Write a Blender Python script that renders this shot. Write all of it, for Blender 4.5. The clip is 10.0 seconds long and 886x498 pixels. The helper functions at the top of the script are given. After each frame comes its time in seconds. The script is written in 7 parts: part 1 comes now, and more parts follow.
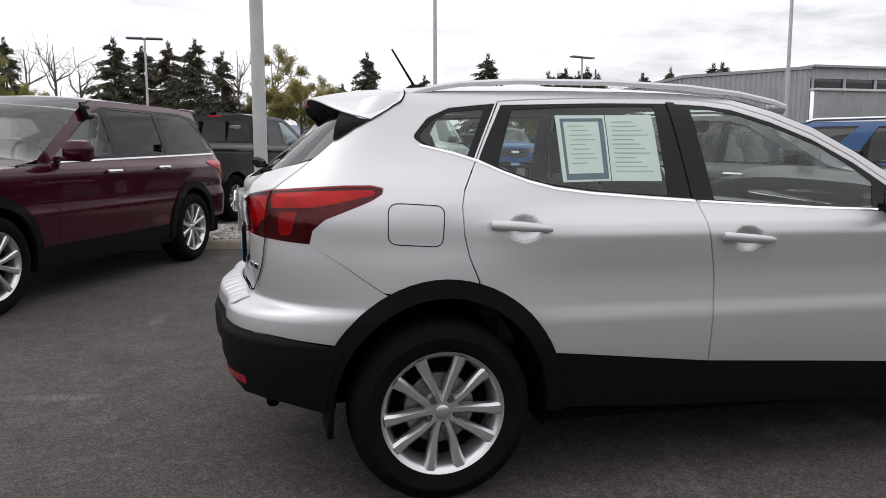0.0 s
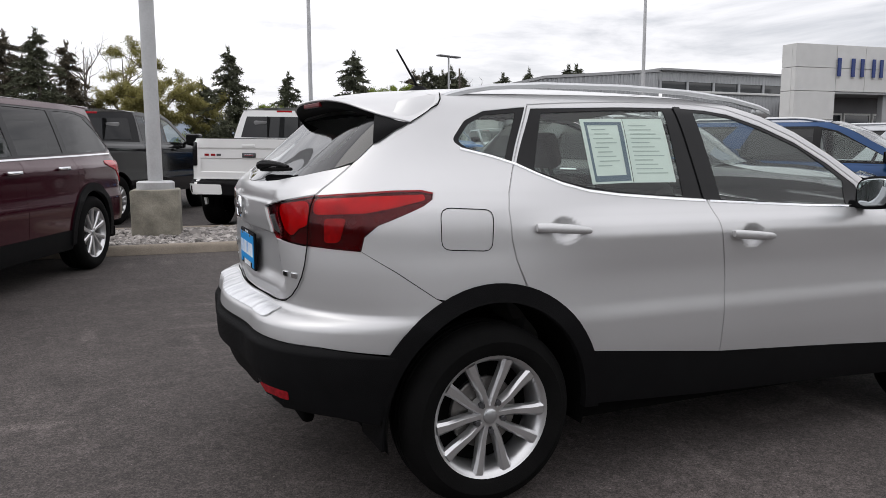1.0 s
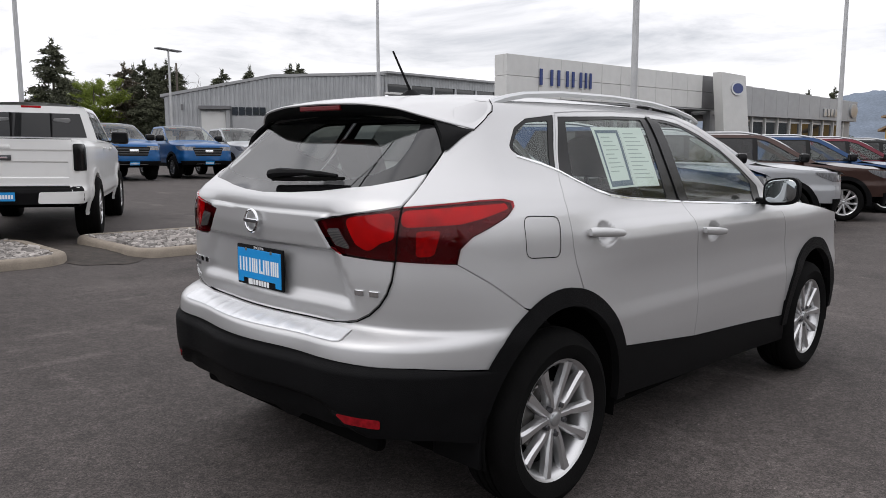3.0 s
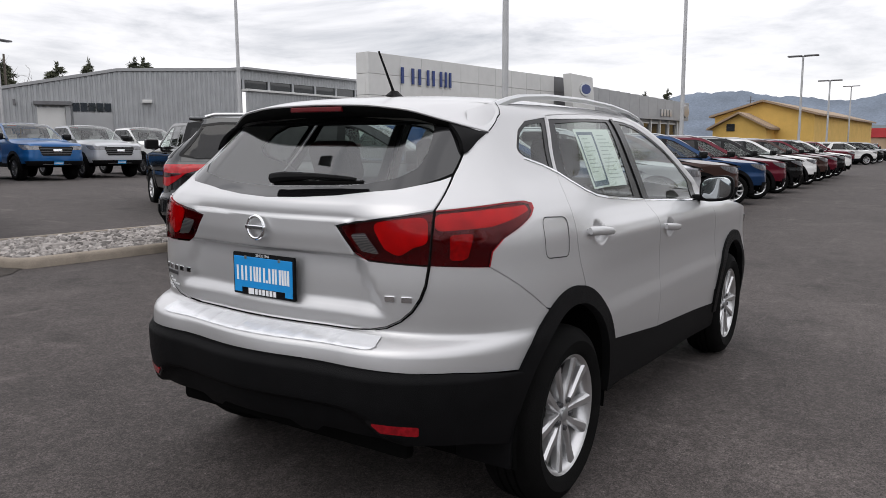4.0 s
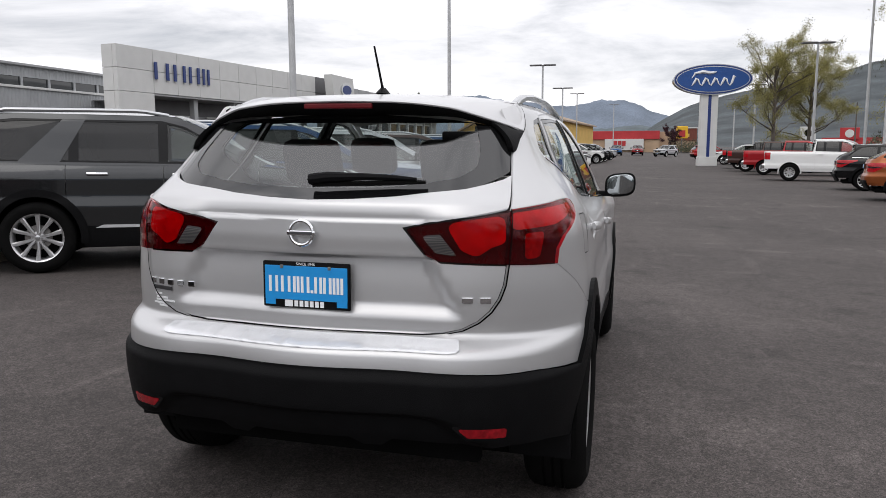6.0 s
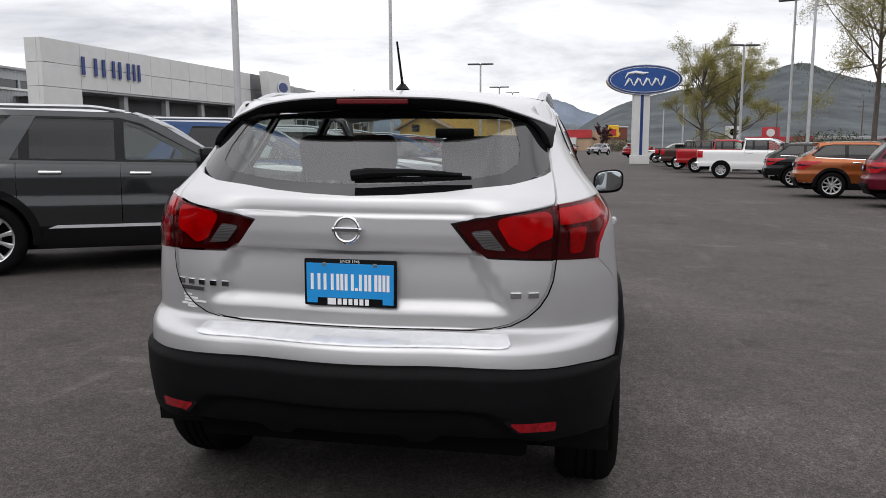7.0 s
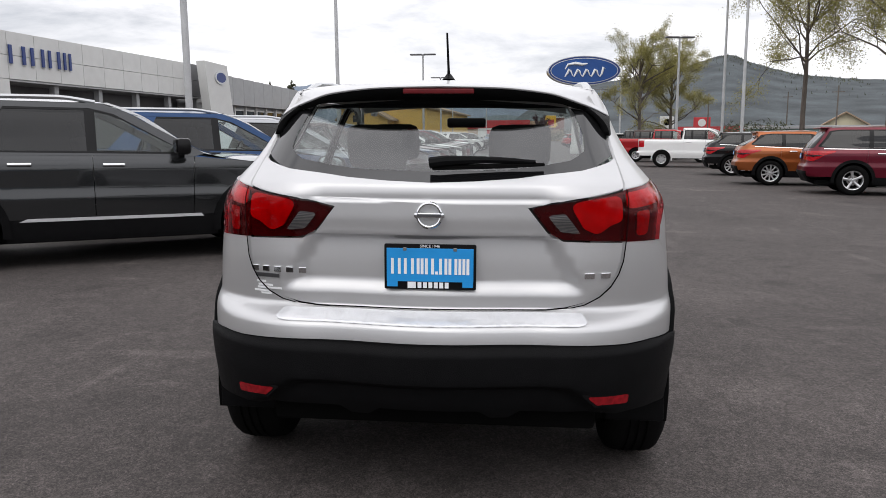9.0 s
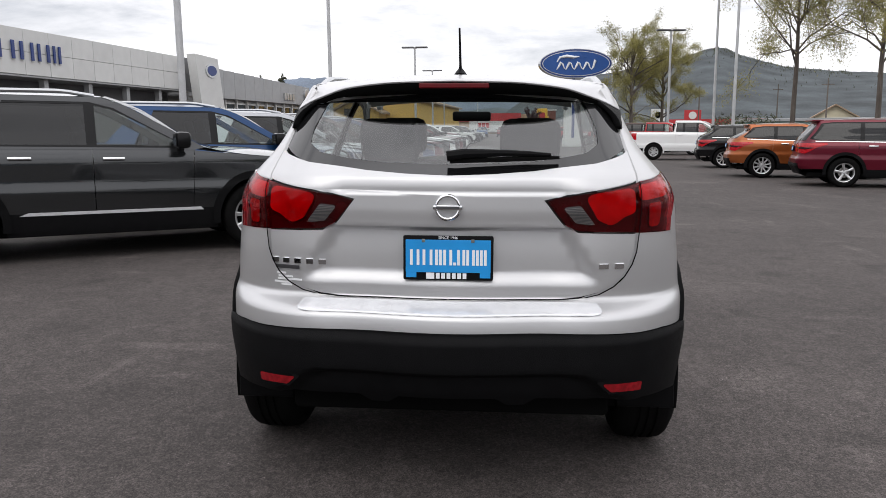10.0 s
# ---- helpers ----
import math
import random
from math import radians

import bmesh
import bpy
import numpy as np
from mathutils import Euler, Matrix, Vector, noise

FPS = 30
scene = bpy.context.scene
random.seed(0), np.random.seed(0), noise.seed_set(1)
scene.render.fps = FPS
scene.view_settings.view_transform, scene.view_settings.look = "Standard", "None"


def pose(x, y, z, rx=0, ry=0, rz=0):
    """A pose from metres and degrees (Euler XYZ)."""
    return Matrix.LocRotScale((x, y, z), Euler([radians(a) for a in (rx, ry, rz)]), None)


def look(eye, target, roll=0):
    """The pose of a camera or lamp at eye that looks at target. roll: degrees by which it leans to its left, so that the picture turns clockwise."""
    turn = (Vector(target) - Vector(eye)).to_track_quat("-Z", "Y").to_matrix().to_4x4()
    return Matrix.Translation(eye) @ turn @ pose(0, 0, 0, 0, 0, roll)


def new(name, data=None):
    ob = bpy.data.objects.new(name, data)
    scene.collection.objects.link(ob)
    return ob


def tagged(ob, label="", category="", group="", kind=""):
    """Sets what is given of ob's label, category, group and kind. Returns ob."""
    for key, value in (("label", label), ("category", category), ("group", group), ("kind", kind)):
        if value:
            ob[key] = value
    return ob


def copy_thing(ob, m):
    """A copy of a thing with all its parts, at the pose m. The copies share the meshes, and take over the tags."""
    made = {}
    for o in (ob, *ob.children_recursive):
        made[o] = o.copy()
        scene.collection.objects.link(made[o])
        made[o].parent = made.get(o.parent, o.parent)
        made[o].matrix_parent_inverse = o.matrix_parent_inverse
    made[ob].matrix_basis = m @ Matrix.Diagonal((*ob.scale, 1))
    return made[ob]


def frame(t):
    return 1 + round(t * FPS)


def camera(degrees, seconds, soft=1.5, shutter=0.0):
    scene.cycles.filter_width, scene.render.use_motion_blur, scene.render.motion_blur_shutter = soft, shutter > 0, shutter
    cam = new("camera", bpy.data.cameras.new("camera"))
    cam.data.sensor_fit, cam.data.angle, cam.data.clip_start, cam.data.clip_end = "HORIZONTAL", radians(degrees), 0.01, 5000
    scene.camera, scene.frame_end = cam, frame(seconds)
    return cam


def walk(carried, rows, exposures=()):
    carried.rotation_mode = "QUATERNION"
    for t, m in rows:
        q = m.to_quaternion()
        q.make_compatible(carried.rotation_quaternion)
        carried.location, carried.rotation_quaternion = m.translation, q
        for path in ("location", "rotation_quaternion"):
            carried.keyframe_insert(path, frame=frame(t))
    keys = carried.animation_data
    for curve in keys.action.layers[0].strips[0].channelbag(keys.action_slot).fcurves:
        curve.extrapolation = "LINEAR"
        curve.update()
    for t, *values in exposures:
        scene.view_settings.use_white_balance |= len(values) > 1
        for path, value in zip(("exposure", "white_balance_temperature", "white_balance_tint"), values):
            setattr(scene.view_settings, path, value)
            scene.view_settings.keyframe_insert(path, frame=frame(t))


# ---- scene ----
from mathutils.geometry import tessellate_polygon as tessellate

EXPOSURE = 0.1
cam = camera(61.4, 10.0, 0.7)
PATH = [
    (0, (-0.624, -3.453, 1.276), (-0.153, -1.526, 1.025), -0.1),
    (0.5, (-0.941, -3.348, 1.284), (-0.292, -1.473, 1.03), -0.2),
    (1, (-1.242, -3.212, 1.3), (-0.425, -1.404, 1.041), -0.2),
    (1.5, (-1.525, -3.044, 1.314), (-0.537, -1.325, 1.052), -0.2),
    (2, (-1.783, -2.862, 1.32), (-0.649, -1.236, 1.056), -0.2),
    (3.5, (-2.396, -2.225, 1.342), (-0.847, -0.988, 1.078), -0.2),
    (4, (-2.56, -1.999, 1.351), (-0.903, -0.913, 1.082), -0.3),
    (4.5, (-2.703, -1.753, 1.355), (-0.957, -0.817, 1.085), -0.35),
    (5, (-2.807, -1.502, 1.363), (-0.992, -0.708, 1.089), -0.3),
    (5.5, (-2.884, -1.267, 1.357), (-1.006, -0.634, 1.086), -0.3),
    (7, (-3.014, -0.707, 1.342), (-1.061, -0.378, 1.067), -0.2),
    (7.5, (-3.048, -0.556, 1.346), (-1.087, -0.277, 1.069), -0.3),
    (8, (-3.094, -0.429, 1.344), (-1.128, -0.197, 1.06), -0.2),
    (8.5, (-3.132, -0.333, 1.338), (-1.163, -0.14, 1.047), -0.3),
    (9, (-3.171, -0.265, 1.336), (-1.201, -0.097, 1.036), -0.4),
    (9.5, (-3.203, -0.212, 1.337), (-1.233, -0.056, 1.026), -0.4),
    (10, (-3.234, -0.179, 1.339), (-1.265, -0.034, 1.021), -0.5),
]

# the lot falls gently towards the car's nose and right side
LOT = pose(0, 0, 0, 0.65, 0.75, 0)
walk(cam, [(t, look(eye, target, roll)) for t, eye, target, roll in PATH], [(0, EXPOSURE - 0.10), (2, EXPOSURE - 0.10), (5, EXPOSURE - 0.12), (7.5, EXPOSURE - 0.10), (10, EXPOSURE + 0.03)])

# ---- world and light: bright broken overcast, a veiled sun ----
SUN_UP, SUN_ROUND = 54.0, 285.0
world = bpy.data.worlds.new("sky")
scene.world = world
world.use_nodes = True
wt = world.node_tree
wt.nodes.clear()


def wnode(kind, **values):
    n = wt.nodes.new(kind)
    for key, value in values.items():
        n.inputs[key].default_value = value
    return n


w_out, w_bg = wnode("ShaderNodeOutputWorld"), wnode("ShaderNodeBackground", Strength=1.0)
w_sky = wnode("ShaderNodeTexSky")
w_sky.sky_type, w_sky.sun_disc = "NISHITA", False
w_sky.sun_elevation, w_sky.sun_rotation = radians(SUN_UP), radians(SUN_ROUND)
w_coord, w_map = wnode("ShaderNodeTexCoord"), wnode("ShaderNodeMapping", Scale=(1.0, 1.0, 5.0))
w_big = wnode("ShaderNodeTexNoise", Scale=2.6, Detail=9.0, Roughness=0.60, Distortion=0.3)
w_ramp = wt.nodes.new("ShaderNodeValToRGB")
w_ramp.color_ramp.elements[0].position, w_ramp.color_ramp.elements[0].color = 0.29, (0.64, 0.652, 0.70, 1)
w_ramp.color_ramp.elements[1].position, w_ramp.color_ramp.elements[1].color = 0.50, (1.2, 1.185, 1.22, 1)
mid = w_ramp.color_ramp.elements.new(0.415)
mid.color = (1.005, 0.995, 1.03, 1)
w_dim = wnode("ShaderNodeVectorMath")
w_dim.operation = "SCALE"
w_dim.inputs["Scale"].default_value = 0.11
w_mix = wnode("ShaderNodeMix")
w_mix.data_type = "RGBA"
w_mix.inputs["Factor"].default_value = 0.9
# an overcast sky is brighter overhead than at the horizon
w_xyz, w_rise, w_up = wnode("ShaderNodeSeparateXYZ"), wt.nodes.new("ShaderNodeMapRange"), wnode("ShaderNodeVectorMath")
w_up.operation = "SCALE"
for key, value in (("From Min", 0.15), ("From Max", 0.95), ("To Min", 1.0), ("To Max", 1.45)):
    w_rise.inputs[key].default_value = value
for a, b in ((w_coord.outputs["Generated"], w_map.inputs["Vector"]), (w_map.outputs["Vector"], w_big.inputs["Vector"]),
             (w_big.outputs["Fac"], w_ramp.inputs["Fac"]), (w_sky.outputs["Color"], w_dim.inputs[0]), (w_dim.outputs["Vector"], w_mix.inputs["A"]),
             (w_ramp.outputs["Color"], w_mix.inputs["B"]), (w_mix.outputs["Result"], w_up.inputs[0]), (w_up.outputs["Vector"], w_bg.inputs["Color"]), (w_coord.outputs["Generated"], w_xyz.inputs["Vector"]), (w_xyz.outputs["Z"], w_rise.inputs["Value"]), (w_rise.outputs["Result"], w_up.inputs["Scale"]), (w_bg.outputs["Background"], w_out.inputs["Surface"])):
    wt.links.new(a, b)

sun = bpy.data.lights.new("sun", "SUN")
sun.energy, sun.angle, sun.color = 0.5, radians(40), (1.0, 0.97, 0.92)
sun_ob = new("sun", sun)
sun_ob.matrix_world = pose(0, 0, 30, 90 - SUN_UP, 0, 180 - SUN_ROUND)


# ---- materials ----
def material(name, base, rough=0.5, metal=0.0, coat=0.0, scale=8.0, vary=0.12, fine=0.0, bump=0.0, bump_scale=60.0, spec=0.5, each=0.0, stretch=(1, 1, 1), emit=0.0):
    """A surface with two scales of tone, a relief, and if wanted a tone of its own for each object."""
    m = bpy.data.materials.new(name)
    m.use_nodes = True
    t = m.node_tree
    p = t.nodes["Principled BSDF"]
    p.inputs["Roughness"].default_value, p.inputs["Metallic"].default_value = rough, metal
    p.inputs["Coat Weight"].default_value, p.inputs["Coat Roughness"].default_value = coat, 0.04
    p.inputs["Specular IOR Level"].default_value = spec
    co, mp = t.nodes.new("ShaderNodeTexCoord"), t.nodes.new("ShaderNodeMapping")
    mp.inputs["Scale"].default_value = stretch
    t.links.new(co.outputs["Object"], mp.inputs["Vector"])
    n1 = t.nodes.new("ShaderNodeTexNoise")
    n1.inputs["Scale"].default_value, n1.inputs["Detail"].default_value = scale, 5.0
    t.links.new(mp.outputs["Vector"], n1.inputs["Vector"])
    h = t.nodes.new("ShaderNodeHueSaturation")
    h.inputs["Color"].default_value = (*base, 1)
    r = t.nodes.new("ShaderNodeMapRange")
    r.inputs["From Min"].default_value, r.inputs["From Max"].default_value = 0.3, 0.7
    r.inputs["To Min"].default_value, r.inputs["To Max"].default_value = 1 - vary, 1 + vary
    t.links.new(n1.outputs["Fac"], r.inputs["Value"])
    tone = r.outputs["Result"]
    if fine:
        n2 = t.nodes.new("ShaderNodeTexNoise")
        n2.inputs["Scale"].default_value, n2.inputs["Detail"].default_value = scale * 23, 2.0
        t.links.new(mp.outputs["Vector"], n2.inputs["Vector"])
        r2 = t.nodes.new("ShaderNodeMapRange")
        r2.inputs["From Min"].default_value, r2.inputs["From Max"].default_value = 0.25, 0.75
        r2.inputs["To Min"].default_value, r2.inputs["To Max"].default_value = 1 - fine, 1 + fine
        t.links.new(n2.outputs["Fac"], r2.inputs["Value"])
        mul = t.nodes.new("ShaderNodeMath")
        mul.operation = "MULTIPLY"
        t.links.new(tone, mul.inputs[0]), t.links.new(r2.outputs["Result"], mul.inputs[1])
        tone = mul.outputs[0]
    if each:
        o = t.nodes.new("ShaderNodeObjectInfo")
        r3 = t.nodes.new("ShaderNodeMapRange")
        r3.inputs["To Min"].default_value, r3.inputs["To Max"].default_value = 1 - each, 1 + each
        t.links.new(o.outputs["Random"], r3.inputs["Value"])
        mul = t.nodes.new("ShaderNodeMath")
        mul.operation = "MULTIPLY"
        t.links.new(tone, mul.inputs[0]), t.links.new(r3.outputs["Result"], mul.inputs[1])
        tone = mul.outputs[0]
    t.links.new(tone, h.inputs["Value"])
    t.links.new(h.outputs["Color"], p.inputs["Base Color"])
    if bump:
        n3, b = t.nodes.new("ShaderNodeTexNoise"), t.nodes.new("ShaderNodeBump")
        n3.inputs["Scale"].default_value, n3.inputs["Detail"].default_value = bump_scale, 4.0
        b.inputs["Strength"].default_value, b.inputs["Distance"].default_value = bump, 0.01
        t.links.new(mp.outputs["Vector"], n3.inputs["Vector"])
        t.links.new(n3.outputs["Fac"], b.inputs["Height"]), t.links.new(b.outputs["Normal"], p.inputs["Normal"])
    if emit:
        t.links.new(h.outputs["Color"], p.inputs["Emission Color"])
        p.inputs["Emission Strength"].default_value = emit
    return m


def paint(name, base, metal=0.55, rough=0.32, coat=0.5, spec=0.25):
    return material(name, base, rough, metal, coat=coat, scale=1.5, vary=0.012, spec=spec)


def glass(name, tint, ior=1.95):
    """Thin automotive glass: tinted see-through with a Fresnel gloss."""
    m = bpy.data.materials.new(name)
    m.use_nodes = True
    t = m.node_tree
    t.nodes.clear()
    out, mix = t.nodes.new("ShaderNodeOutputMaterial"), t.nodes.new("ShaderNodeMixShader")
    see, shine, f = t.nodes.new("ShaderNodeBsdfTransparent"), t.nodes.new("ShaderNodeBsdfGlossy"), t.nodes.new("ShaderNodeLayerWeight")
    see.inputs["Color"].default_value = (*tint, 1)
    shine.inputs["Roughness"].default_value = 0.015
    f.inputs["Blend"].default_value = 0.5
    low = ((ior - 1) / (ior + 1)) ** 2
    steep, gain = t.nodes.new("ShaderNodeMath"), t.nodes.new("ShaderNodeMath")
    steep.operation, steep.inputs[1].default_value = "POWER", 5
    gain.operation, gain.inputs[1].default_value, gain.inputs[2].default_value = "MULTIPLY_ADD", 1 - low, low
    t.links.new(f.outputs["Facing"], steep.inputs[0]), t.links.new(steep.outputs[0], gain.inputs[0])
    t.links.new(gain.outputs[0], mix.inputs["Fac"])
    t.links.new(see.outputs["BSDF"], mix.inputs[1]), t.links.new(shine.outputs["BSDF"], mix.inputs[2])
    t.links.new(mix.outputs["Shader"], out.inputs["Surface"])
    return m


M = dict(
    silver=paint("silver_paint", (0.545, 0.545, 0.55), 0.60, 0.42, 0.6, 0.5),
    black_plastic=material("black_plastic", (0.005, 0.005, 0.0055), 0.55, scale=14, vary=0.12, fine=0.15, bump=0.25, bump_scale=420, spec=0.08),
    black_gloss=material("gloss_black_trim", (0.007, 0.007, 0.0075), 0.2, scale=6, vary=0.05, spec=0.2),
    matt_black=material("matt_black_underside", (0.004, 0.004, 0.004), 0.7, scale=6, vary=0.1, spec=0.08),
    # near-black for undersides and print; in gaps and recesses it holds their shade
    shadow_black=material("black_and_recess_shade", (0.004, 0.004, 0.004), 0.95, scale=6, vary=0.1, spec=0.05),
    rubber=material("tyre_rubber", (0.0055, 0.0054, 0.0054), 0.85, scale=9, vary=0.2, fine=0.2, bump=0.2, bump_scale=160, spec=0.07),
    alloy=material("silver_alloy", (0.60, 0.60, 0.605), 0.30, 0.85, scale=10, vary=0.05, fine=0.04),
    dark_alloy=material("grey_alloy", (0.10, 0.10, 0.105), 0.4, 0.7, scale=10, vary=0.06),
    steel=material("brake_steel", (0.25, 0.24, 0.23), 0.45, 0.9, scale=20, vary=0.2),
    chrome=material("chrome", (0.78, 0.79, 0.8), 0.08, 1.0, scale=4, vary=0.02),
    satin=material("satin_rail", (0.52, 0.53, 0.54), 0.28, 0.85, scale=5, vary=0.03),
    film=material("bumper_protector_film", (0.72, 0.73, 0.75), 0.25, 0.35, scale=18, vary=0.05, fine=0.05, bump=0.25, bump_scale=22),
    seat=material("grey_seat_cloth", (0.045, 0.044, 0.043), 0.9, scale=8, vary=0.10, fine=0.05),
    trim_grey=material("grey_cabin_trim", (0.19, 0.19, 0.19), 0.75, scale=14, vary=0.1, fine=0.1),
    headliner=material("pale_headliner", (0.48, 0.47, 0.45), 0.95, scale=12, vary=0.06, fine=0.1),
    red_lens=material("red_lens", (0.40, 0.004, 0.010), 0.12, 0.0, coat=0.25, scale=20, vary=0.25, fine=0.15, spec=0.35),
    dark_lens=material("smoked_red_lens", (0.036, 0.003, 0.006), 0.08, 0.0, coat=0.2, scale=14, vary=0.25, spec=0.45),
    reflector=material("dim_red_reflector", (0.25, 0.005, 0.010), 0.2, 0.0, coat=0.2, scale=60, vary=0.3, fine=0.2, spec=0.35),
    brake_lens=material("dark_red_brake_lens", (0.11, 0.003, 0.006), 0.35, 0.0, scale=40, vary=0.2, spec=0.25),
    clear_lens=material("clear_ribbed_lens", (0.20, 0.20, 0.21), 0.15, 0.35, coat=1.0, scale=70, vary=0.45, stretch=(1, 1, 0.2)),
    plate_blue=material("blue_plate_print", (0.01, 0.27, 0.66), 0.4, scale=9, vary=0.06),
    white_print=material("white_print", (0.82, 0.83, 0.84), 0.45, scale=9, vary=0.03),
    paper=material("white_paper", (0.80, 0.83, 0.80), 0.7, scale=10, vary=0.03),
    paper_blue=material("slate_blue_print", (0.10, 0.14, 0.20), 0.6, scale=10, vary=0.05),
    paper_grey=material("grey_print", (0.42, 0.47, 0.45), 0.7, scale=10, vary=0.05),
    frit=material("printed_glass_edge", (0.006, 0.006, 0.0065), 0.03, scale=6, vary=0.05, spec=0.75),
    red_cover=glass("red_lens_cover", (0.88, 0.16, 0.20), 1.4),
    side_glass=glass("green_side_glass", (0.78, 0.85, 0.815), 1.62),
    windscreen=glass("clear_windscreen", (0.84, 0.88, 0.86), 1.7),
    rear_glass=glass("grey_rear_glass", (0.78, 0.82, 0.81), 2.15),
    privacy=glass("privacy_glass", (0.05, 0.055, 0.06), 1.6),
    mirror=material("mirror_glass", (0.42, 0.45, 0.46), 0.02, 1.0, scale=2, vary=0.01),
)


# ---- mesh helpers ----
def part(name, bm, mat, parent=None, label="", smooth_it=False, auto=True):
    """Links a bmesh as one mesh object under a thing or a part."""
    me = bpy.data.meshes.new(name)
    bm.to_mesh(me)
    bm.free()
    if smooth_it:
        me.polygons.foreach_set("use_smooth", [True] * len(me.polygons))
        if auto:
            me.set_sharp_from_angle(angle=radians(38))
    me.materials.append(mat)
    return hang(name, me, parent, label)


def hang(name, me, parent=None, label=""):
    ob = new(name, me)
    if parent:
        ob.parent = parent
    return tagged(ob, label)


def thing(name, label, category, group="", m=None, kind=""):
    ob = new(name)
    ob.empty_display_size = 0.2
    if m is not None:
        ob.matrix_world = m
    return tagged(ob, label, category, group, kind)


def box(bm, lo, hi, bevel=0.0, m=None):
    """An axis-aligned block, bevelled, added to bm."""
    made = bmesh.ops.create_cube(bm, size=1.0)["verts"]
    c, d = (Vector(lo) + Vector(hi)) / 2, Vector(hi) - Vector(lo)
    for v in made:
        v.co = Vector((v.co.x * d.x, v.co.y * d.y, v.co.z * d.z)) + c
    if bevel:
        edges = list({e for v in made for e in v.link_edges})
        made = bmesh.ops.bevel(bm, geom=edges, offset=min(bevel, 0.45 * min(abs(q) for q in d)), segments=2, profile=0.5, affect="EDGES")["verts"]
        made = list({v for v in made})
    if m is not None:
        faces = {f for v in made for f in v.link_faces}
        for v in {v for f in faces for v in f.verts}:
            v.co = m @ v.co
    return bm


def block(lo, hi, bevel=0.0, m=None):
    return box(bmesh.new(), lo, hi, bevel, m)


def tube(bm, pts, radii, sides=10, caps=True):
    """A round bar through pts."""
    rings, pts = [], [Vector(p) for p in pts]
    for k, p in enumerate(pts):
        d = (pts[min(k + 1, len(pts) - 1)] - pts[max(k - 1, 0)]).normalized()
        a = d.orthogonal().normalized() if k == 0 else (a - d * a.dot(d)).normalized()
        b, r = d.cross(a), radii[k] if isinstance(radii, (list, tuple)) else radii
        rings.append([bm.verts.new(p + (a * math.cos(q) + b * math.sin(q)) * r) for q in (2 * math.pi * j / sides for j in range(sides))])
    for u, w in zip(rings, rings[1:]):
        for j in range(sides):
            bm.faces.new((u[j], u[(j + 1) % sides], w[(j + 1) % sides], w[j]))
    if caps:
        bm.faces.new(rings[0][::-1]), bm.faces.new(rings[-1])
    return bm


def lathe(bm, prof, sides=40, axis_y=True, close=False):
    """Turns (radius, across) pairs round the y axis (or round z)."""
    rings = []
    for r, w in prof:
        ring = []
        for j in range(sides):
            q = 2 * math.pi * j / sides
            ring.append(bm.verts.new((r * math.cos(q), w, r * math.sin(q)) if axis_y else (r * math.cos(q), r * math.sin(q), w)))
        rings.append(ring)
    pairs = list(zip(rings, rings[1:])) + ([(rings[-1], rings[0])] if close else [])
    for u, w in pairs:
        for j in range(sides):
            f = (u[j], u[(j + 1) % sides], w[(j + 1) % sides], w[j])
            bm.faces.new(f if axis_y else f)
    return bm


def grid_mesh(name, p, normals=None, flip=False):
    """A mesh over an (m, n, 3) array of places."""
    m, n = p.shape[:2]
    i = np.arange(m * n).reshape(m, n)
    f = np.stack([i[:-1, :-1], i[1:, :-1], i[1:, 1:], i[:-1, 1:]], -1).reshape(-1, 4)
    me = bpy.data.meshes.new(name)
    me.from_pydata(p.reshape(-1, 3).tolist(), [], (f[:, ::-1] if flip else f).tolist())
    me.polygons.foreach_set("use_smooth", [True] * len(me.polygons))
    return me


def area(loop):
    p = np.array(loop, float)[:, :2]
    q = np.roll(p, -1, 0)
    return 0.5 * float((p[:, 0] * q[:, 1] - q[:, 0] * p[:, 1]).sum())


def fillet(pts, r=0.012, n=4):
    """A closed outline with its corners rounded: points (s, z) or (s, z, own radius)."""
    out, k = [], len(pts)
    for i in range(k):
        a, b, c = (np.array(pts[(i + j) % k][:2], float) for j in (-1, 0, 1))
        rad = pts[i][2] if len(pts[i]) > 2 else r
        u, v = a - b, c - b
        lu, lv = np.linalg.norm(u), np.linalg.norm(v)
        if rad <= 0 or lu < 1e-6 or lv < 1e-6:
            out.append(tuple(b))
            continue
        u, v = u / lu, v / lv
        half = math.acos(max(-1, min(1, float(u @ v)))) / 2
        if half > 1.5:
            out.append(tuple(b))
            continue
        d = min(rad / max(math.tan(half), 1e-3), 0.45 * lu, 0.45 * lv)
        for j in range(n + 1):
            t = j / n
            out.append(tuple(b + u * d * (1 - t) ** 2 + v * d * t ** 2))
    return out


def shrink(loop, d):
    """An outline drawn in by d."""
    p = np.array(loop, float)
    sign = 1 if area(loop) > 0 else -1
    e = np.roll(p, -1, 0) - p
    e = e / np.maximum(np.linalg.norm(e, axis=1, keepdims=True), 1e-9)
    n = np.stack([-e[:, 1], e[:, 0]], 1) * sign
    b = n + np.roll(n, 1, 0)
    k = np.maximum((b * b).sum(1, keepdims=True) / 2, 0.35)
    return [tuple(q) for q in p + b * d / k]


def arc(cx, cz, rx, rz, a, b, n=16):
    return [(cx + rx * math.cos(radians(q)), cz + rz * math.sin(radians(q))) for q in np.linspace(a, b, n)]


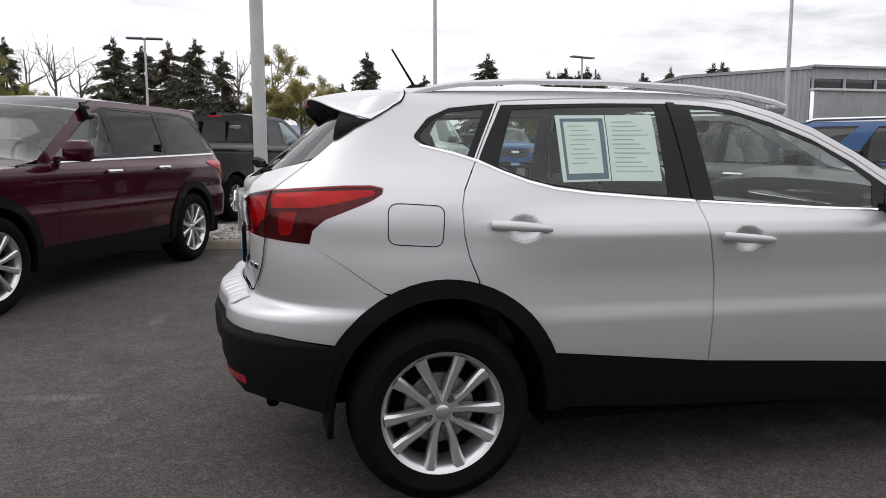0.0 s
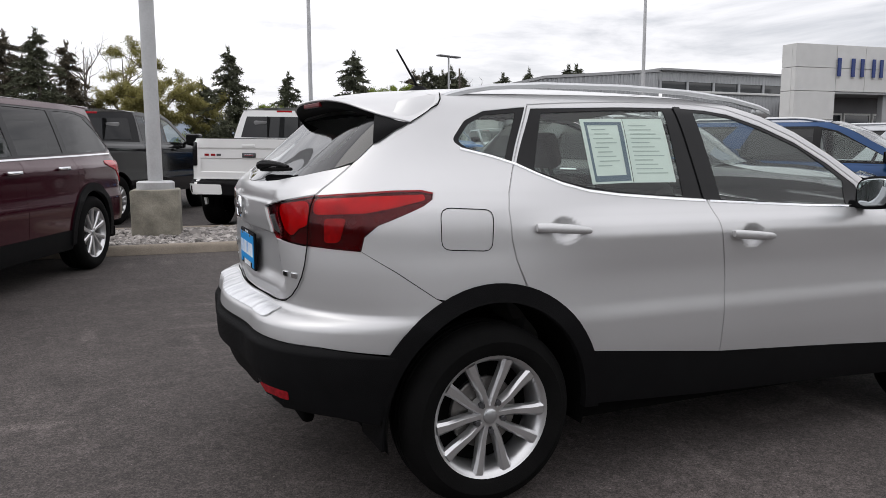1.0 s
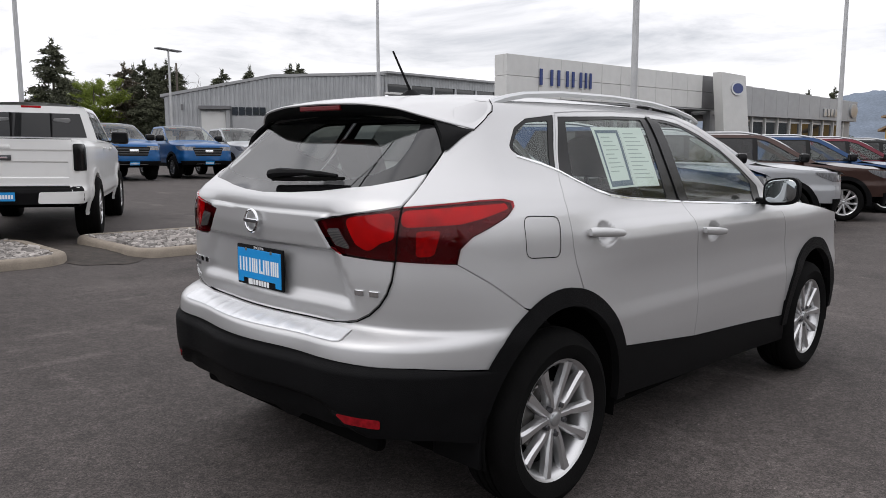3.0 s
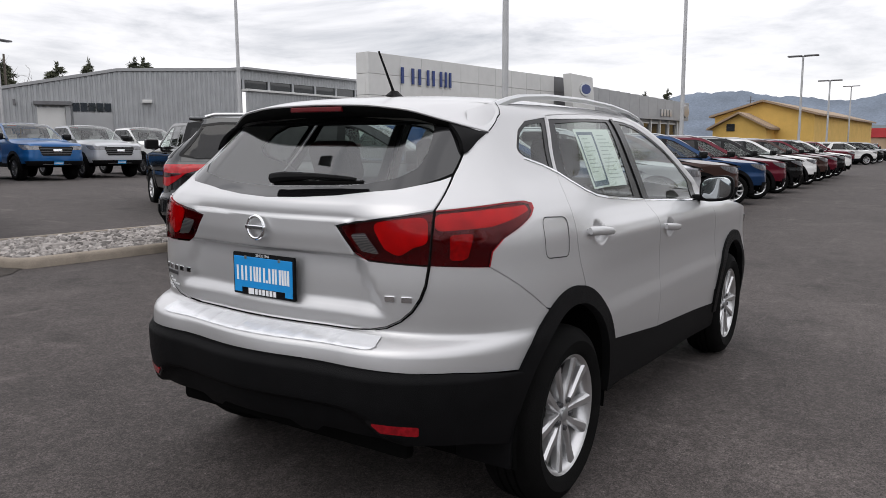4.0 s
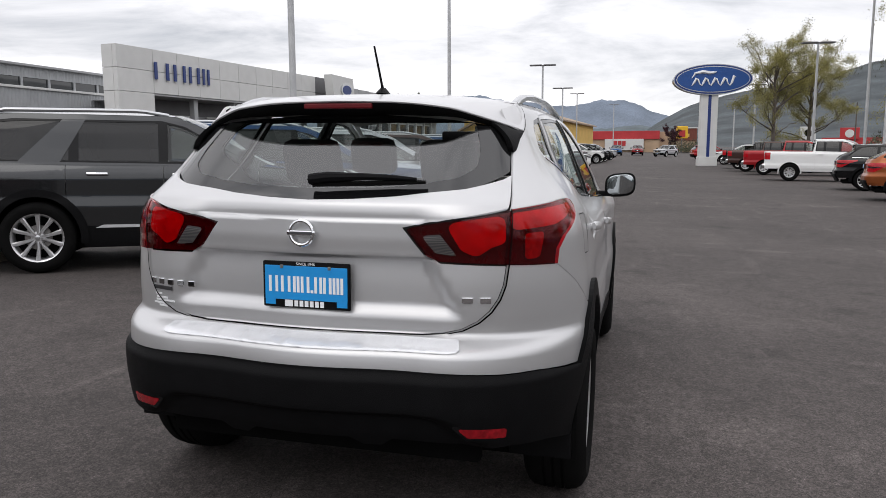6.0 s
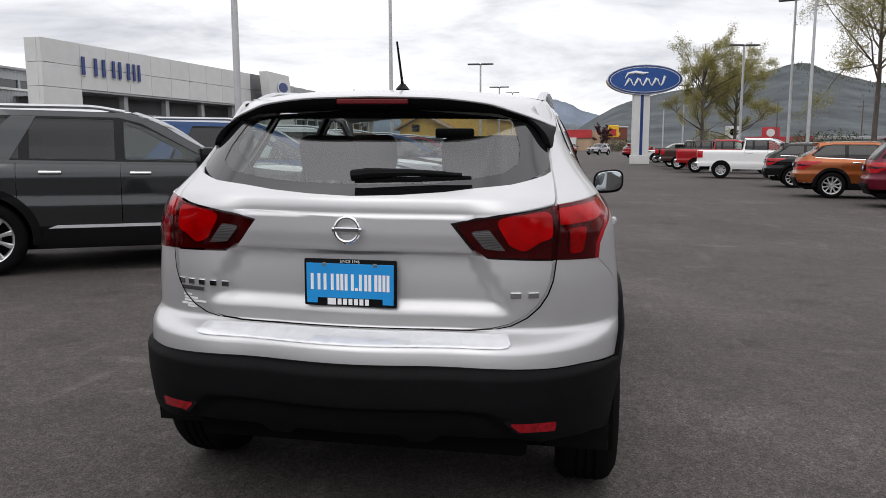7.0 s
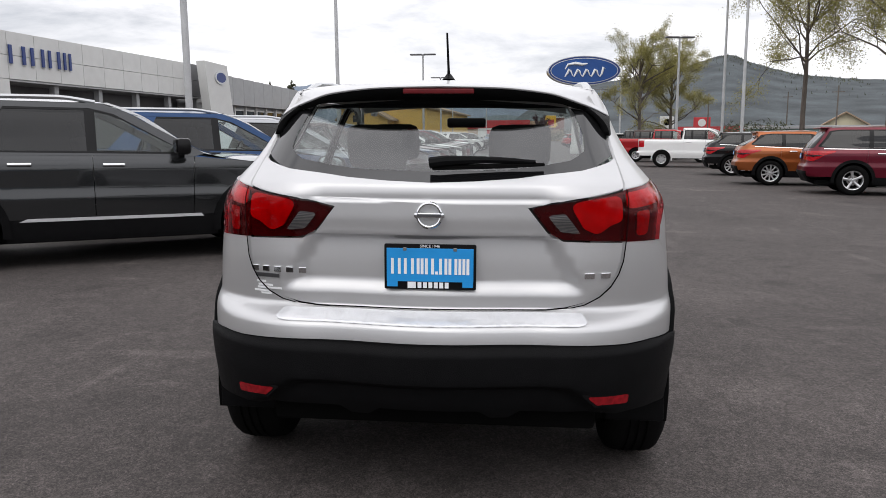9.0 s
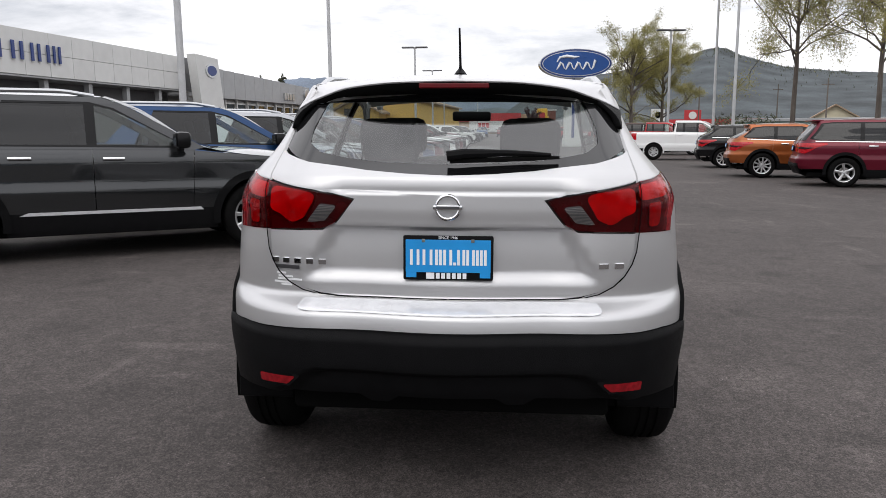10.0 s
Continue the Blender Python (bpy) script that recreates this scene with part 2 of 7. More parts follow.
def sheet(name, skin, loops, mat, parent, label="", proud=0.0, thick=0.012, step=(0.05, 0.03), left=False, gap=0.0, dent=None):
    """A panel that lies on the skin inside the first outline and outside the others (holes), with turned-in edges."""
    loops = [list(l) for l in loops]
    if gap:
        loops = [shrink(loops[0], gap)] + loops[1:]
    flat = [Vector((q[0], q[1], 0)) for l in loops for q in l]
    bm = bmesh.new()
    vs = [bm.verts.new(v) for v in flat]
    from_tess = tessellate([[Vector((q[0], q[1], 0)) for q in l] for l in loops])
    for tri in from_tess:
        if len(set(tri)) == 3:
            try:
                bm.faces.new([vs[k] for k in tri])
            except ValueError:
                pass
    for axis in (0, 1):
        lo, hi = min(v[axis] for v in flat), max(v[axis] for v in flat)
        for k in range(math.floor(lo / step[axis]) + 1, math.ceil(hi / step[axis])):
            co, no = Vector((0, 0, 0)), Vector((0, 0, 0))
            co[axis], no[axis] = k * step[axis], 1
            bmesh.ops.bisect_plane(bm, geom=bm.verts[:] + bm.edges[:] + bm.faces[:], dist=1e-5, plane_co=co, plane_no=no)
    for v in [v for v in bm.verts if not v.link_faces]:
        bm.verts.remove(v)
    for f in bm.faces:
        f.normal_update()
        if f.normal.z < 0:
            f.normal_flip()
    bm.verts.index_update()
    sz = np.array([v.co[:2] for v in bm.verts])
    p, n = skin.place(sz[:, 0], sz[:, 1]), skin.normal(sz[:, 0], sz[:, 1])
    if dent is not None:
        e = 3e-3
        deep = lambda a, b: skin.place(a, b) + skin.normal(a, b) * dent(a, b)[..., None]
        p = deep(sz[:, 0], sz[:, 1])
        n = np.cross(deep(sz[:, 0] + e, sz[:, 1]) - deep(sz[:, 0] - e, sz[:, 1]), deep(sz[:, 0], sz[:, 1] + e) - deep(sz[:, 0], sz[:, 1] - e))
        n = n / np.maximum(np.linalg.norm(n, axis=-1, keepdims=True), 1e-12)
    p = p + n * proud
    n_all = [tuple(q) for q in n]
    for v, q in zip(bm.verts, p):
        v.co = q
    if thick:
        base = list(bm.verts)
        edges = [e for e in bm.edges if len(e.link_faces) == 1]
        made = bmesh.ops.extrude_edge_only(bm, edges=edges)["geom"]
        bm.verts.index_update()
        fresh = [g for g in made if isinstance(g, bmesh.types.BMVert)]
        known = {v: k for k, v in enumerate(base)}
        n_of = {}
        for v in fresh:
            for e in v.link_edges:
                o = e.other_vert(v)
                if o in known:
                    n_of[v] = n[known[o]]
        for v in fresh:
            q = n_of.get(v, np.zeros(3))
            v.co -= Vector(q) * thick
        bm.verts.index_update()
        n_all = n_all + [tuple(n_of.get(v, (0, 0, 1))) for v in list(bm.verts)[len(base):]]
    if left:
        for v in bm.verts:
            v.co.y = -v.co.y
        bmesh.ops.reverse_faces(bm, faces=bm.faces[:])
        n_all = [(q[0], -q[1], q[2]) for q in n_all]
    me = bpy.data.meshes.new(name)
    bm.to_mesh(me)
    bm.free()
    me.polygons.foreach_set("use_smooth", [True] * len(me.polygons))
    me.normals_split_custom_set_from_vertices(n_all)
    me.materials.append(mat)
    return hang(name, me, parent, label)


def on_skin(skin, s, z, proud=0.0, left=False):
    """The pose of a small part on the skin: its x along the panel, its y out of it, its z up it."""
    p, n = skin.place(np.array(s), np.array(z)), skin.normal(np.array(s), np.array(z))
    a = skin.place(np.array(s + 0.01), np.array(z)) - skin.place(np.array(s - 0.01), np.array(z))
    x, y = Vector(a).normalized(), Vector(n)
    zz = x.cross(y)
    zz, x = (-zz, x) if zz.z < 0 else (zz, x)
    m = Matrix((x, y, zz)).transposed().to_4x4()
    m.translation = Vector(p) + y * proud
    if left:
        m = Matrix.Diagonal((1, -1, 1, 1)) @ m
    return m


def rounded_plate(x0, x1, a, b, power=3.2, n=32):
    """A plate across x with a rounded outline, half as wide as a and half as high as b."""
    bm = bmesh.new()
    sq = lambda q: math.copysign(abs(q) ** (2 / power), q)
    ring = [(a * sq(math.cos(2 * math.pi * k / n)), b * sq(math.sin(2 * math.pi * k / n))) for k in range(n)]
    rows = [[bm.verts.new((x, y * f, z * f)) for y, z in ring] for x, f in ((x0, 0.93), (x0 + 0.004, 1.0), (x1, 1.0))]
    for r, q in zip(rows, rows[1:]):
        for k in range(n):
            bm.faces.new((r[k], r[(k + 1) % n], q[(k + 1) % n], q[k]))
    bm.faces.new(rows[0][::-1]), bm.faces.new(rows[-1])
    bmesh.ops.recalc_face_normals(bm, faces=bm.faces[:])
    return bm


def loft_top(name, skin, edge, mid, x0, x1, mat, parent, label="", nx=24, ny=17, drop=0.0, power=2.5, bulge=0.0):
    """A panel across the vehicle between the two upper edges of its sides."""
    x = np.linspace(x0, x1, nx)[:, None]
    v = np.linspace(-1, 1, ny)[None]
    ze, zc = edge(x), mid(x)
    y = skin.side(x, ze) * v
    z = ze + (zc - ze) * (1 - np.abs(v) ** power) - drop
    p = np.stack([x + bulge * (1 - v * v) + 0 * z, y + 0 * z, z], -1)
    me = grid_mesh(name, p)
    me.materials.append(mat)
    return hang(name, me, parent, label)

def curve(*pts):
    """A smooth, monotone-keeping interpolation through (u, v) pairs, flat beyond its ends."""
    u, v = np.array(pts, float).T
    h, d = np.diff(u), np.diff(v) / np.diff(u)
    m = np.zeros(len(u))
    m[0], m[-1] = d[0], d[-1]
    for k in range(1, len(u) - 1):
        if d[k - 1] * d[k] > 0:
            a, b = 2 * h[k] + h[k - 1], h[k] + 2 * h[k - 1]
            m[k] = (a + b) / (a / d[k - 1] + b / d[k])

    def value(q):
        q = np.clip(np.asarray(q, float), u[0], u[-1])
        k = np.clip(np.searchsorted(u, q) - 1, 0, len(h) - 1)
        t = (q - u[k]) / h[k]
        return (v[k] * (1 + 2 * t) * (1 - t) ** 2 + m[k] * h[k] * t * (1 - t) ** 2
                + v[k + 1] * t * t * (3 - 2 * t) - m[k + 1] * h[k] * t * t * (1 - t))
    return value


def smooth(a, b, q):
    t = np.clip((np.asarray(q, float) - a) / (b - a), 0, 1)
    return t * t * (3 - 2 * t)


class Skin:
    """The outer skin of a vehicle. s runs along the right side (s = x there), round the rounded rear corner to the middle of the
    tail, and round the front corner to the middle of the nose; z is the height. side, tail and nose are functions of (x, z) and z."""

    def __init__(self, xr, xf, yc, side, tail, nose, nr, nf, crown, crown_f=0.06, bend=0.6):
        self.xr, self.xf, self.yc, self.side, self.tail, self.nose = xr, xf, yc, side, tail, nose
        self.nr, self.nf, self.crown, self.crown_f, self.bend = nr, nf, crown, crown_f, bend
        self.s_tail, self.s_nose = xr - bend - yc, xf + bend + yc

    def place(self, s, z):
        s, z = np.broadcast_arrays(np.asarray(s, float), np.asarray(z, float))
        flip = np.where((s < self.s_tail) | (s > self.s_nose), -1.0, 1.0)
        s = np.where(s < self.s_tail, 2 * self.s_tail - s, np.where(s > self.s_nose, 2 * self.s_nose - s, s))
        x, y = s.copy(), -self.side(np.clip(s, self.xr, self.xf), z)
        for end, way, deep, power, crown in ((self.xr, -1, self.xr - self.tail(z), self.nr(z), self.crown(z)),
                                             (self.xf, 1, self.nose(z) - self.xf, self.nf(z), self.crown_f + 0 * z)):
            t = (s - end) * way / self.bend
            a = np.maximum(self.side(end + 0 * z, z) - self.yc, 0.02)
            b = np.maximum(deep, 0.02)
            ang = np.clip(t, 0, 1) * math.pi / 2
            r = (np.maximum(np.cos(ang), 1e-9) ** power / a ** power + np.maximum(np.sin(ang), 1e-9) ** power / b ** power) ** (-1 / power)
            bent, flat = t > 0, t > 1
            x = np.where(bent, end + way * np.sin(ang) * r, x)
            y = np.where(bent, -self.yc - np.cos(ang) * r, y)
            yy = -self.yc + (t - 1) * self.bend
            x = np.where(flat, end + way * (deep + crown * (1 - np.clip(yy / self.yc, -1, 1) ** 2) ** 2), x)
            y = np.where(flat, yy, y)
        return np.stack([x, y * flip, z], -1)

    def normal(self, s, z):
        e = 2e-3
        n = np.cross(self.place(s + e, z) - self.place(s - e, z), self.place(s, z + e) - self.place(s, z - e))
        return n / np.maximum(np.linalg.norm(n, axis=-1, keepdims=True), 1e-12)


# the silver crossover's own skin, x = 0 at the rear axle, z = 0 at the road
door_w = curve((0.16, 0.80), (0.24, 0.845), (0.34, 0.872), (0.46, 0.884), (0.58, 0.892), (0.66, 0.893), (0.74, 0.882), (0.84, 0.877),
               (0.93, 0.882), (0.985, 0.885), (1.03, 0.872), (1.07, 0.838), (1.11, 0.806), (1.2, 0.77), (1.3, 0.73), (1.43, 0.674), (1.5, 0.632), (1.56, 0.56))
haunch_w = curve((0.16, 0.80), (0.24, 0.845), (0.34, 0.872), (0.46, 0.886), (0.58, 0.9), (0.68, 0.902), (0.78, 0.892), (0.88, 0.882),
                 (0.96, 0.872), (1.03, 0.866), (1.1, 0.85), (1.16, 0.816), (1.25, 0.745), (1.34, 0.69), (1.43, 0.648), (1.5, 0.612), (1.56, 0.55))


def hero_side(x, z):
    k = smooth(0.62, -0.02, x)
    w = door_w(z) * (1 - k) + haunch_w(z) * k
    w = w + 0.014 * smooth(1.75, 2.35, x) * smooth(1.12, 0.9, z)
    return w - 0.10 * smooth(2.4, 3.6, x) ** 2 - 0.012 * smooth(0.1, -0.25, x) * smooth(1.1, 1.3, z)


hero_tail = curve((0.2, -0.60), (0.28, -0.68), (0.36, -0.725), (0.44, -0.762), (0.54, -0.778), (0.64, -0.78), (0.69, -0.775), (0.705, -0.764), (0.718, -0.740), (0.735, -0.692),
                  (0.75, -0.677), (0.82, -0.684), (0.9, -0.687), (1.0, -0.684), (1.06, -0.69), (1.12, -0.69), (1.16, -0.672), (1.2, -0.628), (1.3, -0.518), (1.4, -0.405), (1.5, -0.289), (1.56, -0.216))
hero_nose = curve((0.2, 3.35), (0.4, 3.42), (0.6, 3.45), (0.8, 3.43), (0.95, 3.35), (1.05, 3.1), (1.56, 2.6))
hero = Skin(-0.15, 3.0, 0.40, hero_side, hero_tail, hero_nose,
            curve((0.2, 2.3), (0.45, 2.2), (0.72, 2.15), (0.8, 2.2), (1.0, 2.3), (1.2, 2.2), (1.56, 2.1)), lambda z: 2.6 + 0 * z,
            curve((0.2, 0.03), (0.7, 0.045), (0.75, 0.03), (1.1, 0.03), (1.17, 0.032), (1.22, 0.020), (1.3, 0.010), (1.56, 0.010)))

# ---- wheels ----
def wheel_meshes(R, w, rim, pairs=5, split=15.0, spoke=0.036, dark=False, twin=True, tag="wheel"):
    """Meshes of one wheel about the y axis, its face towards -y: tyre, rim, disc, centre cap, nuts."""
    out = {}
    h = w / 2
    bm = bmesh.new()
    prof = [(rim - 0.012, -h + 0.020), (rim + 0.004, -h + 0.004), (rim + 0.02, -h - 0.004), ((rim + R) / 2, -h - 0.012), (R - 0.045, -h - 0.006), (R - 0.02, -h + 0.008), (R - 0.006, -h + 0.028)]
    grooves = np.linspace(-h + 0.04, h - 0.04, 5)
    for g in grooves[1:-1]:
        prof += [(R, g - 0.014), (R, g - 0.006), (R - 0.009, g - 0.004), (R - 0.009, g + 0.004), (R, g + 0.006)]
    prof += [(R - 0.006, h - 0.028), (R - 0.02, h - 0.008), (R - 0.045, h + 0.006), (rim + 0.004, h - 0.004), (rim - 0.012, h - 0.02)]
    lathe(bm, prof, 56)
    out["tyre"] = bm
    bm = bmesh.new()
    lathe(bm, [(rim - 0.03, h - 0.03), (rim - 0.034, 0.0), (rim - 0.03, -h + 0.05), (rim - 0.016, -h + 0.018), (rim - 0.006, -h + 0.010), (rim + 0.001, -h + 0.006), (rim + 0.004, -h + 0.012), (rim - 0.002, -h + 0.03)], 56)
    lathe(bm, [(0.028, -h + 0.026), (0.040, -h + 0.026), (0.046, -h + 0.036), (0.066, -h + 0.040), (0.072, -h + 0.07)], 32)
    angles = []
    for k in range(pairs):
        c = 360 / pairs * k + 90
        angles += [(c - split * 0.62, c - split), (c + split * 0.62, c + split)] if twin else [(c, c)]
    for a_in, a_out in angles:
        rings = []
        for r, ang, hw, y, dep in ((0.038, a_in * 0.7 + a_out * 0.3, spoke * 0.30, -h + 0.026, 0.045), (rim * 0.42, a_in * 0.5 + a_out * 0.5, spoke * 0.34, -h + 0.019, 0.038), (rim * 0.76, a_out, spoke * 0.44, -h + 0.014, 0.034), (rim - 0.012, a_out, spoke * 0.54, -h + 0.010, 0.03)):
            q = radians(ang)
            d, s = Vector((math.cos(q), 0, math.sin(q))), Vector((-math.sin(q), 0, math.cos(q)))
            c = d * r
            rings.append([bm.verts.new(c + s * a + Vector((0, b, 0))) for a, b in ((-hw, y + dep), (-hw, y + 0.010), (-hw * 0.55, y), (hw * 0.55, y), (hw, y + 0.010), (hw, y + dep))])
        for u, v in zip(rings, rings[1:]):
            for j in range(6):
                bm.faces.new((u[j], v[j], v[(j + 1) % 6], u[(j + 1) % 6]))
    bmesh.ops.recalc_face_normals(bm, faces=bm.faces[:])
    out["rim"] = bm
    bm = bmesh.new()
    lathe(bm, [(0.0001, -h + 0.075), (0.13, -h + 0.075), (0.135, -h + 0.08), (0.135, -h + 0.1), (0.0001, -h + 0.1)], 32)
    out["brake_disc"] = bm
    bm = bmesh.new()
    lathe(bm, [(0.0001, -h + 0.016), (0.02, -h + 0.016), (0.027, -h + 0.02), (0.029, -h + 0.028)], 24)
    out["centre_cap"] = bm
    bm = bmesh.new()
    made = bmesh.ops.create_cone(bm, cap_ends=True, segments=6, radius1=0.0125, radius2=0.0105, depth=0.02)["verts"]
    for v in made:
        v.co = Matrix.Rotation(radians(90), 4, "X") @ v.co + Vector((0, -h + 0.026, 0))
    out["wheel_nut"] = bm
    # near-black disc behind the spokes, in place of the shade inside the wheel
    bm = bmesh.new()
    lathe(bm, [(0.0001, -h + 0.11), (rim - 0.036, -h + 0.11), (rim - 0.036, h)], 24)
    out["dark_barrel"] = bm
    made = {}
    for name, b in out.items():
        me = bpy.data.meshes.new(name)
        b.to_mesh(me)
        b.free()
        me.polygons.foreach_set("use_smooth", [True] * len(me.polygons))
        me.set_sharp_from_angle(angle=radians(35))
        me.materials.append({"tyre": M["rubber"], "rim": M["dark_alloy"] if dark else M["alloy"], "brake_disc": M["steel"],
                             "centre_cap": M["satin"] if not dark else M["black_gloss"], "wheel_nut": M["dark_alloy"], "dark_barrel": M["shadow_black"]}[name])
        made[name] = me
    return made


def add_wheels(car, made, R, wb, y, turn=(0, 0), nuts=False, spin=None):
    for x, axle in ((0.0, 0), (wb, 1)):
        for side in (-1, 1):
            e = new("wheel")
            e.parent = car
            e.matrix_local = pose(x, side * y, R, 0, 0, (180 if side > 0 else 0) + (turn[axle])) @ pose(0, 0, 0, 0, random.uniform(0, 70) if spin is None else spin, 0)
            for name, me in made.items():
                if name != "wheel_nut":
                    hang(name, me, e)
                elif nuts:
                    for k in range(5):
                        q = radians(72 * k + 54)
                        hang(name, me, e).matrix_local = pose(0.057 * math.cos(q), 0, 0.057 * math.sin(q))


# ---- the silver crossover ----
hero_car = thing("crossover_car", "silver compact crossover parked on the dark asphalt lane", "car", m=LOT)
xs_of = lambda x: x if x >= -0.15 else float(np.interp(-x, -hero.place(np.linspace(-0.15, -0.7, 80), np.full(80, 0.6))[:, 0], np.linspace(0.15, 0.7, 80))) * -1
arch_r = lambda rx, rz, a, b, n=22: [(xs_of(x), z) for x, z in arc(0, 0.345, rx, rz, a, b, n)]
arch_f = lambda rx, rz, a, b, n=22: arc(2.647, 0.345, rx, rz, a, b, n)
GATE_CUT = [(-0.56, 0.974), (-0.567, 0.91), (-0.579, 0.865), (-0.598, 0.825), (-0.626, 0.790), (-0.663, 0.763), (-0.708, 0.748), (-0.757, 0.742), (-0.80, 0.741)]


def gate_dent(s, z):
    """The tailgate's relief: a shelf over the plate, the sunk plate field below it and the folds either side."""
    a = np.abs(s - hero.s_tail)
    slant = a + 0.42 * (z - 0.99)
    field = smooth(0.425, 0.375, slant) * smooth(1.000, 0.986, z) * smooth(0.785, 0.84, z)
    lip = smooth(0.455, 0.42, a + 0.9 * np.maximum(z - 1.045, 0)) * smooth(1.119, 1.111, z) * smooth(0.986, 0.998, z)
    scoop = smooth(0.46, 0.36, a) * smooth(1.165, 1.120, z) * smooth(1.113, 1.119, z)
    return -0.026 * field + 0.012 * lip - 0.012 * scoop


def door_dent(s, z):
    """Handle bowls of both doors."""
    out = 0 * s
    for cs, cz in ((0.305, 1.022), (1.235, 0.972)):
        d = ((s - cs) / 0.072) ** 2 + ((z - cz) / 0.052) ** 2
        out = out - 0.026 * smooth(1.0, 0.0, d)
    return out


for left in (False, True):
    def panel(name, loops, mat=M["silver"], label="", **kw):
        return sheet(name, hero, loops, mat, hero_car, label, left=left, **kw)

    # quarter panel with the roof's side rail and windscreen pillar
    cant = [(-0.37, 1.49), (-0.2, 1.512), (0.0, 1.525), (0.3, 1.535), (0.7, 1.545), (1.0, 1.548), (1.15, 1.545), (1.3, 1.53), (1.48, 1.482), (1.66, 1.415), (1.85, 1.315), (2.03, 1.205), (2.13, 1.105)]
    under = [(2.085, 1.085), (2.0, 1.18), (1.82, 1.297), (1.64, 1.39), (1.46, 1.458), (1.28, 1.508), (1.14, 1.521), (1.0, 1.525), (0.7, 1.518), (0.4, 1.503), (0.262, 1.492), (0.205, 1.38), (0.145, 1.262), (0.085, 1.16), (0.068, 1.1), (0.072, 1.0), (0.09, 0.92), (0.128, 0.832)]
    light_out = [(-0.412, 0.966), (-0.404, 1.016), (-0.37, 1.056), (-0.31, 1.088), (-0.245, 1.122), (-0.214, 1.145), (-0.21, 1.164), (-0.25, 1.173), (-0.34, 1.171), (-0.45, 1.161), (-0.55, 1.15)]
    quarter = [(-0.21, 0.80), (-0.32, 0.896)] + light_out + [(-0.495, 1.262), (-0.44, 1.34), (-0.40, 1.42)] + cant + under + [(0.128, 0.832)] + arch_r(0.455, 0.488, 74, 114, 10)
    qwin = fillet([(-0.088, 1.346, 0.03), (-0.02, 1.424, 0.06), (0.065, 1.462, 0.05), (0.250, 1.484, 0.004), (0.139, 1.267, 0.004), (-0.04, 1.316, 0.03)])
    q_clear = fillet([(-0.064, 1.347, 0.025), (-0.006, 1.412, 0.05), (0.066, 1.447, 0.04), (0.205, 1.462, 0.008), (0.118, 1.283, 0.008), (-0.024, 1.321, 0.025)])
    fuel = fillet([(-0.196, 1.115, 0.035), (0.004, 1.104, 0.035), (-0.008, 0.956, 0.035), (-0.196, 0.968, 0.035)])
    holes = [qwin] + ([] if left else [fuel])
    panel("quarter_panel", [quarter] + holes, gap=0.0018)
    if not left:
        panel("fuel_door", [fuel], gap=0.003, proud=-0.001)
        # near-black ring over the gap, its shade put into the colour
        panel("fuel_door_gap", [shrink(fuel, -0.0004), shrink(fuel, 0.0022)], M["shadow_black"], proud=0.0006, thick=0)
    panel("quarter_window_surround", [qwin, q_clear], M["black_gloss"], proud=-0.004, thick=0.004)
    panel("quarter_window", [shrink(q_clear, -0.004)], M["side_glass"], proud=-0.007, thick=0).visible_shadow = False
    # doors
    r_open = fillet([(0.272, 1.478, 0.006), (0.7, 1.497), (0.992, 1.503, 0.006), (1.040, 1.122, 0.004), (0.85, 1.134), (0.6, 1.151), (0.45, 1.169), (0.34, 1.196), (0.24, 1.231), (0.158, 1.268, 0.004)], 0.03)
    r_door = [(0.262, 1.492), (0.4, 1.503), (0.7, 1.518), (1.0, 1.525), (1.045, 1.11), (1.058, 1.0), (1.088, 0.86), (1.094, 0.80), (1.082, 0.482), (0.75, 0.516), (0.44, 0.548)] + arch_r(0.452, 0.485, 24, 73, 10) + [(0.128, 0.832), (0.09, 0.92), (0.072, 1.0), (0.068, 1.1), (0.085, 1.16), (0.145, 1.262), (0.205, 1.38)]
    panel("rear_door", [r_door, r_open], gap=0.0030, dent=door_dent, step=(0.05, 0.03) if left else (0.014, 0.009))
    r_glass = fillet([(0.315, 1.462, 0.012), (0.62, 1.482), (0.925, 1.492, 0.012), (0.925, 1.137, 0.008), (0.72, 1.148), (0.57, 1.162), (0.42, 1.184), (0.34, 1.204), (0.23, 1.243, 0.004)], 0.03)
    panel("rear_door_trim", [r_open, r_glass], M["black_gloss"], "gloss black window surround and pillar", proud=-0.003, thick=0.004)
    panel("rear_door_window", [shrink(r_glass, -0.004)], M["side_glass"], proud=-0.007, thick=0).visible_shadow = False
    f_open = fillet([(1.008, 1.503, 0.006), (1.16, 1.498), (1.28, 1.484), (1.46, 1.434), (1.64, 1.366), (1.82, 1.272), (1.985, 1.165, 0.03), (1.955, 1.082, 0.01), (1.5, 1.096), (1.053, 1.119, 0.004)], 0.06)
    f_door = [(1.0, 1.525), (1.14, 1.521), (1.28, 1.508), (1.46, 1.458), (1.64, 1.39), (1.82, 1.297), (2.0, 1.18), (2.085, 1.085), (2.12, 1.0), (2.145, 0.94), (2.175, 0.78), (2.185, 0.68), (2.19, 0.416), (1.6, 0.452), (1.082, 0.482), (1.094, 0.80), (1.088, 0.86), (1.058, 1.0), (1.045, 1.11)]
    panel("front_door", [f_door, f_open], gap=0.0030, dent=door_dent, step=(0.05, 0.03) if left else (0.014, 0.009))
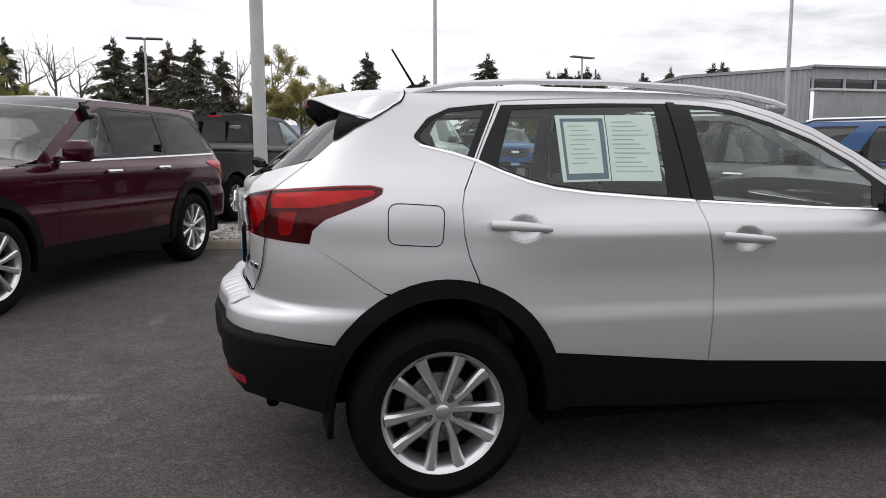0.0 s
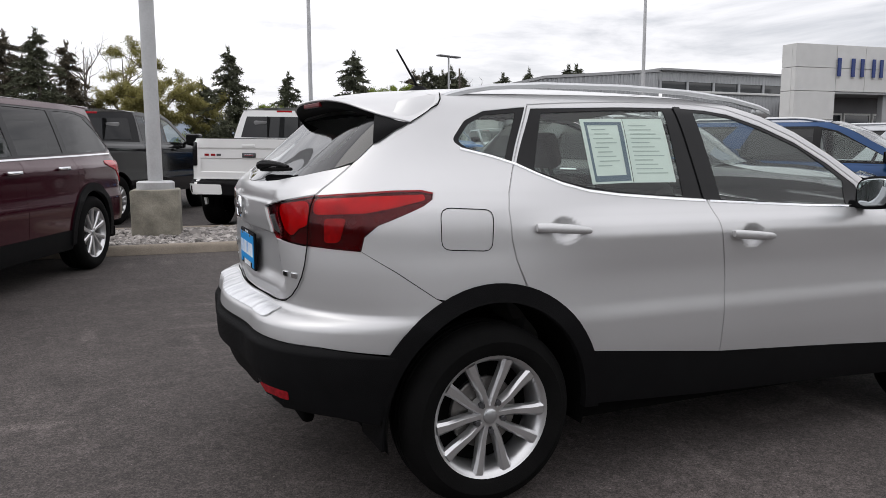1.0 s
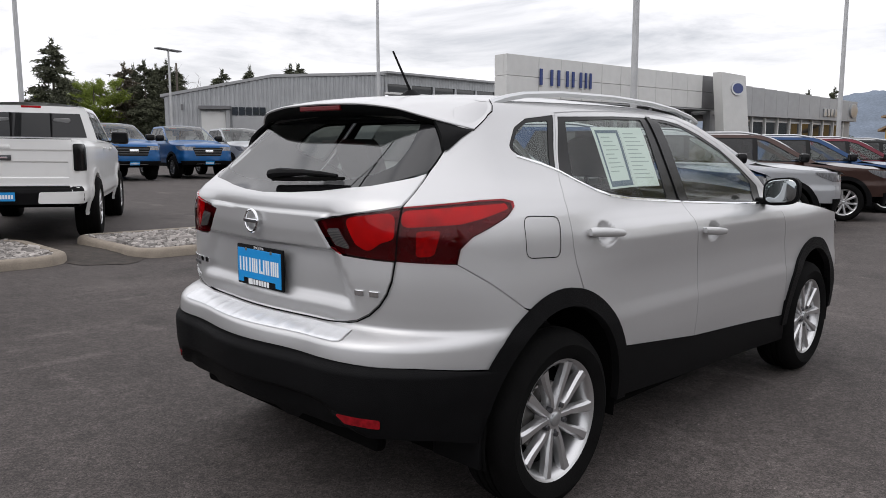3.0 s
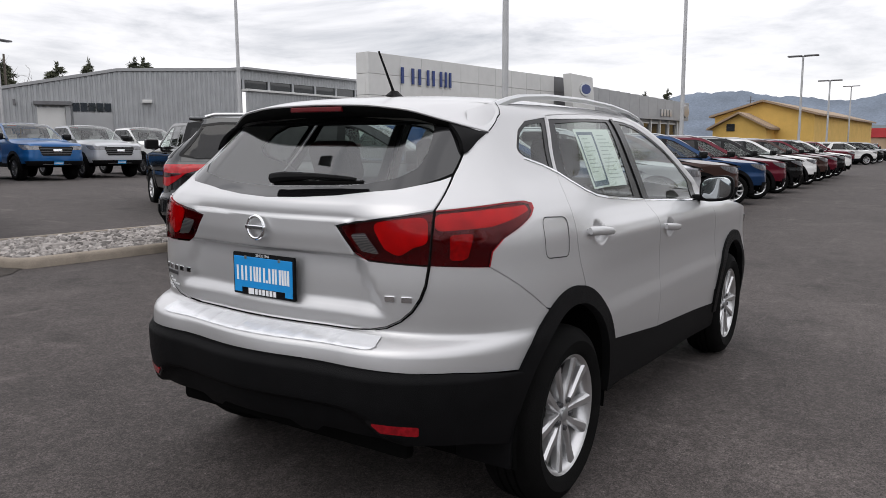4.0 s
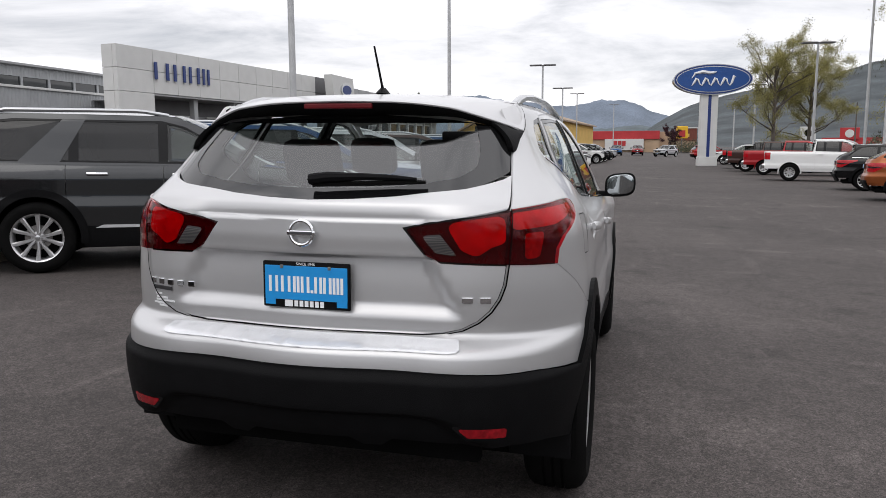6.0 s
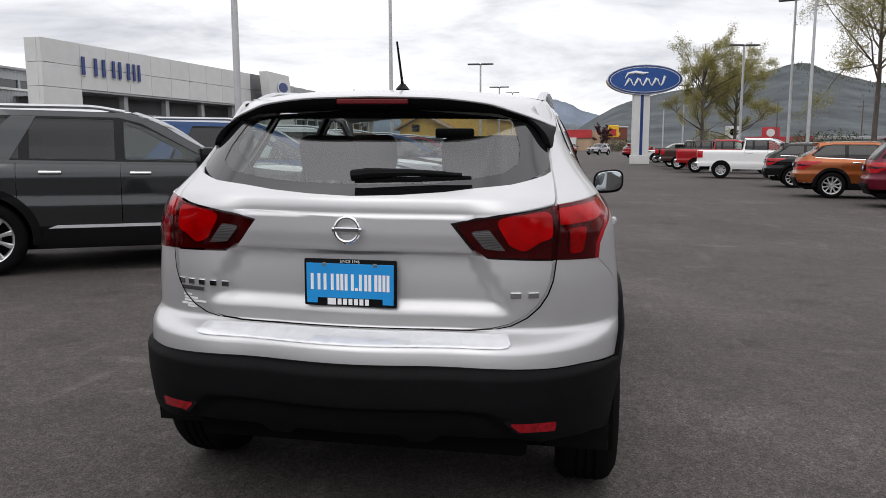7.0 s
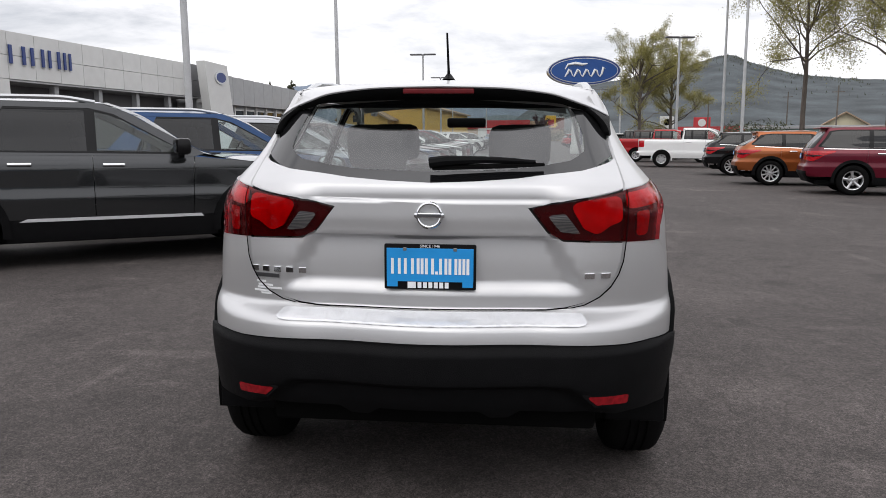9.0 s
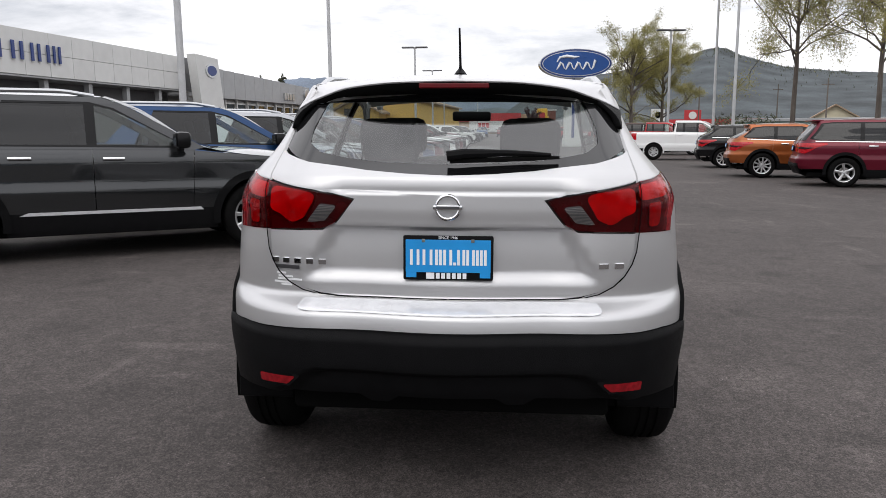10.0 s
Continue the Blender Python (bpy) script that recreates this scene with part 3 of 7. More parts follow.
    f_glass = fillet([(1.085, 1.488, 0.012), (1.18, 1.484), (1.30, 1.465), (1.46, 1.418), (1.66, 1.343), (1.80, 1.262), (1.90, 1.19, 0.02), (1.872, 1.088, 0.01), (1.5, 1.101), (1.125, 1.121, 0.008)], 0.06)
    panel("front_door_trim", [f_open, f_glass], M["black_gloss"], "gloss black window surround and pillar", proud=-0.003, thick=0.004)
    panel("front_door_window", [shrink(f_glass, -0.004)], M["side_glass"], proud=-0.007, thick=0).visible_shadow = False
    panel("pillar_cover", [[(0.984, 1.506), (1.02, 1.506), (1.066, 1.1185), (1.028, 1.1205)]], M["black_gloss"], "gloss black door pillar", proud=0.003, thick=0.004)
    # bright waist mouldings
    low = [(-0.06, 1.322), (0.06, 1.295), (0.15, 1.268), (0.24, 1.229), (0.34, 1.192), (0.45, 1.166), (0.6, 1.148), (0.85, 1.130), (1.035, 1.119)]
    panel("belt_moulding", [[(s, z) for s, z in low] + [(s, z - 0.0075) for s, z in low[::-1]]], M["chrome"], "thin bright waist moulding", proud=0.003, thick=0.006)
    low = [(1.06, 1.1175), (1.3, 1.1055), (1.6, 1.091), (1.985, 1.078)]
    panel("belt_moulding", [[(s, z) for s, z in low] + [(s, z - 0.0075) for s, z in low[::-1]]], M["chrome"], "thin bright waist moulding", proud=0.003, thick=0.006)
    # fender
    fender = [(2.125, 1.105), (2.085, 1.085), (2.12, 1.0), (2.145, 0.94), (2.175, 0.78), (2.185, 0.68), (2.19, 0.5)] + arch_f(0.455, 0.488, 160, 12, 24) + [(3.12, 0.40), (3.28, 0.52), (3.28, 0.95), (2.95, 0.995), (2.6, 1.045), (2.3, 1.085)]
    panel("front_fender", [fender], gap=0.0035)
    # black lower cladding
    sill = [(0.44, 0.546), (0.75, 0.514), (1.082, 0.480), (1.6, 0.450), (2.2, 0.414), (2.27, 0.26), (1.6, 0.285), (1.0, 0.305), (0.46, 0.335)]
    panel("sill_cladding", [sill], M["black_plastic"], "black plastic sill cladding", proud=0.006, thick=0.03)
    panel("wheel_arch_trim", [arch_r(0.47, 0.498, -2, 176, 34) + arch_r(0.405, 0.43, 176, -2, 34)], M["black_plastic"], "black plastic wheel arch trim", proud=0.016, thick=0.035, step=(0.04, 0.04))
    panel("wheel_arch_trim", [arch_f(0.47, 0.498, 0, 178, 34) + arch_f(0.405, 0.43, 178, 0, 34)], M["black_plastic"], "black plastic wheel arch trim", proud=0.016, thick=0.035, step=(0.04, 0.04))
    # tail lamp, outer piece on the quarter panel
    outer = light_out + [(-0.556, 1.06), (-0.56, 0.974)]
    lamp = panel("tail_lamp", [outer], M["dark_lens"], "smoked dark red tail lamp", gap=0.002, proud=-0.012, thick=0.02)
    sheet("lens_cover", hero, [outer], M["red_cover"], lamp, "clear red lens cover", left=left, proud=0.005, thick=0.016, gap=0.002).visible_shadow = False
    for nm, lp, mt, pr in (("lamp_band", fillet([(-0.548, 1.142), (-0.40, 1.155), (-0.24, 1.162, 0.008), (-0.235, 1.145, 0.008), (-0.33, 1.118), (-0.40, 1.098), (-0.548, 1.085)], 0.02), M["red_lens"], -0.006),
                           ("lamp_reflector", fillet([(-0.512, 1.074), (-0.452, 1.079), (-0.468, 1.0), (-0.48, 0.992), (-0.512, 0.99)], 0.012), M["reflector"], -0.0055)):
        sheet(nm, hero, [lp], mt, lamp, left=left, proud=pr, thick=0.004)
    # tail lamp, inner piece on the tailgate
    inner = fillet([(-0.551, 1.149, 0.004), (-0.68, 1.118), (-0.816, 1.088, 0.01), (-0.745, 0.998, 0.012), (-0.715, 0.982), (-0.562, 0.974, 0.004)], 0.01)
    lamp = panel("tailgate_lamp", [inner], M["dark_lens"], "smoked dark red tailgate lamp", gap=0.002, proud=-0.012, thick=0.02)
    sheet("lens_cover", hero, [inner], M["red_cover"], lamp, "clear red lens cover", left=left, proud=0.005, thick=0.016, gap=0.002).visible_shadow = False
    sheet("lamp_band", hero, [fillet([(-0.564, 1.137), (-0.705, 1.106), (-0.668, 1.02), (-0.632, 0.998), (-0.598, 1.03), (-0.564, 1.045)], 0.026)], M["red_lens"], lamp, left=left, proud=-0.006, thick=0.004)
    sheet("reversing_lens", hero, [fillet([(-0.715, 1.072), (-0.757, 1.066), (-0.724, 1.012), (-0.676, 1.004)], 0.008)], M["dark_alloy"], lamp, "clear ribbed reversing lens", left=left, proud=0.0065, thick=0.004)
    for k in range(1, 12):
        lens = np.array([(-0.715, 1.072), (-0.757, 1.066), (-0.724, 1.012), (-0.676, 1.004)])
        a, b = lens[0] + (lens[3] - lens[0]) * k / 12, lens[1] + (lens[2] - lens[1]) * k / 12
        sheet("lens_rib", hero, [[tuple(a), tuple(b), tuple(b - (0, 0.002)), tuple(a - (0, 0.002))]], M["steel"], lamp, left=left, proud=0.0078, thick=0)
    # bumper reflector
    panel("bumper_reflector", [fillet([(-0.672, 0.474), (-0.575, 0.468), (-0.575, 0.437), (-0.65, 0.443)], 0.006)], M["reflector"], "red bumper reflector", proud=0.022, thick=0.012)
    panel("reflector_bezel", [fillet([(-0.685, 0.482), (-0.565, 0.476), (-0.565, 0.43), (-0.652, 0.434)], 0.006)], M["black_gloss"], proud=0.0185, thick=0.01)
    # door handles
    for cs, cz in ((0.285, 1.024), (1.225, 0.975)):
        m = on_skin(hero, cs, cz, 0.0, left)
        bm = bmesh.new()
        rings = []
        for u in np.linspace(-1, 1, 13):
            hh, dd, oo = 0.0185 - 0.0045 * max(u, 0) - 0.004 * (abs(u) > 0.97), 0.011 - 0.003 * (abs(u) > 0.97), 0.026 - 0.010 * u * u
            rings.append([bm.verts.new((0.116 * u, oo + dd * math.sin(q), -0.009 * u + hh * math.cos(q))) for q in np.linspace(0, 2 * math.pi, 13)[:-1]])
        for u, w in zip(rings, rings[1:]):
            for k in range(12):
                bm.faces.new((u[k], u[(k + 1) % 12], w[(k + 1) % 12], w[k]))
        bm.faces.new(rings[0]), bm.faces.new(rings[-1])
        box(bm, (-0.114, -0.012, -0.004), (-0.072, 0.024, 0.022), 0.006)
        box(bm, (0.088, -0.012, -0.020), (0.112, 0.022, 0.002), 0.005)
        for v in bm.verts:
            v.co = m @ v.co
        bmesh.ops.recalc_face_normals(bm, faces=bm.faces[:])
        part("door_handle", bm, M["silver"], hero_car, smooth_it=True)
    # door mirror
    sgn = 1 if left else -1
    bm = bmesh.new()
    bmesh.ops.create_uvsphere(bm, u_segments=28, v_segments=18, radius=1)
    for v in bm.verts:
        x, y, z = v.co
        sq = lambda q, n: math.copysign(abs(q) ** n, q)
        v.co = Vector((1.930 + 0.06 * max(sq(x, 0.7), -0.5), sgn * (0.945 + (0.084 - 0.02 * max(x, 0)) * sq(y, 0.6)), 1.145 + (0.070 - 0.015 * max(x, 0)) * sq(z, 0.65) + 0.012 * y))
    part("mirror_housing", bm, M["silver"], hero_car, "silver door mirror cap", smooth_it=True)
    bm = rounded_plate(1.884, 1.926, 0.094, 0.074)
    for v in bm.verts:
        v.co = Vector((v.co.x, sgn * (0.945 + v.co.y), 1.145 + v.co.z + 0.10 * v.co.y))
    part("mirror_rim", bm, M["black_plastic"], hero_car, smooth_it=True)
    bm = rounded_plate(1.879, 1.886, 0.082, 0.062)
    for v in bm.verts:
        v.co = Vector((v.co.x - 0.04 * v.co.z - 0.002, sgn * (0.945 + v.co.y), 1.147 + v.co.z + 0.10 * v.co.y))
    part("mirror_glass", bm, M["mirror"], hero_car, "mirror glass", smooth_it=True)
    bm = block((1.90, sgn * 0.84 - 0.055, 1.07), (1.98, sgn * 0.84 + 0.055, 1.105), 0.012)
    part("mirror_foot", bm, M["black_plastic"], hero_car, smooth_it=True)
    # roof rail
    rail = [(-0.10, 1.512), (-0.05, 1.528), (0.02, 1.546), (0.12, 1.563), (0.35, 1.580), (0.75, 1.588), (1.1, 1.581), (1.35, 1.561), (1.52, 1.532), (1.585, 1.512)]
    bm = bmesh.new()
    rings = []
    path = np.array(rail)
    for x, z in path:
        yy = 0.585 - 0.015 * (x - 0.7) ** 2 + 0.012 * smooth(1.2, 1.6, x)
        rings.append([bm.verts.new((x, sgn * (yy + a), z - 0.007 + b)) for a, b in ((-0.016, -0.010), (-0.016, 0.004), (-0.008, 0.012), (0.008, 0.012), (0.017, 0.003), (0.018, -0.012))])
    for u, v in zip(rings, rings[1:]):
        for j in range(6):
            bm.faces.new((u[j], u[(j + 1) % 6], v[(j + 1) % 6], v[j]))
    bm.faces.new(rings[0]), bm.faces.new(rings[-1])
    for x0, x1, zz in ((1.50, 1.58, 1.510),):
        box(bm, (x0, sgn * 0.585 - 0.016, zz - 0.035), (x1, sgn * 0.585 + 0.016, zz + 0.012), 0.01)
    bmesh.ops.recalc_face_normals(bm, faces=bm.faces[:])
    part("roof_rail", bm, M["satin"], hero_car, "satin silver roof rail", smooth_it=True)
    # mud flaps
    for x in (-0.40, 2.19):
        bm = block((x - 0.012, -0.11, 0.265 if x < 1 else 0.31), (x + 0.012, 0.11, 0.53), 0.008)
        for v in bm.verts:
            v.co = Vector((v.co.x - 0.05 * (0.5 - v.co.z) * (1 if x < 1 else 0.3), sgn * 0.75 + v.co.y, v.co.z))
        part("mud_flap", bm, M["black_plastic"], hero_car, "black rubber mud flap", smooth_it=True)
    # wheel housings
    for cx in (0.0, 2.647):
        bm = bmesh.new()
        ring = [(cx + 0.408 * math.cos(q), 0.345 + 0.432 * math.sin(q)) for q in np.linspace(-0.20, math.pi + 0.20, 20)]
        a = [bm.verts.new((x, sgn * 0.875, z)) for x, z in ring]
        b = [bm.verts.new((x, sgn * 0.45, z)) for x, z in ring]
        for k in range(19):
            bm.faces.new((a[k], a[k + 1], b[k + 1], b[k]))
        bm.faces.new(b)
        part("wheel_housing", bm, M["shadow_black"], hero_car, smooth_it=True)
    # added near-black sheet behind the shut lines, in place of their shade
    panel("shut_line_backing", [[(-0.5, 0.62), (-0.46, 0.98), (-0.30, 1.1), (0.1, 1.1), (1.0, 1.06), (2.0, 1.03), (2.2, 1.0), (2.2, 0.4), (1.6, 0.34), (0.43, 0.36)] + arch_r(0.44, 0.47, 10, 150, 16)], M["shadow_black"], proud=-0.03, thick=0, step=(0.08, 0.06))

# tailgate, bumper, rear glass
gate_half = [(-1.15, 0.741)] + [(-0.9, 0.741)] + GATE_CUT[::-1] + [(-0.715, 0.981), (-0.746, 0.998), (-0.818, 1.088), (-0.68, 1.119), (-0.551, 1.151), (-0.497, 1.262), (-0.54, 1.247), (-0.66, 1.217), (-0.86, 1.191), (-1.0, 1.181)]
gate_loop = [(s, z) for s, z in gate_half] + [(-1.15, 1.176)] + [(2 * hero.s_tail - s, z) for s, z in gate_half[:0:-1]]
sheet("tailgate", hero, [gate_loop], M["silver"], hero_car, gap=0.0042, dent=gate_dent, step=(0.022, 0.011))
for lf in (False, True):
    seam = [(-0.5505, 1.150), (-0.556, 1.06)] + GATE_CUT + [(-0.9, 0.741), (-1.15, 0.741)]
    # dark strip over the tailgate gap; the gap's shade is in its colour
    sheet("gate_seal", hero, [seam + [(s + 0.0034, z - 0.003) for s, z in seam[::-1]]], M["shadow_black"], hero_car, proud=0.0062, thick=0, left=lf)
cover_half = [(-1.15, 0.648), (-0.9, 0.648), (-0.7, 0.645), (-0.58, 0.638), (-0.50, 0.637), (-0.42, 0.626), (-0.345, 0.616)] + [(xs_of(x), z) for x, z in arc(0, 0.345, 0.46, 0.492, 147, 116, 8)] + [(-0.21, 0.80), (-0.32, 0.896), (-0.412, 0.966)] + GATE_CUT + [(-0.9, 0.741)]
cover = cover_half + [(-1.15, 0.741)] + [(2 * hero.s_tail - s, z) for s, z in cover_half[:0:-1]]
sheet("bumper_cover", hero, [cover], M["silver"], hero_car, gap=0.0010, step=(0.03, 0.012))
low_half = [(-1.15, 0.40), (-0.98, 0.40), (-0.94, 0.372), (-0.88, 0.372), (-0.84, 0.40), (-0.66, 0.40), (-0.56, 0.405), (-0.46, 0.395), (-0.36, 0.365)] + [(xs_of(x), z) for x, z in arc(0, 0.345, 0.43, 0.46, 177, 146, 6)] + [(-0.345, 0.614), (-0.42, 0.624), (-0.50, 0.635), (-0.58, 0.636), (-0.7, 0.643), (-0.9, 0.646)]
low = low_half + [(-1.15, 0.646)] + [(2 * hero.s_tail - s, z) for s, z in low_half[:0:-1]]


def bumper_dent(s, z):
    a = np.abs(s - hero.s_tail)
    return -0.03 * smooth(0.50, 0.44, a + 0.9 * (z - 0.46)) * smooth(0.515, 0.49, z) + 0.016 * smooth(0.644, 0.606, z)


sheet("lower_bumper", hero, [low], M["black_plastic"], hero_car, "black plastic lower bumper", dent=bumper_dent, proud=0.004, thick=0.05, step=(0.03, 0.012))
strip_half = [(-1.15, 0.704), (-0.9, 0.704), (-0.69, 0.704), (-0.674, 0.707), (-0.668, 0.713), (-0.670, 0.733), (-0.9, 0.7355)]
strip = strip_half + [(-1.15, 0.7355)] + [(2 * hero.s_tail - s, z) for s, z in strip_half[:0:-1]]
sheet("bumper_protector", hero, [strip], M["film"], hero_car, "bright silver film on the bumper's load edge", proud=0.004, thick=0.004, step=(0.02, 0.005),
      dent=lambda s, z: 0.0018 * np.maximum(0, np.sin(s * 120)) * smooth(0.735, 0.725, z))
glass_half = [(-1.15, 1.163), (-1.0, 1.168), (-0.86, 1.179), (-0.66, 1.208), (-0.54, 1.25), (-0.495, 1.268), (-0.44, 1.345), (-0.41, 1.40), (-0.42, 1.43)]
glass_loop = glass_half + [(-1.15, 1.485)] + [(2 * hero.s_tail - s, z) for s, z in glass_half[:0:-1]]
gl_in = [(-1.15, 1.212), (-0.9, 1.218), (-0.78, 1.232), (-0.68, 1.252), (-0.62, 1.285), (-0.595, 1.34), (-0.585, 1.44)]
gl_in = fillet(gl_in + [(-1.15, 1.468)] + [(2 * hero.s_tail - s, z) for s, z in gl_in[:0:-1]], 0.03)
sheet("rear_window_band", hero, [shrink(glass_loop, 0.004), gl_in], M["frit"], hero_car, "black printed edge of the rear window", proud=-0.006, thick=0, step=(0.03, 0.012))
sheet("rear_window", hero, [shrink(gl_in, -0.004)], M["rear_glass"], hero_car, proud=-0.008, thick=0, step=(0.03, 0.012)).visible_shadow = False
# emblem: plain ring and bar
m = on_skin(hero, hero.s_tail, 1.067, 0.022)
bm = bmesh.new()
ring_pts = [m @ Vector((0.040 * math.cos(q), 0.004, 0.040 * math.sin(q))) for q in np.linspace(0, 2 * math.pi, 33)]
tube(bm, ring_pts, 0.0058, 8, caps=False)
part("emblem_ring", bm, M["chrome"], hero_car, "round chrome emblem ring", smooth_it=True)
part("emblem_bar", block((-0.050, 0.0, -0.0085), (0.050, 0.010, 0.0085), 0.004, m), M["chrome"], hero_car, smooth_it=True)
part("emblem_inlay", block((-0.040, 0.0085, -0.0045), (0.040, 0.0105, 0.0045), 0.001, m), M["dark_alloy"], hero_car)
# badges: plain bars
for s0, n, wide, z0, tall, mat, lab in ((2 * hero.s_tail + 0.585, 5, 0.028, 0.866, 0.021, "chrome", "chrome badge"), (-0.652, 2, 0.036, 0.862, 0.02, "chrome", "chrome badge")):
    for k in range(n):
        s = s0 + (wide + 0.005) * k
        mm = on_skin(hero, s, z0, 0.0)
        bm = block((-wide / 2, 0, -tall / 2), (wide / 2, 0.005, tall / 2), 0.003)
        for v in bm.verts:
            v.co = mm @ v.co
        part("badge_bar", bm, M[mat], hero_car, lab)
mm = on_skin(hero, 2 * hero.s_tail + 0.585 + 0.035, 0.842, 0.0)
part("dark_badge", block((-0.05, 0, -0.007), (0.05, 0.003, 0.007), 0.001, mm), M["dark_alloy"], hero_car)
for k, (w, z0) in enumerate(((0.04, 0.818), (0.062, 0.806), (0.10, 0.796), (0.07, 0.784), (0.045, 0.775))):
    mm = on_skin(hero, 2 * hero.s_tail + 0.60 + 0.012 * (k % 3), z0, 0.001)
    part("dealer_decal", block((-w / 2, 0, -0.0035), (w / 2, 0.0012, 0.0035), 0, mm), M["white_print"], hero_car, "white window-style decal of plain bars")
# plate
m = on_skin(hero, hero.s_tail, 0.889, -0.012)
pm = lambda lo, hi, b=0.0: block(lo, hi, b, m)
plate = part("number_plate", pm((-0.156, 0.0, -0.078), (0.156, 0.012, 0.078), 0.006), M["black_plastic"], hero_car, "black plate frame with a blue dealer plate", smooth_it=True)
bm = pm((-0.147, 0.011, -0.05), (0.147, 0.0145, 0.064), 0.002)
part("plate_sheet", bm, M["plate_blue"], plate, "bright blue dealer plate")
for x0 in (-0.146, 0.11):
    part("plate_corner", pm((x0, 0.011, -0.068), (x0 + 0.036, 0.0142, -0.049), 0), M["plate_blue"], plate)
x = -0.137
for wdt, bars in ((0.024, 1), (0.010, 1), (0.026, 1), (0.028, 2), (0.010, 1), (0.030, 2), (0.009, 0), (0.027, 2), (0.029, 2), (0.036, 3)):
    for j in range(max(bars, 1)):
        x0 = x + (wdt - 0.009) * (j / (bars - 1) if bars > 1 else 0.35 if wdt > 0.02 else 0.0)
        part("plate_print", pm((x0, 0.0142, -0.024), (x0 + 0.0095, 0.0156, 0.030 if bars else -0.014)), M["white_print"], plate)
    x += wdt + 0.0045
part("plate_print", pm((-0.076, 0.0118, -0.073), (-0.048, 0.0132, -0.051)), M["white_print"], plate)
for k in range(6):
    part("plate_print", pm((-0.042 + 0.0185 * k, 0.0118, -0.072), (-0.029 + 0.0185 * k, 0.0132, -0.052)), M["white_print"], plate)
for x0 in (-0.085, 0.085):
    part("plate_screw", pm((x0 - 0.006, 0.012, 0.055), (x0 + 0.006, 0.017, 0.067), 0.003), M["steel"], plate)
font = bpy.data.curves.new("plate_words", "FONT")
font.body, font.size, font.align_x, font.align_y, font.extrude = "SINCE 1946", 0.0135, "CENTER", "CENTER", 0.0004
words = new("plate_words", font)
bpy.context.view_layer.update()
word_mesh = bpy.data.meshes.new_from_object(words.evaluated_get(bpy.context.evaluated_depsgraph_get()))
bpy.data.objects.remove(words)
word_mesh.materials.clear()
word_mesh.materials.append(M["white_print"])
ob = hang("plate_print", word_mesh, plate)
ob.matrix_local = m @ Matrix(((1, 0, 0, 0), (0, 0, 1, 0.0128), (0, 1, 0, 0.071), (0, 0, 0, 1)))

# roof, windscreen, bonnet, nose
EDGE = curve((-0.36, 1.488), (-0.1, 1.518), (0.3, 1.535), (1.0, 1.548), (1.3, 1.53), (1.48, 1.482), (1.66, 1.415), (1.85, 1.315), (2.03, 1.205), (2.13, 1.105), (2.6, 1.045), (2.95, 0.995), (3.28, 0.95))
MID = curve((-0.36, 1.525), (-0.1, 1.558), (0.2, 1.58), (0.6, 1.592), (1.0, 1.588), (1.32, 1.562), (1.6, 1.46), (2.13, 1.18), (2.35, 1.115), (2.7, 1.075), (3.0, 1.03), (3.28, 0.97))
loft_top("roof", hero, EDGE, MID, -0.13, 1.30, M["silver"], hero_car, nx=30)
loft_top("roof_lining", hero, EDGE, MID, -0.10, 1.32, M["headliner"], hero_car, drop=0.045)
loft_top("windscreen", hero, EDGE, MID, 1.30, 2.16, M["windscreen"], hero_car, bulge=0.1).visible_shadow = False
loft_top("bonnet", hero, EDGE, MID, 2.14, 3.28, M["silver"], hero_car)
nose_loop = [(3.28, 0.30), (3.28, 0.945), (3.6, 0.93), (hero.s_nose, 0.90), (2 * hero.s_nose - 3.6, 0.93), (2 * hero.s_nose - 3.28, 0.945), (2 * hero.s_nose - 3.28, 0.30), (hero.s_nose, 0.26)]
sheet("front_bumper", hero, [nose_loop], M["silver"], hero_car, step=(0.08, 0.06))
sheet("grille", hero, [fillet([(hero.s_nose - 0.35, 0.85), (hero.s_nose + 0.35, 0.85), (hero.s_nose + 0.2, 0.62), (hero.s_nose - 0.2, 0.62)], 0.03)], M["black_gloss"], hero_car, proud=0.006)
for lf in (False, True):
    sheet("headlamp", hero, [fillet([(3.05, 0.93), (3.5, 0.88), (3.55, 0.78), (3.2, 0.82)], 0.02)], M["clear_lens"], hero_car, proud=0.006, left=lf)

# spoiler: silver upper skin, black underside, brake lamp and side fins
SEAM = [(-0.10, 1.522), (-0.105, 1.50), (-0.12, 1.478), (-0.17, 1.454), (-0.23, 1.430), (-0.275, 1.412)]
v = np.concatenate([-np.linspace(1, 0.02, 30), [0.0], np.linspace(0.02, 1, 30)])
side, av = np.sign(v), np.abs(v)
w, k_end = np.clip(av / 0.8, 0, 1), np.clip((av - 0.8) / 0.2, 0, 1)
seam_s, seam_z = (np.interp(k_end, np.linspace(0, 1, 6), [q[j] for q in SEAM]) for j in (0, 1))
on_seam = hero.place(seam_s, seam_z) + hero.normal(seam_s, seam_z) * 0.005
corner = hero.place(np.array(-0.275), np.array(1.412)) + hero.normal(np.array(-0.275), np.array(1.412)) * 0.006
front = np.where((av > 0.8)[:, None], on_seam * np.stack([0 * v + 1, -side, 0 * v + 1], -1), np.stack([-0.11 + 0.02 * w ** 2, 0.598 * w * side, 1.556 - 0.034 * w ** 2.5], -1))
edge_x = curve((0, -0.436), (0.35, -0.433), (0.65, -0.409), (0.8, -0.366), (0.9, -0.318), (1, corner[0]))
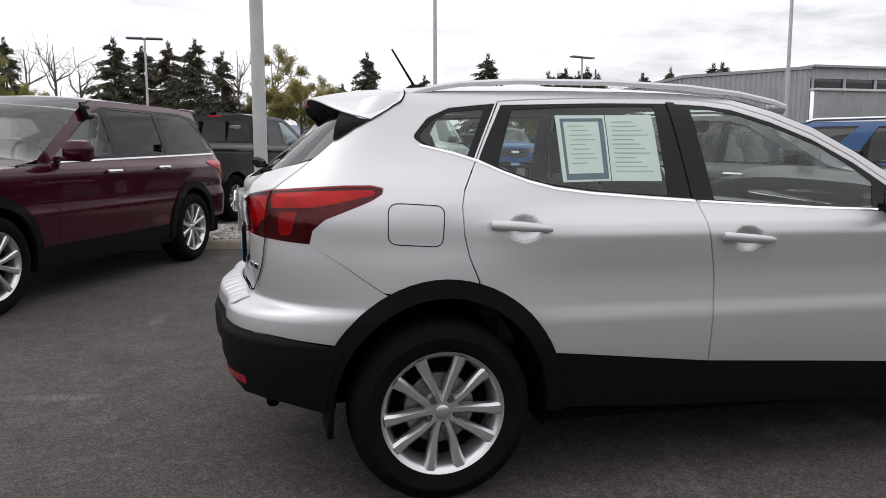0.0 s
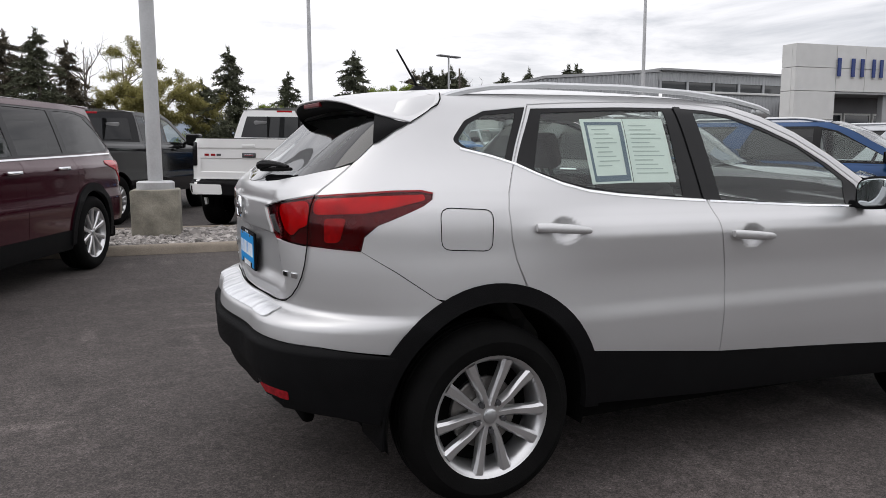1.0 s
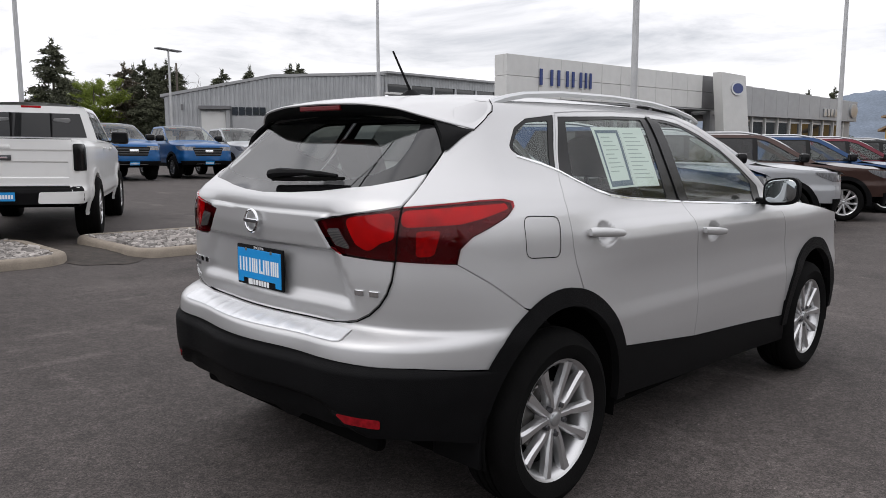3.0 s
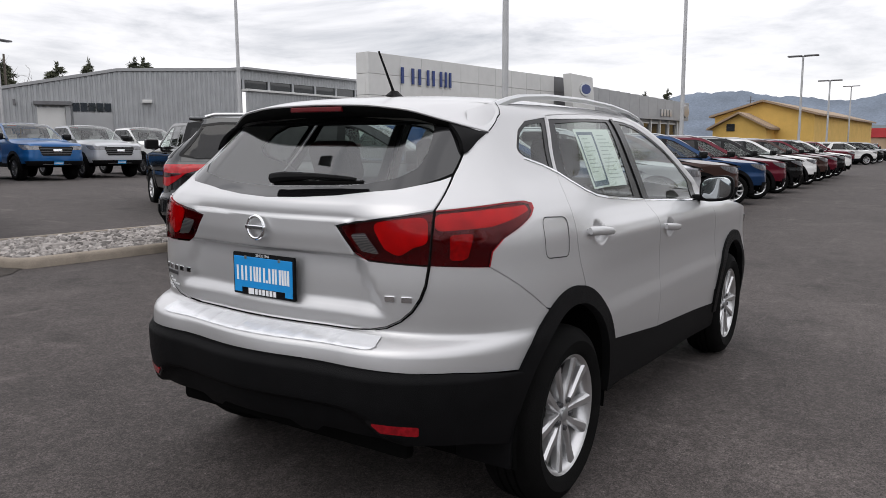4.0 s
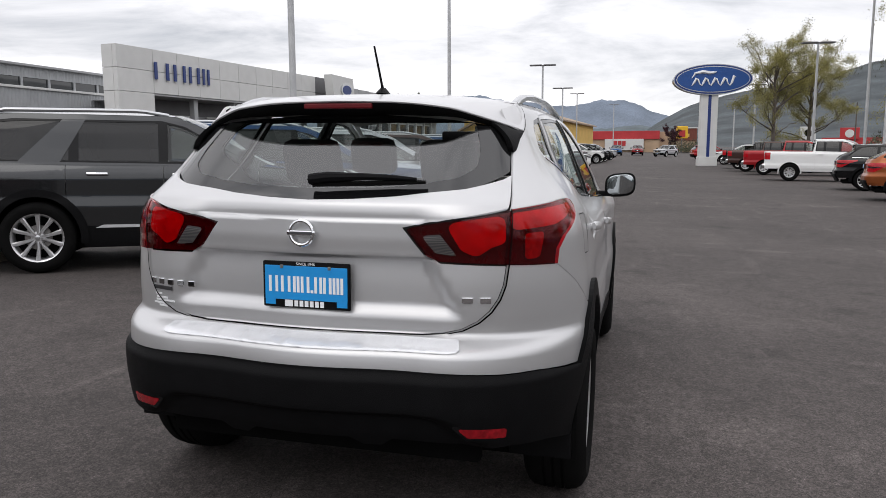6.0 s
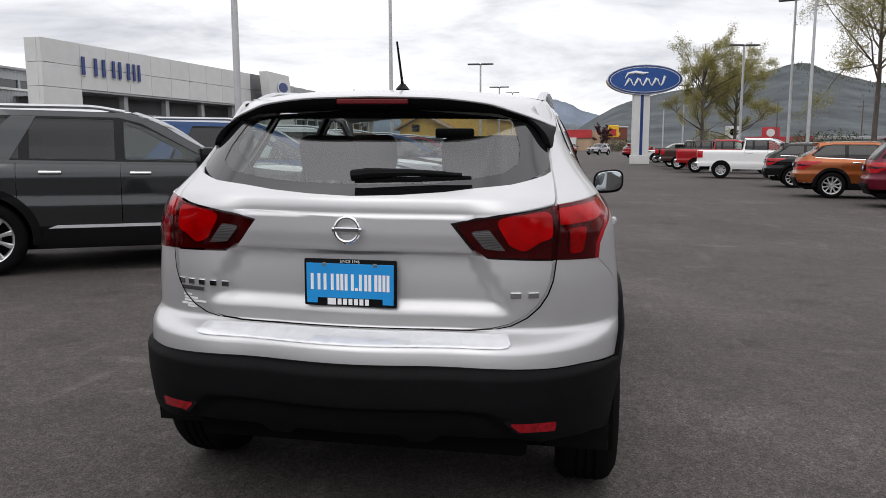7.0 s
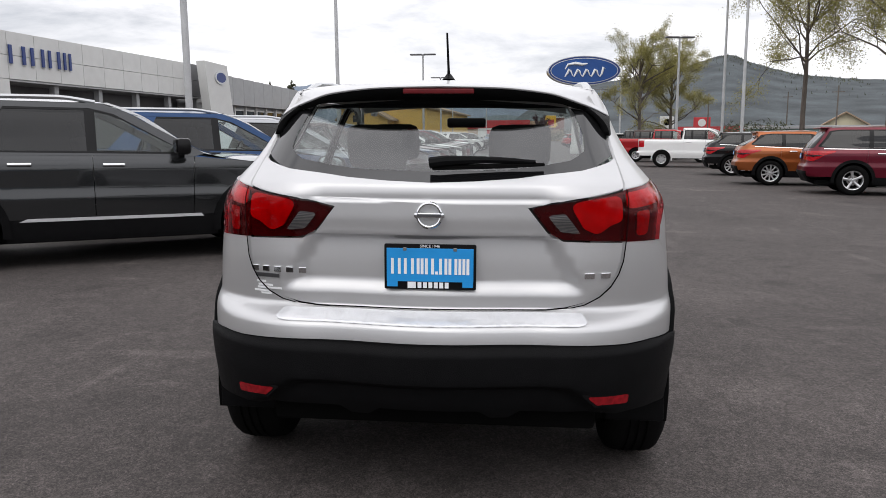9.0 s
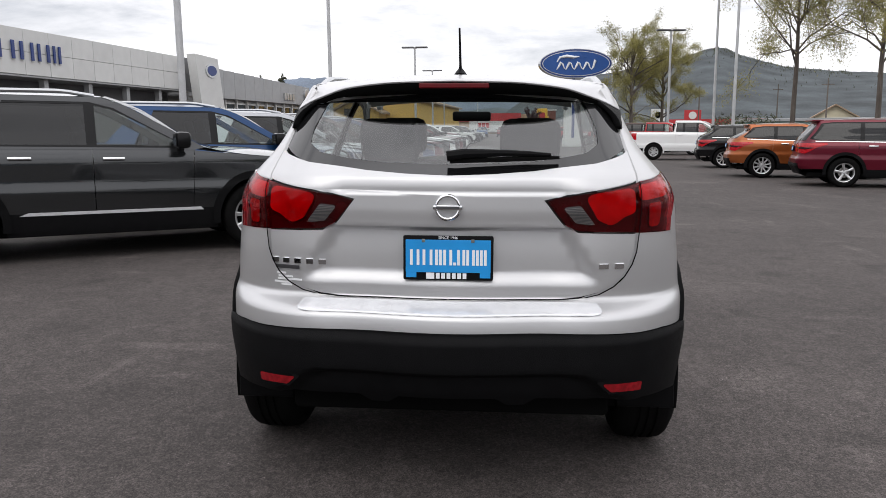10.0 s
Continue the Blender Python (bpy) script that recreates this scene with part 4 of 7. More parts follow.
edge_y = curve((0, 0), (0.35, 0.2), (0.65, 0.4), (0.8, 0.5), (0.9, 0.572), (1, -corner[1]))
edge_z = curve((0, 1.513), (0.35, 1.509), (0.65, 1.490), (0.8, 1.463), (0.9, 1.440), (1, corner[2]))
rear = np.stack([edge_x(av), edge_y(av) * side, edge_z(av)], -1)
rows = []
for u in np.linspace(0, 1, 13):
    p = front * (1 - u) + rear * u
    p[:, 2] += 0.008 * math.sin(math.pi * u) * smooth(1.0, 0.45, av)
    rows.append(p)
me = grid_mesh("spoiler_skin", np.array(rows + [rear + np.array([-0.003, 0, -0.005]), rear + np.array([0.004, 0, -0.009])]), flip=True)
me.materials.append(M["silver"])
spoiler = hang("spoiler", me, hero_car, "silver roof spoiler with a black underside")
g_s, g_z = -1.15 + 0.70 * w + 0.16 * k_end, 1.464 - 0.032 * w ** 2 - 0.027 * k_end
glass_top = (hero.place(g_s, g_z) + hero.normal(g_s, g_z) * 0.003) * np.stack([0 * v + 1, -side, 0 * v + 1], -1)
start = rear + np.array([0.003, 0, -0.008])
me = grid_mesh("spoiler_underside", np.array([start, start + np.array([0.008, 0, -0.022]) * (1 - k_end[:, None])] + [(start + np.array([0.02, 0, -0.026]) * (1 - k_end[:, None])) * (1 - u) + glass_top * u for u in (0.35, 0.7, 1.0)]), flip=True)
me.materials.append(M["matt_black"])
hang("spoiler_underside", me, spoiler)
bm = block((-0.440, -0.13, 1.483), (-0.41, 0.13, 1.502), 0.004)
for q in bm.verts:
    q.co.x += 0.05 * (q.co.y / 0.5) ** 2
    q.co.z -= 0.02 * (q.co.y / 0.5) ** 2
part("brake_lamp", bm, M["brake_lens"], spoiler, "high dark red brake lamp")
for lf in (False, True):
    fin = np.linspace(0, 1, 14)
    top = np.stack([edge_x(0.86 + 0.14 * fin) + 0.003, -edge_y(0.86 + 0.14 * fin), edge_z(0.86 + 0.14 * fin) - 0.007], -1)
    foot_s, foot_z = (np.interp(fin, (0, 0.12, 0.55, 1), q) for q in ((-0.447, -0.43, -0.36, -0.275), (1.330, 1.334, 1.377, 1.410)))
    foot = hero.place(foot_s, foot_z) + hero.normal(foot_s, foot_z) * 0.006
    inner = np.array([0.0, 0.03, 0.0]) * np.sqrt(np.clip(fin * 8, 0, 1))[:, None] * np.clip((1 - fin) * 4, 0, 1)[:, None]
    bow = lambda u: foot * (1 - u) + top * u + np.array([-0.008, -0.020, 0]) * math.sin(math.pi * u) * (1 - fin[:, None])
    ring = np.array([bow(u) for u in np.linspace(0, 1, 7)] + [bow(u) + inner for u in np.linspace(1, 0, 7)] + [foot])
    me = grid_mesh("side_fin", ring * np.array([1, -1, 1]) if lf else ring, flip=lf)
    me.materials.append(M["black_plastic"])
    hang("side_fin", me, spoiler)
    # dark strip along the seam, drawn in place of the shaded gap
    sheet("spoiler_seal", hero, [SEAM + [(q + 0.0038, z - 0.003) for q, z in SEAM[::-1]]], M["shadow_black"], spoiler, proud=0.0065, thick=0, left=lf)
# wiper
bm = bmesh.new()
def wiper_at(s, z, out):
    p, n = hero.place(np.array(s), np.array(z)), hero.normal(np.array(s), np.array(z))
    return Vector(p + n * out)
wip = [wiper_at(s, z, o) for s, z, o in ((-1.16, 1.212, 0.03), (-1.10, 1.216, 0.036), (-0.98, 1.222, 0.034), (-0.88, 1.224, 0.03), (-0.80, 1.224, 0.024))]
tube(bm, wip, [0.019, 0.018, 0.012, 0.009, 0.006], 8)
part("wiper_arm", bm, M["black_plastic"], hero_car, "black rear wiper arm", smooth_it=True)
bm = bmesh.new()
tube(bm, [wiper_at(s, z, 0.014) for s, z in ((-1.15, 1.207), (-1.0, 1.214), (-0.88, 1.219), (-0.77, 1.223))], [0.007, 0.009, 0.009, 0.006], 6)
part("wiper_blade", bm, M["rubber"], hero_car, smooth_it=True)
# aerial
bm = bmesh.new()
bmesh.ops.create_cone(bm, cap_ends=True, segments=20, radius1=0.035, radius2=0.012, depth=0.024)
for q in bm.verts:
    q.co = Vector((q.co.x * 1.7 + 0.065, q.co.y * 0.8, q.co.z + 1.585))
part("aerial_base", bm, M["black_plastic"], hero_car, smooth_it=True)
bm = bmesh.new()
tube(bm, [(0.058, 0, 1.59), (0.045, 0, 1.612), (-0.046, 0, 1.752)], [0.008, 0.0055, 0.0042], 8)
part("aerial_rod", bm, M["black_plastic"], hero_car, "short black whip aerial", smooth_it=True)

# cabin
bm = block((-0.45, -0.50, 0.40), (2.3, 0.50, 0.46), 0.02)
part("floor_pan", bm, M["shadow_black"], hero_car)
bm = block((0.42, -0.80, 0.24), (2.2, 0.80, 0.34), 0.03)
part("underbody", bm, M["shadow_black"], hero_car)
# underside blocks, added to cut the light reaching the ground under the tail
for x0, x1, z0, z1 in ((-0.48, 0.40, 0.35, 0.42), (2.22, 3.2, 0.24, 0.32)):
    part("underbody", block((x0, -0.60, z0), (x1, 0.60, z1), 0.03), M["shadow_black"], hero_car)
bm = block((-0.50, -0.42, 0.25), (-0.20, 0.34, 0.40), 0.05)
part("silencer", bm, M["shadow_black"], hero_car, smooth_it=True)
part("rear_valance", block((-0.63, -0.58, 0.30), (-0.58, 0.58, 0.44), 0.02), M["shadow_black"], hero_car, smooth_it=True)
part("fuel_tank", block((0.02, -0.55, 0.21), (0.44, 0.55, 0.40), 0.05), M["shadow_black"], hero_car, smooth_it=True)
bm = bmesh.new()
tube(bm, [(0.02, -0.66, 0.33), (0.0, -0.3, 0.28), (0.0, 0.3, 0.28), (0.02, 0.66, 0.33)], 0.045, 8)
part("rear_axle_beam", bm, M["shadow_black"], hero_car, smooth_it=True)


def seat(x, y, w, tilt=16, head=True):
    bm = bmesh.new()
    box(bm, (x - 0.02, y - w / 2, 0.50), (x + 0.50, y + w / 2, 0.66), 0.06)
    m = Matrix.Translation((x, y, 0.62)) @ Matrix.Rotation(radians(-tilt), 4, "Y")
    box(bm, (-0.07, -w / 2, 0), (0.07, w / 2, 0.58), 0.06, m)
    part("seat", bm, M["seat"], hero_car, smooth_it=True)
    if head:
        for yy in (y - w / 4, y + w / 4) if w > 0.8 else (y,):
            bm = block((-0.05, yy - y - 0.13, 0.62), (0.05, yy - y + 0.13, 0.82), 0.045, m)
            box(bm, (-0.01, yy - y - 0.05, 0.55), (0.01, yy - y - 0.035, 0.65), 0.003, m)
            box(bm, (-0.01, yy - y + 0.035, 0.55), (0.01, yy - y + 0.05, 0.65), 0.003, m)
            part("headrest", bm, M["seat"], hero_car, smooth_it=True)


seat(1.15, -0.36, 0.50), seat(1.15, 0.36, 0.50), seat(0.30, 0.0, 1.22, 22)
bm = block((1.78, -0.72, 0.72), (2.2, 0.72, 1.04), 0.08)
part("dashboard", bm, M["trim_grey"], hero_car, smooth_it=True)
bm = bmesh.new()
tube(bm, [(1.70 + 0.07 * math.sin(q), 0.36 + 0.185 * math.cos(q), 0.98 + 0.17 * math.sin(q)) for q in np.linspace(0, 2 * math.pi, 25)], 0.015, 8, caps=False)
tube(bm, [(1.72, 0.20, 0.98), (1.74, 0.36, 0.96), (1.72, 0.52, 0.98)], 0.02, 6)
part("steering_wheel", bm, M["black_plastic"], hero_car, smooth_it=True)
bm = block((1.50, -0.12, 1.405), (1.53, 0.12, 1.465), 0.02)
part("inner_mirror", bm, M["black_plastic"], hero_car, smooth_it=True)
bm = block((-0.62, -0.43, 0.42), (0.2, 0.43, 0.64), 0.02)
part("load_floor", bm, M["trim_grey"], hero_car)
for lf in (False, True):
    sheet("door_lining", hero, [[(-0.1, 0.9), (-0.1, 1.2), (0.2, 1.15), (1.0, 1.09), (2.0, 1.06), (2.0, 0.5), (0.56, 0.5), (0.46, 0.84)]], M["trim_grey"], hero_car, proud=-0.06, thick=0, left=lf, step=(0.1, 0.1))
# sale papers inside the rear window on the right side
paper = [(0.49, 1.448, 0), (0.70, 1.454, 0), (0.692, 1.196, 0), (0.49, 1.190, 0)]
sheet("sale_form", hero, [[q[:2] for q in paper]], M["paper"], hero_car, "printed sale form inside the window", proud=-0.013, thick=0.001)
inset = lambda lp, a, b, c, d: [tuple((np.array(lp[0][:2]) * (1 - u) + np.array(lp[1][:2]) * u) * (1 - w) + (np.array(lp[3][:2]) * (1 - u) + np.array(lp[2][:2]) * u) * w) for u, w in ((a, b), (c, b), (c, d), (a, d))]
sheet("form_border", hero, [inset(paper, 0.08, 0.05, 0.96, 0.97), inset(paper, 0.14, 0.10, 0.86, 0.88)], M["paper_blue"], hero_car, proud=-0.0122, thick=0)
for k in range(9):
    sheet("form_line", hero, [inset(paper, 0.22 + 0.05 * (k % 2), 0.16 + 0.07 * k, 0.55 + 0.07 * (k % 4), 0.175 + 0.07 * k)], M["paper_grey"], hero_car, proud=-0.0122, thick=0)
paper2 = [(0.704, 1.454, 0), (0.91, 1.460, 0), (0.912, 1.196, 0), (0.696, 1.196, 0)]
sheet("sale_form", hero, [[q[:2] for q in paper2]], M["paper"], hero_car, "printed sale form inside the window", proud=-0.0135, thick=0.001)
for k in range(12):
    sheet("form_line", hero, [inset(paper2, 0.10, 0.10 + 0.068 * k, 0.55 + 0.1 * (k % 4), 0.115 + 0.068 * k)], M["paper_grey"], hero_car, proud=-0.0127, thick=0)
hero_wheel = wheel_meshes(0.343, 0.215, 0.232, 5, 20.5, 0.046)
add_wheels(hero_car, hero_wheel, 0.343, 2.647, 0.785, nuts=True, spin=-3)

# ---- ground ----
def lie(x, y):
    """Height of the lot: a gentle fall near the car that levels out further off, and a rise to the yard before the workshop."""
    x, y = np.asarray(x, float), np.asarray(y, float)
    back = smooth(11.5, 20.0, y) * smooth(48.0, 30.0, x)
    return -0.01309 * 15 * np.tanh(x / 15) + 0.01135 * 20 * np.tanh(y / 20) + 0.34 * back


def spread(lo, hi, n=90, k=4.2):
    t = np.linspace(-1, 1, n)
    q = np.sinh(k * t) / math.sinh(k)
    return np.where(t < 0, -q * lo, q * hi)


gx, gy = np.meshgrid(spread(-3500, 4200, 110, 6.5), spread(-3500, 3500, 110, 6.5), indexing="ij")
me = grid_mesh("ground", np.stack([gx, gy, lie(gx, gy)], -1))
asphalt = material("asphalt", (0.055, 0.047, 0.0445), 0.86, scale=0.30, vary=0.16, fine=0.07, bump=0.4, bump_scale=130, spec=0.35)
t_ = asphalt.node_tree
hue = next(n for n in t_.nodes if n.bl_idname == "ShaderNodeHueSaturation")
co = next(n for n in t_.nodes if n.bl_idname == "ShaderNodeMapping")
old = hue.inputs["Value"].links[0].from_socket


def times(a, b):
    mul = t_.nodes.new("ShaderNodeMath")
    mul.operation = "MULTIPLY"
    t_.links.new(a, mul.inputs[0]), t_.links.new(b, mul.inputs[1])
    return mul.outputs[0]


def ranged(sock, a, b, c, d):
    r = t_.nodes.new("ShaderNodeMapRange")
    for key, value in zip(("From Min", "From Max", "To Min", "To Max"), (a, b, c, d)):
        r.inputs[key].default_value = value
    t_.links.new(sock, r.inputs["Value"])
    return r.outputs["Result"]


# aggregate: pale and dark stones of a few millimetres, and a sparser coarse grain
for sc, lo, hi in ((210.0, 0.5, 1.6), (85.0, 0.72, 1.3), (34.0, 0.88, 1.13)):
    vor = t_.nodes.new("ShaderNodeTexVoronoi")
    vor.inputs["Scale"].default_value = sc
    t_.links.new(co.outputs["Vector"], vor.inputs["Vector"])
    sep = t_.nodes.new("ShaderNodeSeparateColor")
    t_.links.new(vor.outputs["Color"], sep.inputs["Color"])
    old = times(old, ranged(sep.outputs["Red"], 0.0, 1.0, lo, hi))
# bright chips
vor = t_.nodes.new("ShaderNodeTexVoronoi")
vor.inputs["Scale"].default_value = 26.0
t_.links.new(co.outputs["Vector"], vor.inputs["Vector"])
old = times(old, ranged(vor.outputs["Distance"], 0.06, 0.10, 2.4, 1.0))
for sc, lo, hi in ((14.0, 0.90, 1.1), (4.0, 0.90, 1.1)):
    n4 = t_.nodes.new("ShaderNodeTexNoise")
    n4.inputs["Scale"].default_value, n4.inputs["Detail"].default_value = sc, 6.0
    t_.links.new(co.outputs["Vector"], n4.inputs["Vector"])
    old = times(old, ranged(n4.outputs["Fac"], 0.3, 0.7, lo, hi))
# drips, scuffs and pale dusty drifts
for sc, detail, a, b, lo, hi, stretch in ((1.3, 6.0, 0.60, 0.74, 1.0, 0.62, (1, 1, 1)), (0.55, 7.0, 0.56, 0.75, 1.0, 1.35, (1, 1, 1)), (2.2, 5.0, 0.62, 0.72, 1.0, 1.4, (0.35, 1.6, 1)), (1.7, 8.0, 0.63, 0.70, 1.0, 1.45, (1.4, 0.5, 1))):
    mp2, n2 = t_.nodes.new("ShaderNodeMapping"), t_.nodes.new("ShaderNodeTexNoise")
    mp2.inputs["Scale"].default_value = stretch
    mp2.inputs["Location"].default_value = (sc * 3.1, sc * 1.7, 0)
    n2.inputs["Scale"].default_value, n2.inputs["Detail"].default_value = sc, detail
    t_.links.new(co.outputs["Vector"], mp2.inputs["Vector"]), t_.links.new(mp2.outputs["Vector"], n2.inputs["Vector"])
    old = times(old, ranged(n2.outputs["Fac"], a, b, lo, hi))
t_.links.new(old, hue.inputs["Value"])
me.materials.append(asphalt)
tagged(hang("ground", me), "dark worn asphalt of the sales lot", "ground", kind="structure")

# ---- other parked vehicles ----
PAINTS = dict(
    maroon=paint("maroon_paint", (0.042, 0.002, 0.009), 0.4, 0.18), black=paint("black_paint", (0.004, 0.004, 0.0045), 0.0, 0.12, 0.2, 0.25),
    white=paint("white_paint", (0.76, 0.76, 0.75), 0.0, 0.4), graphite=paint("graphite_paint", (0.034, 0.036, 0.038), 0.65, 0.14, 0.8, 0.4),
    blue=paint("deep_blue_paint", (0.008, 0.04, 0.12), 0.5, 0.3), lake=paint("bright_blue_paint", (0.01, 0.09, 0.26), 0.5, 0.3),
    red=paint("red_paint", (0.30, 0.008, 0.012), 0.3, 0.3), dark_red=paint("dark_red_paint", (0.105, 0.002, 0.013), 0.4, 0.28), copper=paint("copper_orange_paint", (0.28, 0.078, 0.02), 0.6, 0.3),
    pearl=paint("pale_silver_paint", (0.42, 0.43, 0.45), 0.5, 0.35), brown=paint("brown_paint", (0.05, 0.025, 0.02), 0.4, 0.3),
)


def body_skin(P):
    """The skin of a generic vehicle, from its main measures."""
    hw, sill, belt, roof = P["hw"], P["sill"], P["belt"], P["roof"]
    k = P.get("lean", 0.24)
    w = curve((sill - 0.1, hw * 0.93), (sill + 0.05, hw * 0.97), (0.62, hw * 0.995), (0.72, hw), (0.82, hw * 0.985), (belt - 0.16, hw * 0.985), (belt - 0.07, hw * 0.975),
              (belt, hw * 0.93), (belt + 0.2, hw * (0.93 - 0.30 * k)), (roof - 0.1, hw * (0.93 - 0.75 * k)), (roof + 0.02, hw * (0.93 - 1.05 * k)))
    xf = P["wb"] + P["front"] - 0.55
    back, slope = -P["rear"], P.get("slope", 0.45)

    def side(x, z):
        return w(z) - 0.11 * smooth(P["wb"] - 0.1, xf + 0.5, x) ** 2 - 0.04 * smooth(0.2, back + 0.2, x)

    if P.get("bed"):
        tail = curve((sill - 0.1, back + 0.2), (0.5, back + 0.06), (0.56, back - 0.0), (0.74, back - 0.0), (0.78, back + 0.09), (0.85, back + 0.10), (P["bed"], back + 0.10), (P["bed"] + 0.3, back + 0.1))
    else:
        tail = curve((sill - 0.1, back + 0.2), (0.45, back + 0.06), (0.55, back), (0.72, back + 0.005), (0.78, back + 0.06), (0.9, back + 0.075), (belt - 0.04, back + 0.09),
                     (belt + 0.05, back + 0.13), (roof - 0.12, back + 0.13 + slope), (roof + 0.05, back + 0.2 + slope))
    nose_x = P["wb"] + P["front"]
    nose = curve((sill - 0.1, nose_x - 0.14), (0.45, nose_x - 0.05), (0.6, nose_x), (0.8, nose_x - 0.01), (P["hood"] - 0.05, nose_x - 0.06), (P["hood"] + 0.02, nose_x - 0.16), (P["hood"] + 0.3, nose_x - 0.6))
    return Skin(back + 0.62, xf, hw - 0.5, side, tail, nose, lambda z: (5.0 if P.get('bed') else 2.6) + 0 * z, lambda z: (3.6 if P.get('bed') else 2.5) + 0 * z, lambda z: 0.04 + 0 * z, 0.08)


def build_vehicle(name, P, body, label, category, style):
    """One vehicle: panels, panes, lamps, wheels. style chooses the wheel. Returns the thing, at the origin."""
    skin = body_skin(P)
    car = thing(name, label, category, P.get("group", ""))
    wb, R, sill, belt, roof, hood = P["wb"], P["R"], P["sill"], P["belt"], P["roof"], P["hood"]
    ab, at_, dt, db, B, C = P["a_base"], P["a_top"], P["d_top"], P["d_base"], P["b"], P["c"]
    clad = M["black_plastic"] if P.get("clad", True) else body
    ra, bed = R + 0.075, P.get("bed")
    st, sn = skin.s_tail, skin.s_nose
    s_arch = lambda cx, r, a, b, n=16: arc(cx, R, r, r * 1.03, a, b, n)
    rise = P.get("rise", 0.03)
    bl = lambda x: belt + rise * (wb / 2 - x) / wb
    low = P["clad_z"]
    back_s = skin.xr - 0.42
    st_z = (0.06, 0.05)
    top = bed if bed else None
    for left in (False, True):
        def pan(nm, loops, mat=body, lab="", **kw):
            kw.setdefault("step", (0.09, 0.05))
            return sheet(nm, skin, loops, mat, car, lab, left=left, **kw)
        a0 = math.degrees(math.asin((low - R) / ra)) if low > R else 0
        q_top = [(C, bl(C)), (back_s, bl(-0.5))] if not bed else [(C, bed), (back_s, bed)]
        inside = C < ra * math.cos(radians(a0))
        ac = math.degrees(math.acos(C / ra)) if inside else a0
        pan("rear_quarter", [[(back_s, low)] + s_arch(0, ra, 180 - a0, ac) + ([] if inside else [(C, low)]) + q_top], gap=0.003)
        if bed:
            pan("rear_door", [[(C, low), (B, low), (B, bl(B)), (C, bl(C))]], gap=0.004)
        else:
            pan("rear_door", [[(C, low), (B, low), (B, bl(B)), (C, bl(C))]], gap=0.004) if not inside else pan("rear_door", [s_arch(0, ra, a0, ac, 8) + [(C, bl(C)), (B, bl(B)), (B, low)]], gap=0.004)
        pan("front_door", [[(B, low), (ab - 0.02, low), (ab + 0.02, bl(ab)), (B, bl(B))]], gap=0.004)
        pan("front_fender", [[(ab - 0.02, low)] + s_arch(wb, ra, 180 - a0, a0) + [(skin.xf + 0.3, low), (skin.xf + 0.3, hood - 0.07), (wb, hood - 0.03), (ab + 0.02, bl(ab))]], gap=0.004)
        pan("sill_trim", [[(ra * 0.95, low), (wb - ra * 0.95, low), (wb - ra, sill), (ra, sill)]], clad, "black lower sill" if clad is not body else "", proud=0.004, thick=0.03)
        for cx in (0, wb):
            pan("wheel_arch_trim", [s_arch(cx, ra + P.get("flare", 0.05), -8, 188, 24) + s_arch(cx, ra - 0.03, 188, -8, 24)], clad, proud=0.012 + P.get("flare", 0.05) * 0.2, thick=0.04, step=(0.07, 0.07))
            bm = bmesh.new()
            ring = s_arch(cx, ra + 0.01, 12, 168, 16)
            sg = 1 if left else -1
            a, b = [bm.verts.new((x, sg * (P["hw"] - 0.05), z)) for x, z in ring], [bm.verts.new((x, sg * 0.4, z)) for x, z in ring]
            for i in range(len(ring) - 1):
                bm.faces.new((a[i], a[i + 1], b[i + 1], b[i]))
            bm.faces.new(b)
            part("wheel_housing", bm, M["shadow_black"], car)
        # glasshouse
        up = roof - 0.075
        if bed:
            cb = P["cab"]
            house = [(cb, bl(cb)), (ab + 0.02, bl(ab)), (ab + 0.12, bl(ab) + 0.03), (at_ + 0.22, roof - 0.10), (at_, roof - 0.015), (cb + 0.12, roof - 0.02)]
            open_ = fillet([(cb + 0.10, bl(cb) + 0.04), (ab - 0.02, bl(ab) + 0.02), (at_ + 0.1, up - 0.05), (at_ - 0.1, up), (cb + 0.14, up)], 0.03)
            cuts = [cb + 0.10, C + 0.38, B, ab]
        else:
            house = [(back_s + 0.02, bl(-0.5)), (ab + 0.02, bl(ab)), (ab + 0.14, bl(ab) + 0.03), (at_ + 0.25, roof - 0.11), (at_, roof - 0.02), (dt + 0.4, roof - 0.015), (dt - 0.1, roof - 0.04), (dt - 0.22, roof - 0.1)]
            open_ = fillet([(db, bl(db) + 0.06), (db + 0.25, bl(db) + 0.025), (ab - 0.02, bl(ab) + 0.02), (at_ + 0.12, up - 0.06), (at_ - 0.12, up), (dt + 0.3, up), (dt, up - 0.04)], 0.04)
            cuts = [db, C + 0.08, B, ab]
        pan("upper_side", [house, open_], gap=0.002)
        panes = []
        z_hi = lambda x: float(np.interp(x, [dt if not bed else P["cab"], (dt + 0.3) if not bed else P["cab"] + 0.14, at_ - 0.12, at_ + 0.12, ab], [up - 0.05, up, up, up - 0.06, bl(ab) + 0.03])) - 0.022
        z_lo = lambda x: bl(x) + (0.085 if (not bed and x < db + 0.12) else 0.045)
        for i, (u, v) in enumerate(zip(cuts, cuts[1:])):
            u2, v2 = u + (0.05 if i else 0.07), v - (0.05 if i < 2 else 0.10)
            qs = np.linspace(u2, v2, 7)
            lo = [(x, z_lo(x)) for x in qs]
            hi = [(x + P.get("tumble", 0.0), z_hi(x)) for x in qs[::-1]]
            hi = [(x, max(z, z_lo(x) + 0.02)) for x, z in hi]
            if not bed and i == 0:
                hi[-1] = (max(hi[-1][0], dt + 0.1), hi[-1][1])
            panes.append(lo + hi)
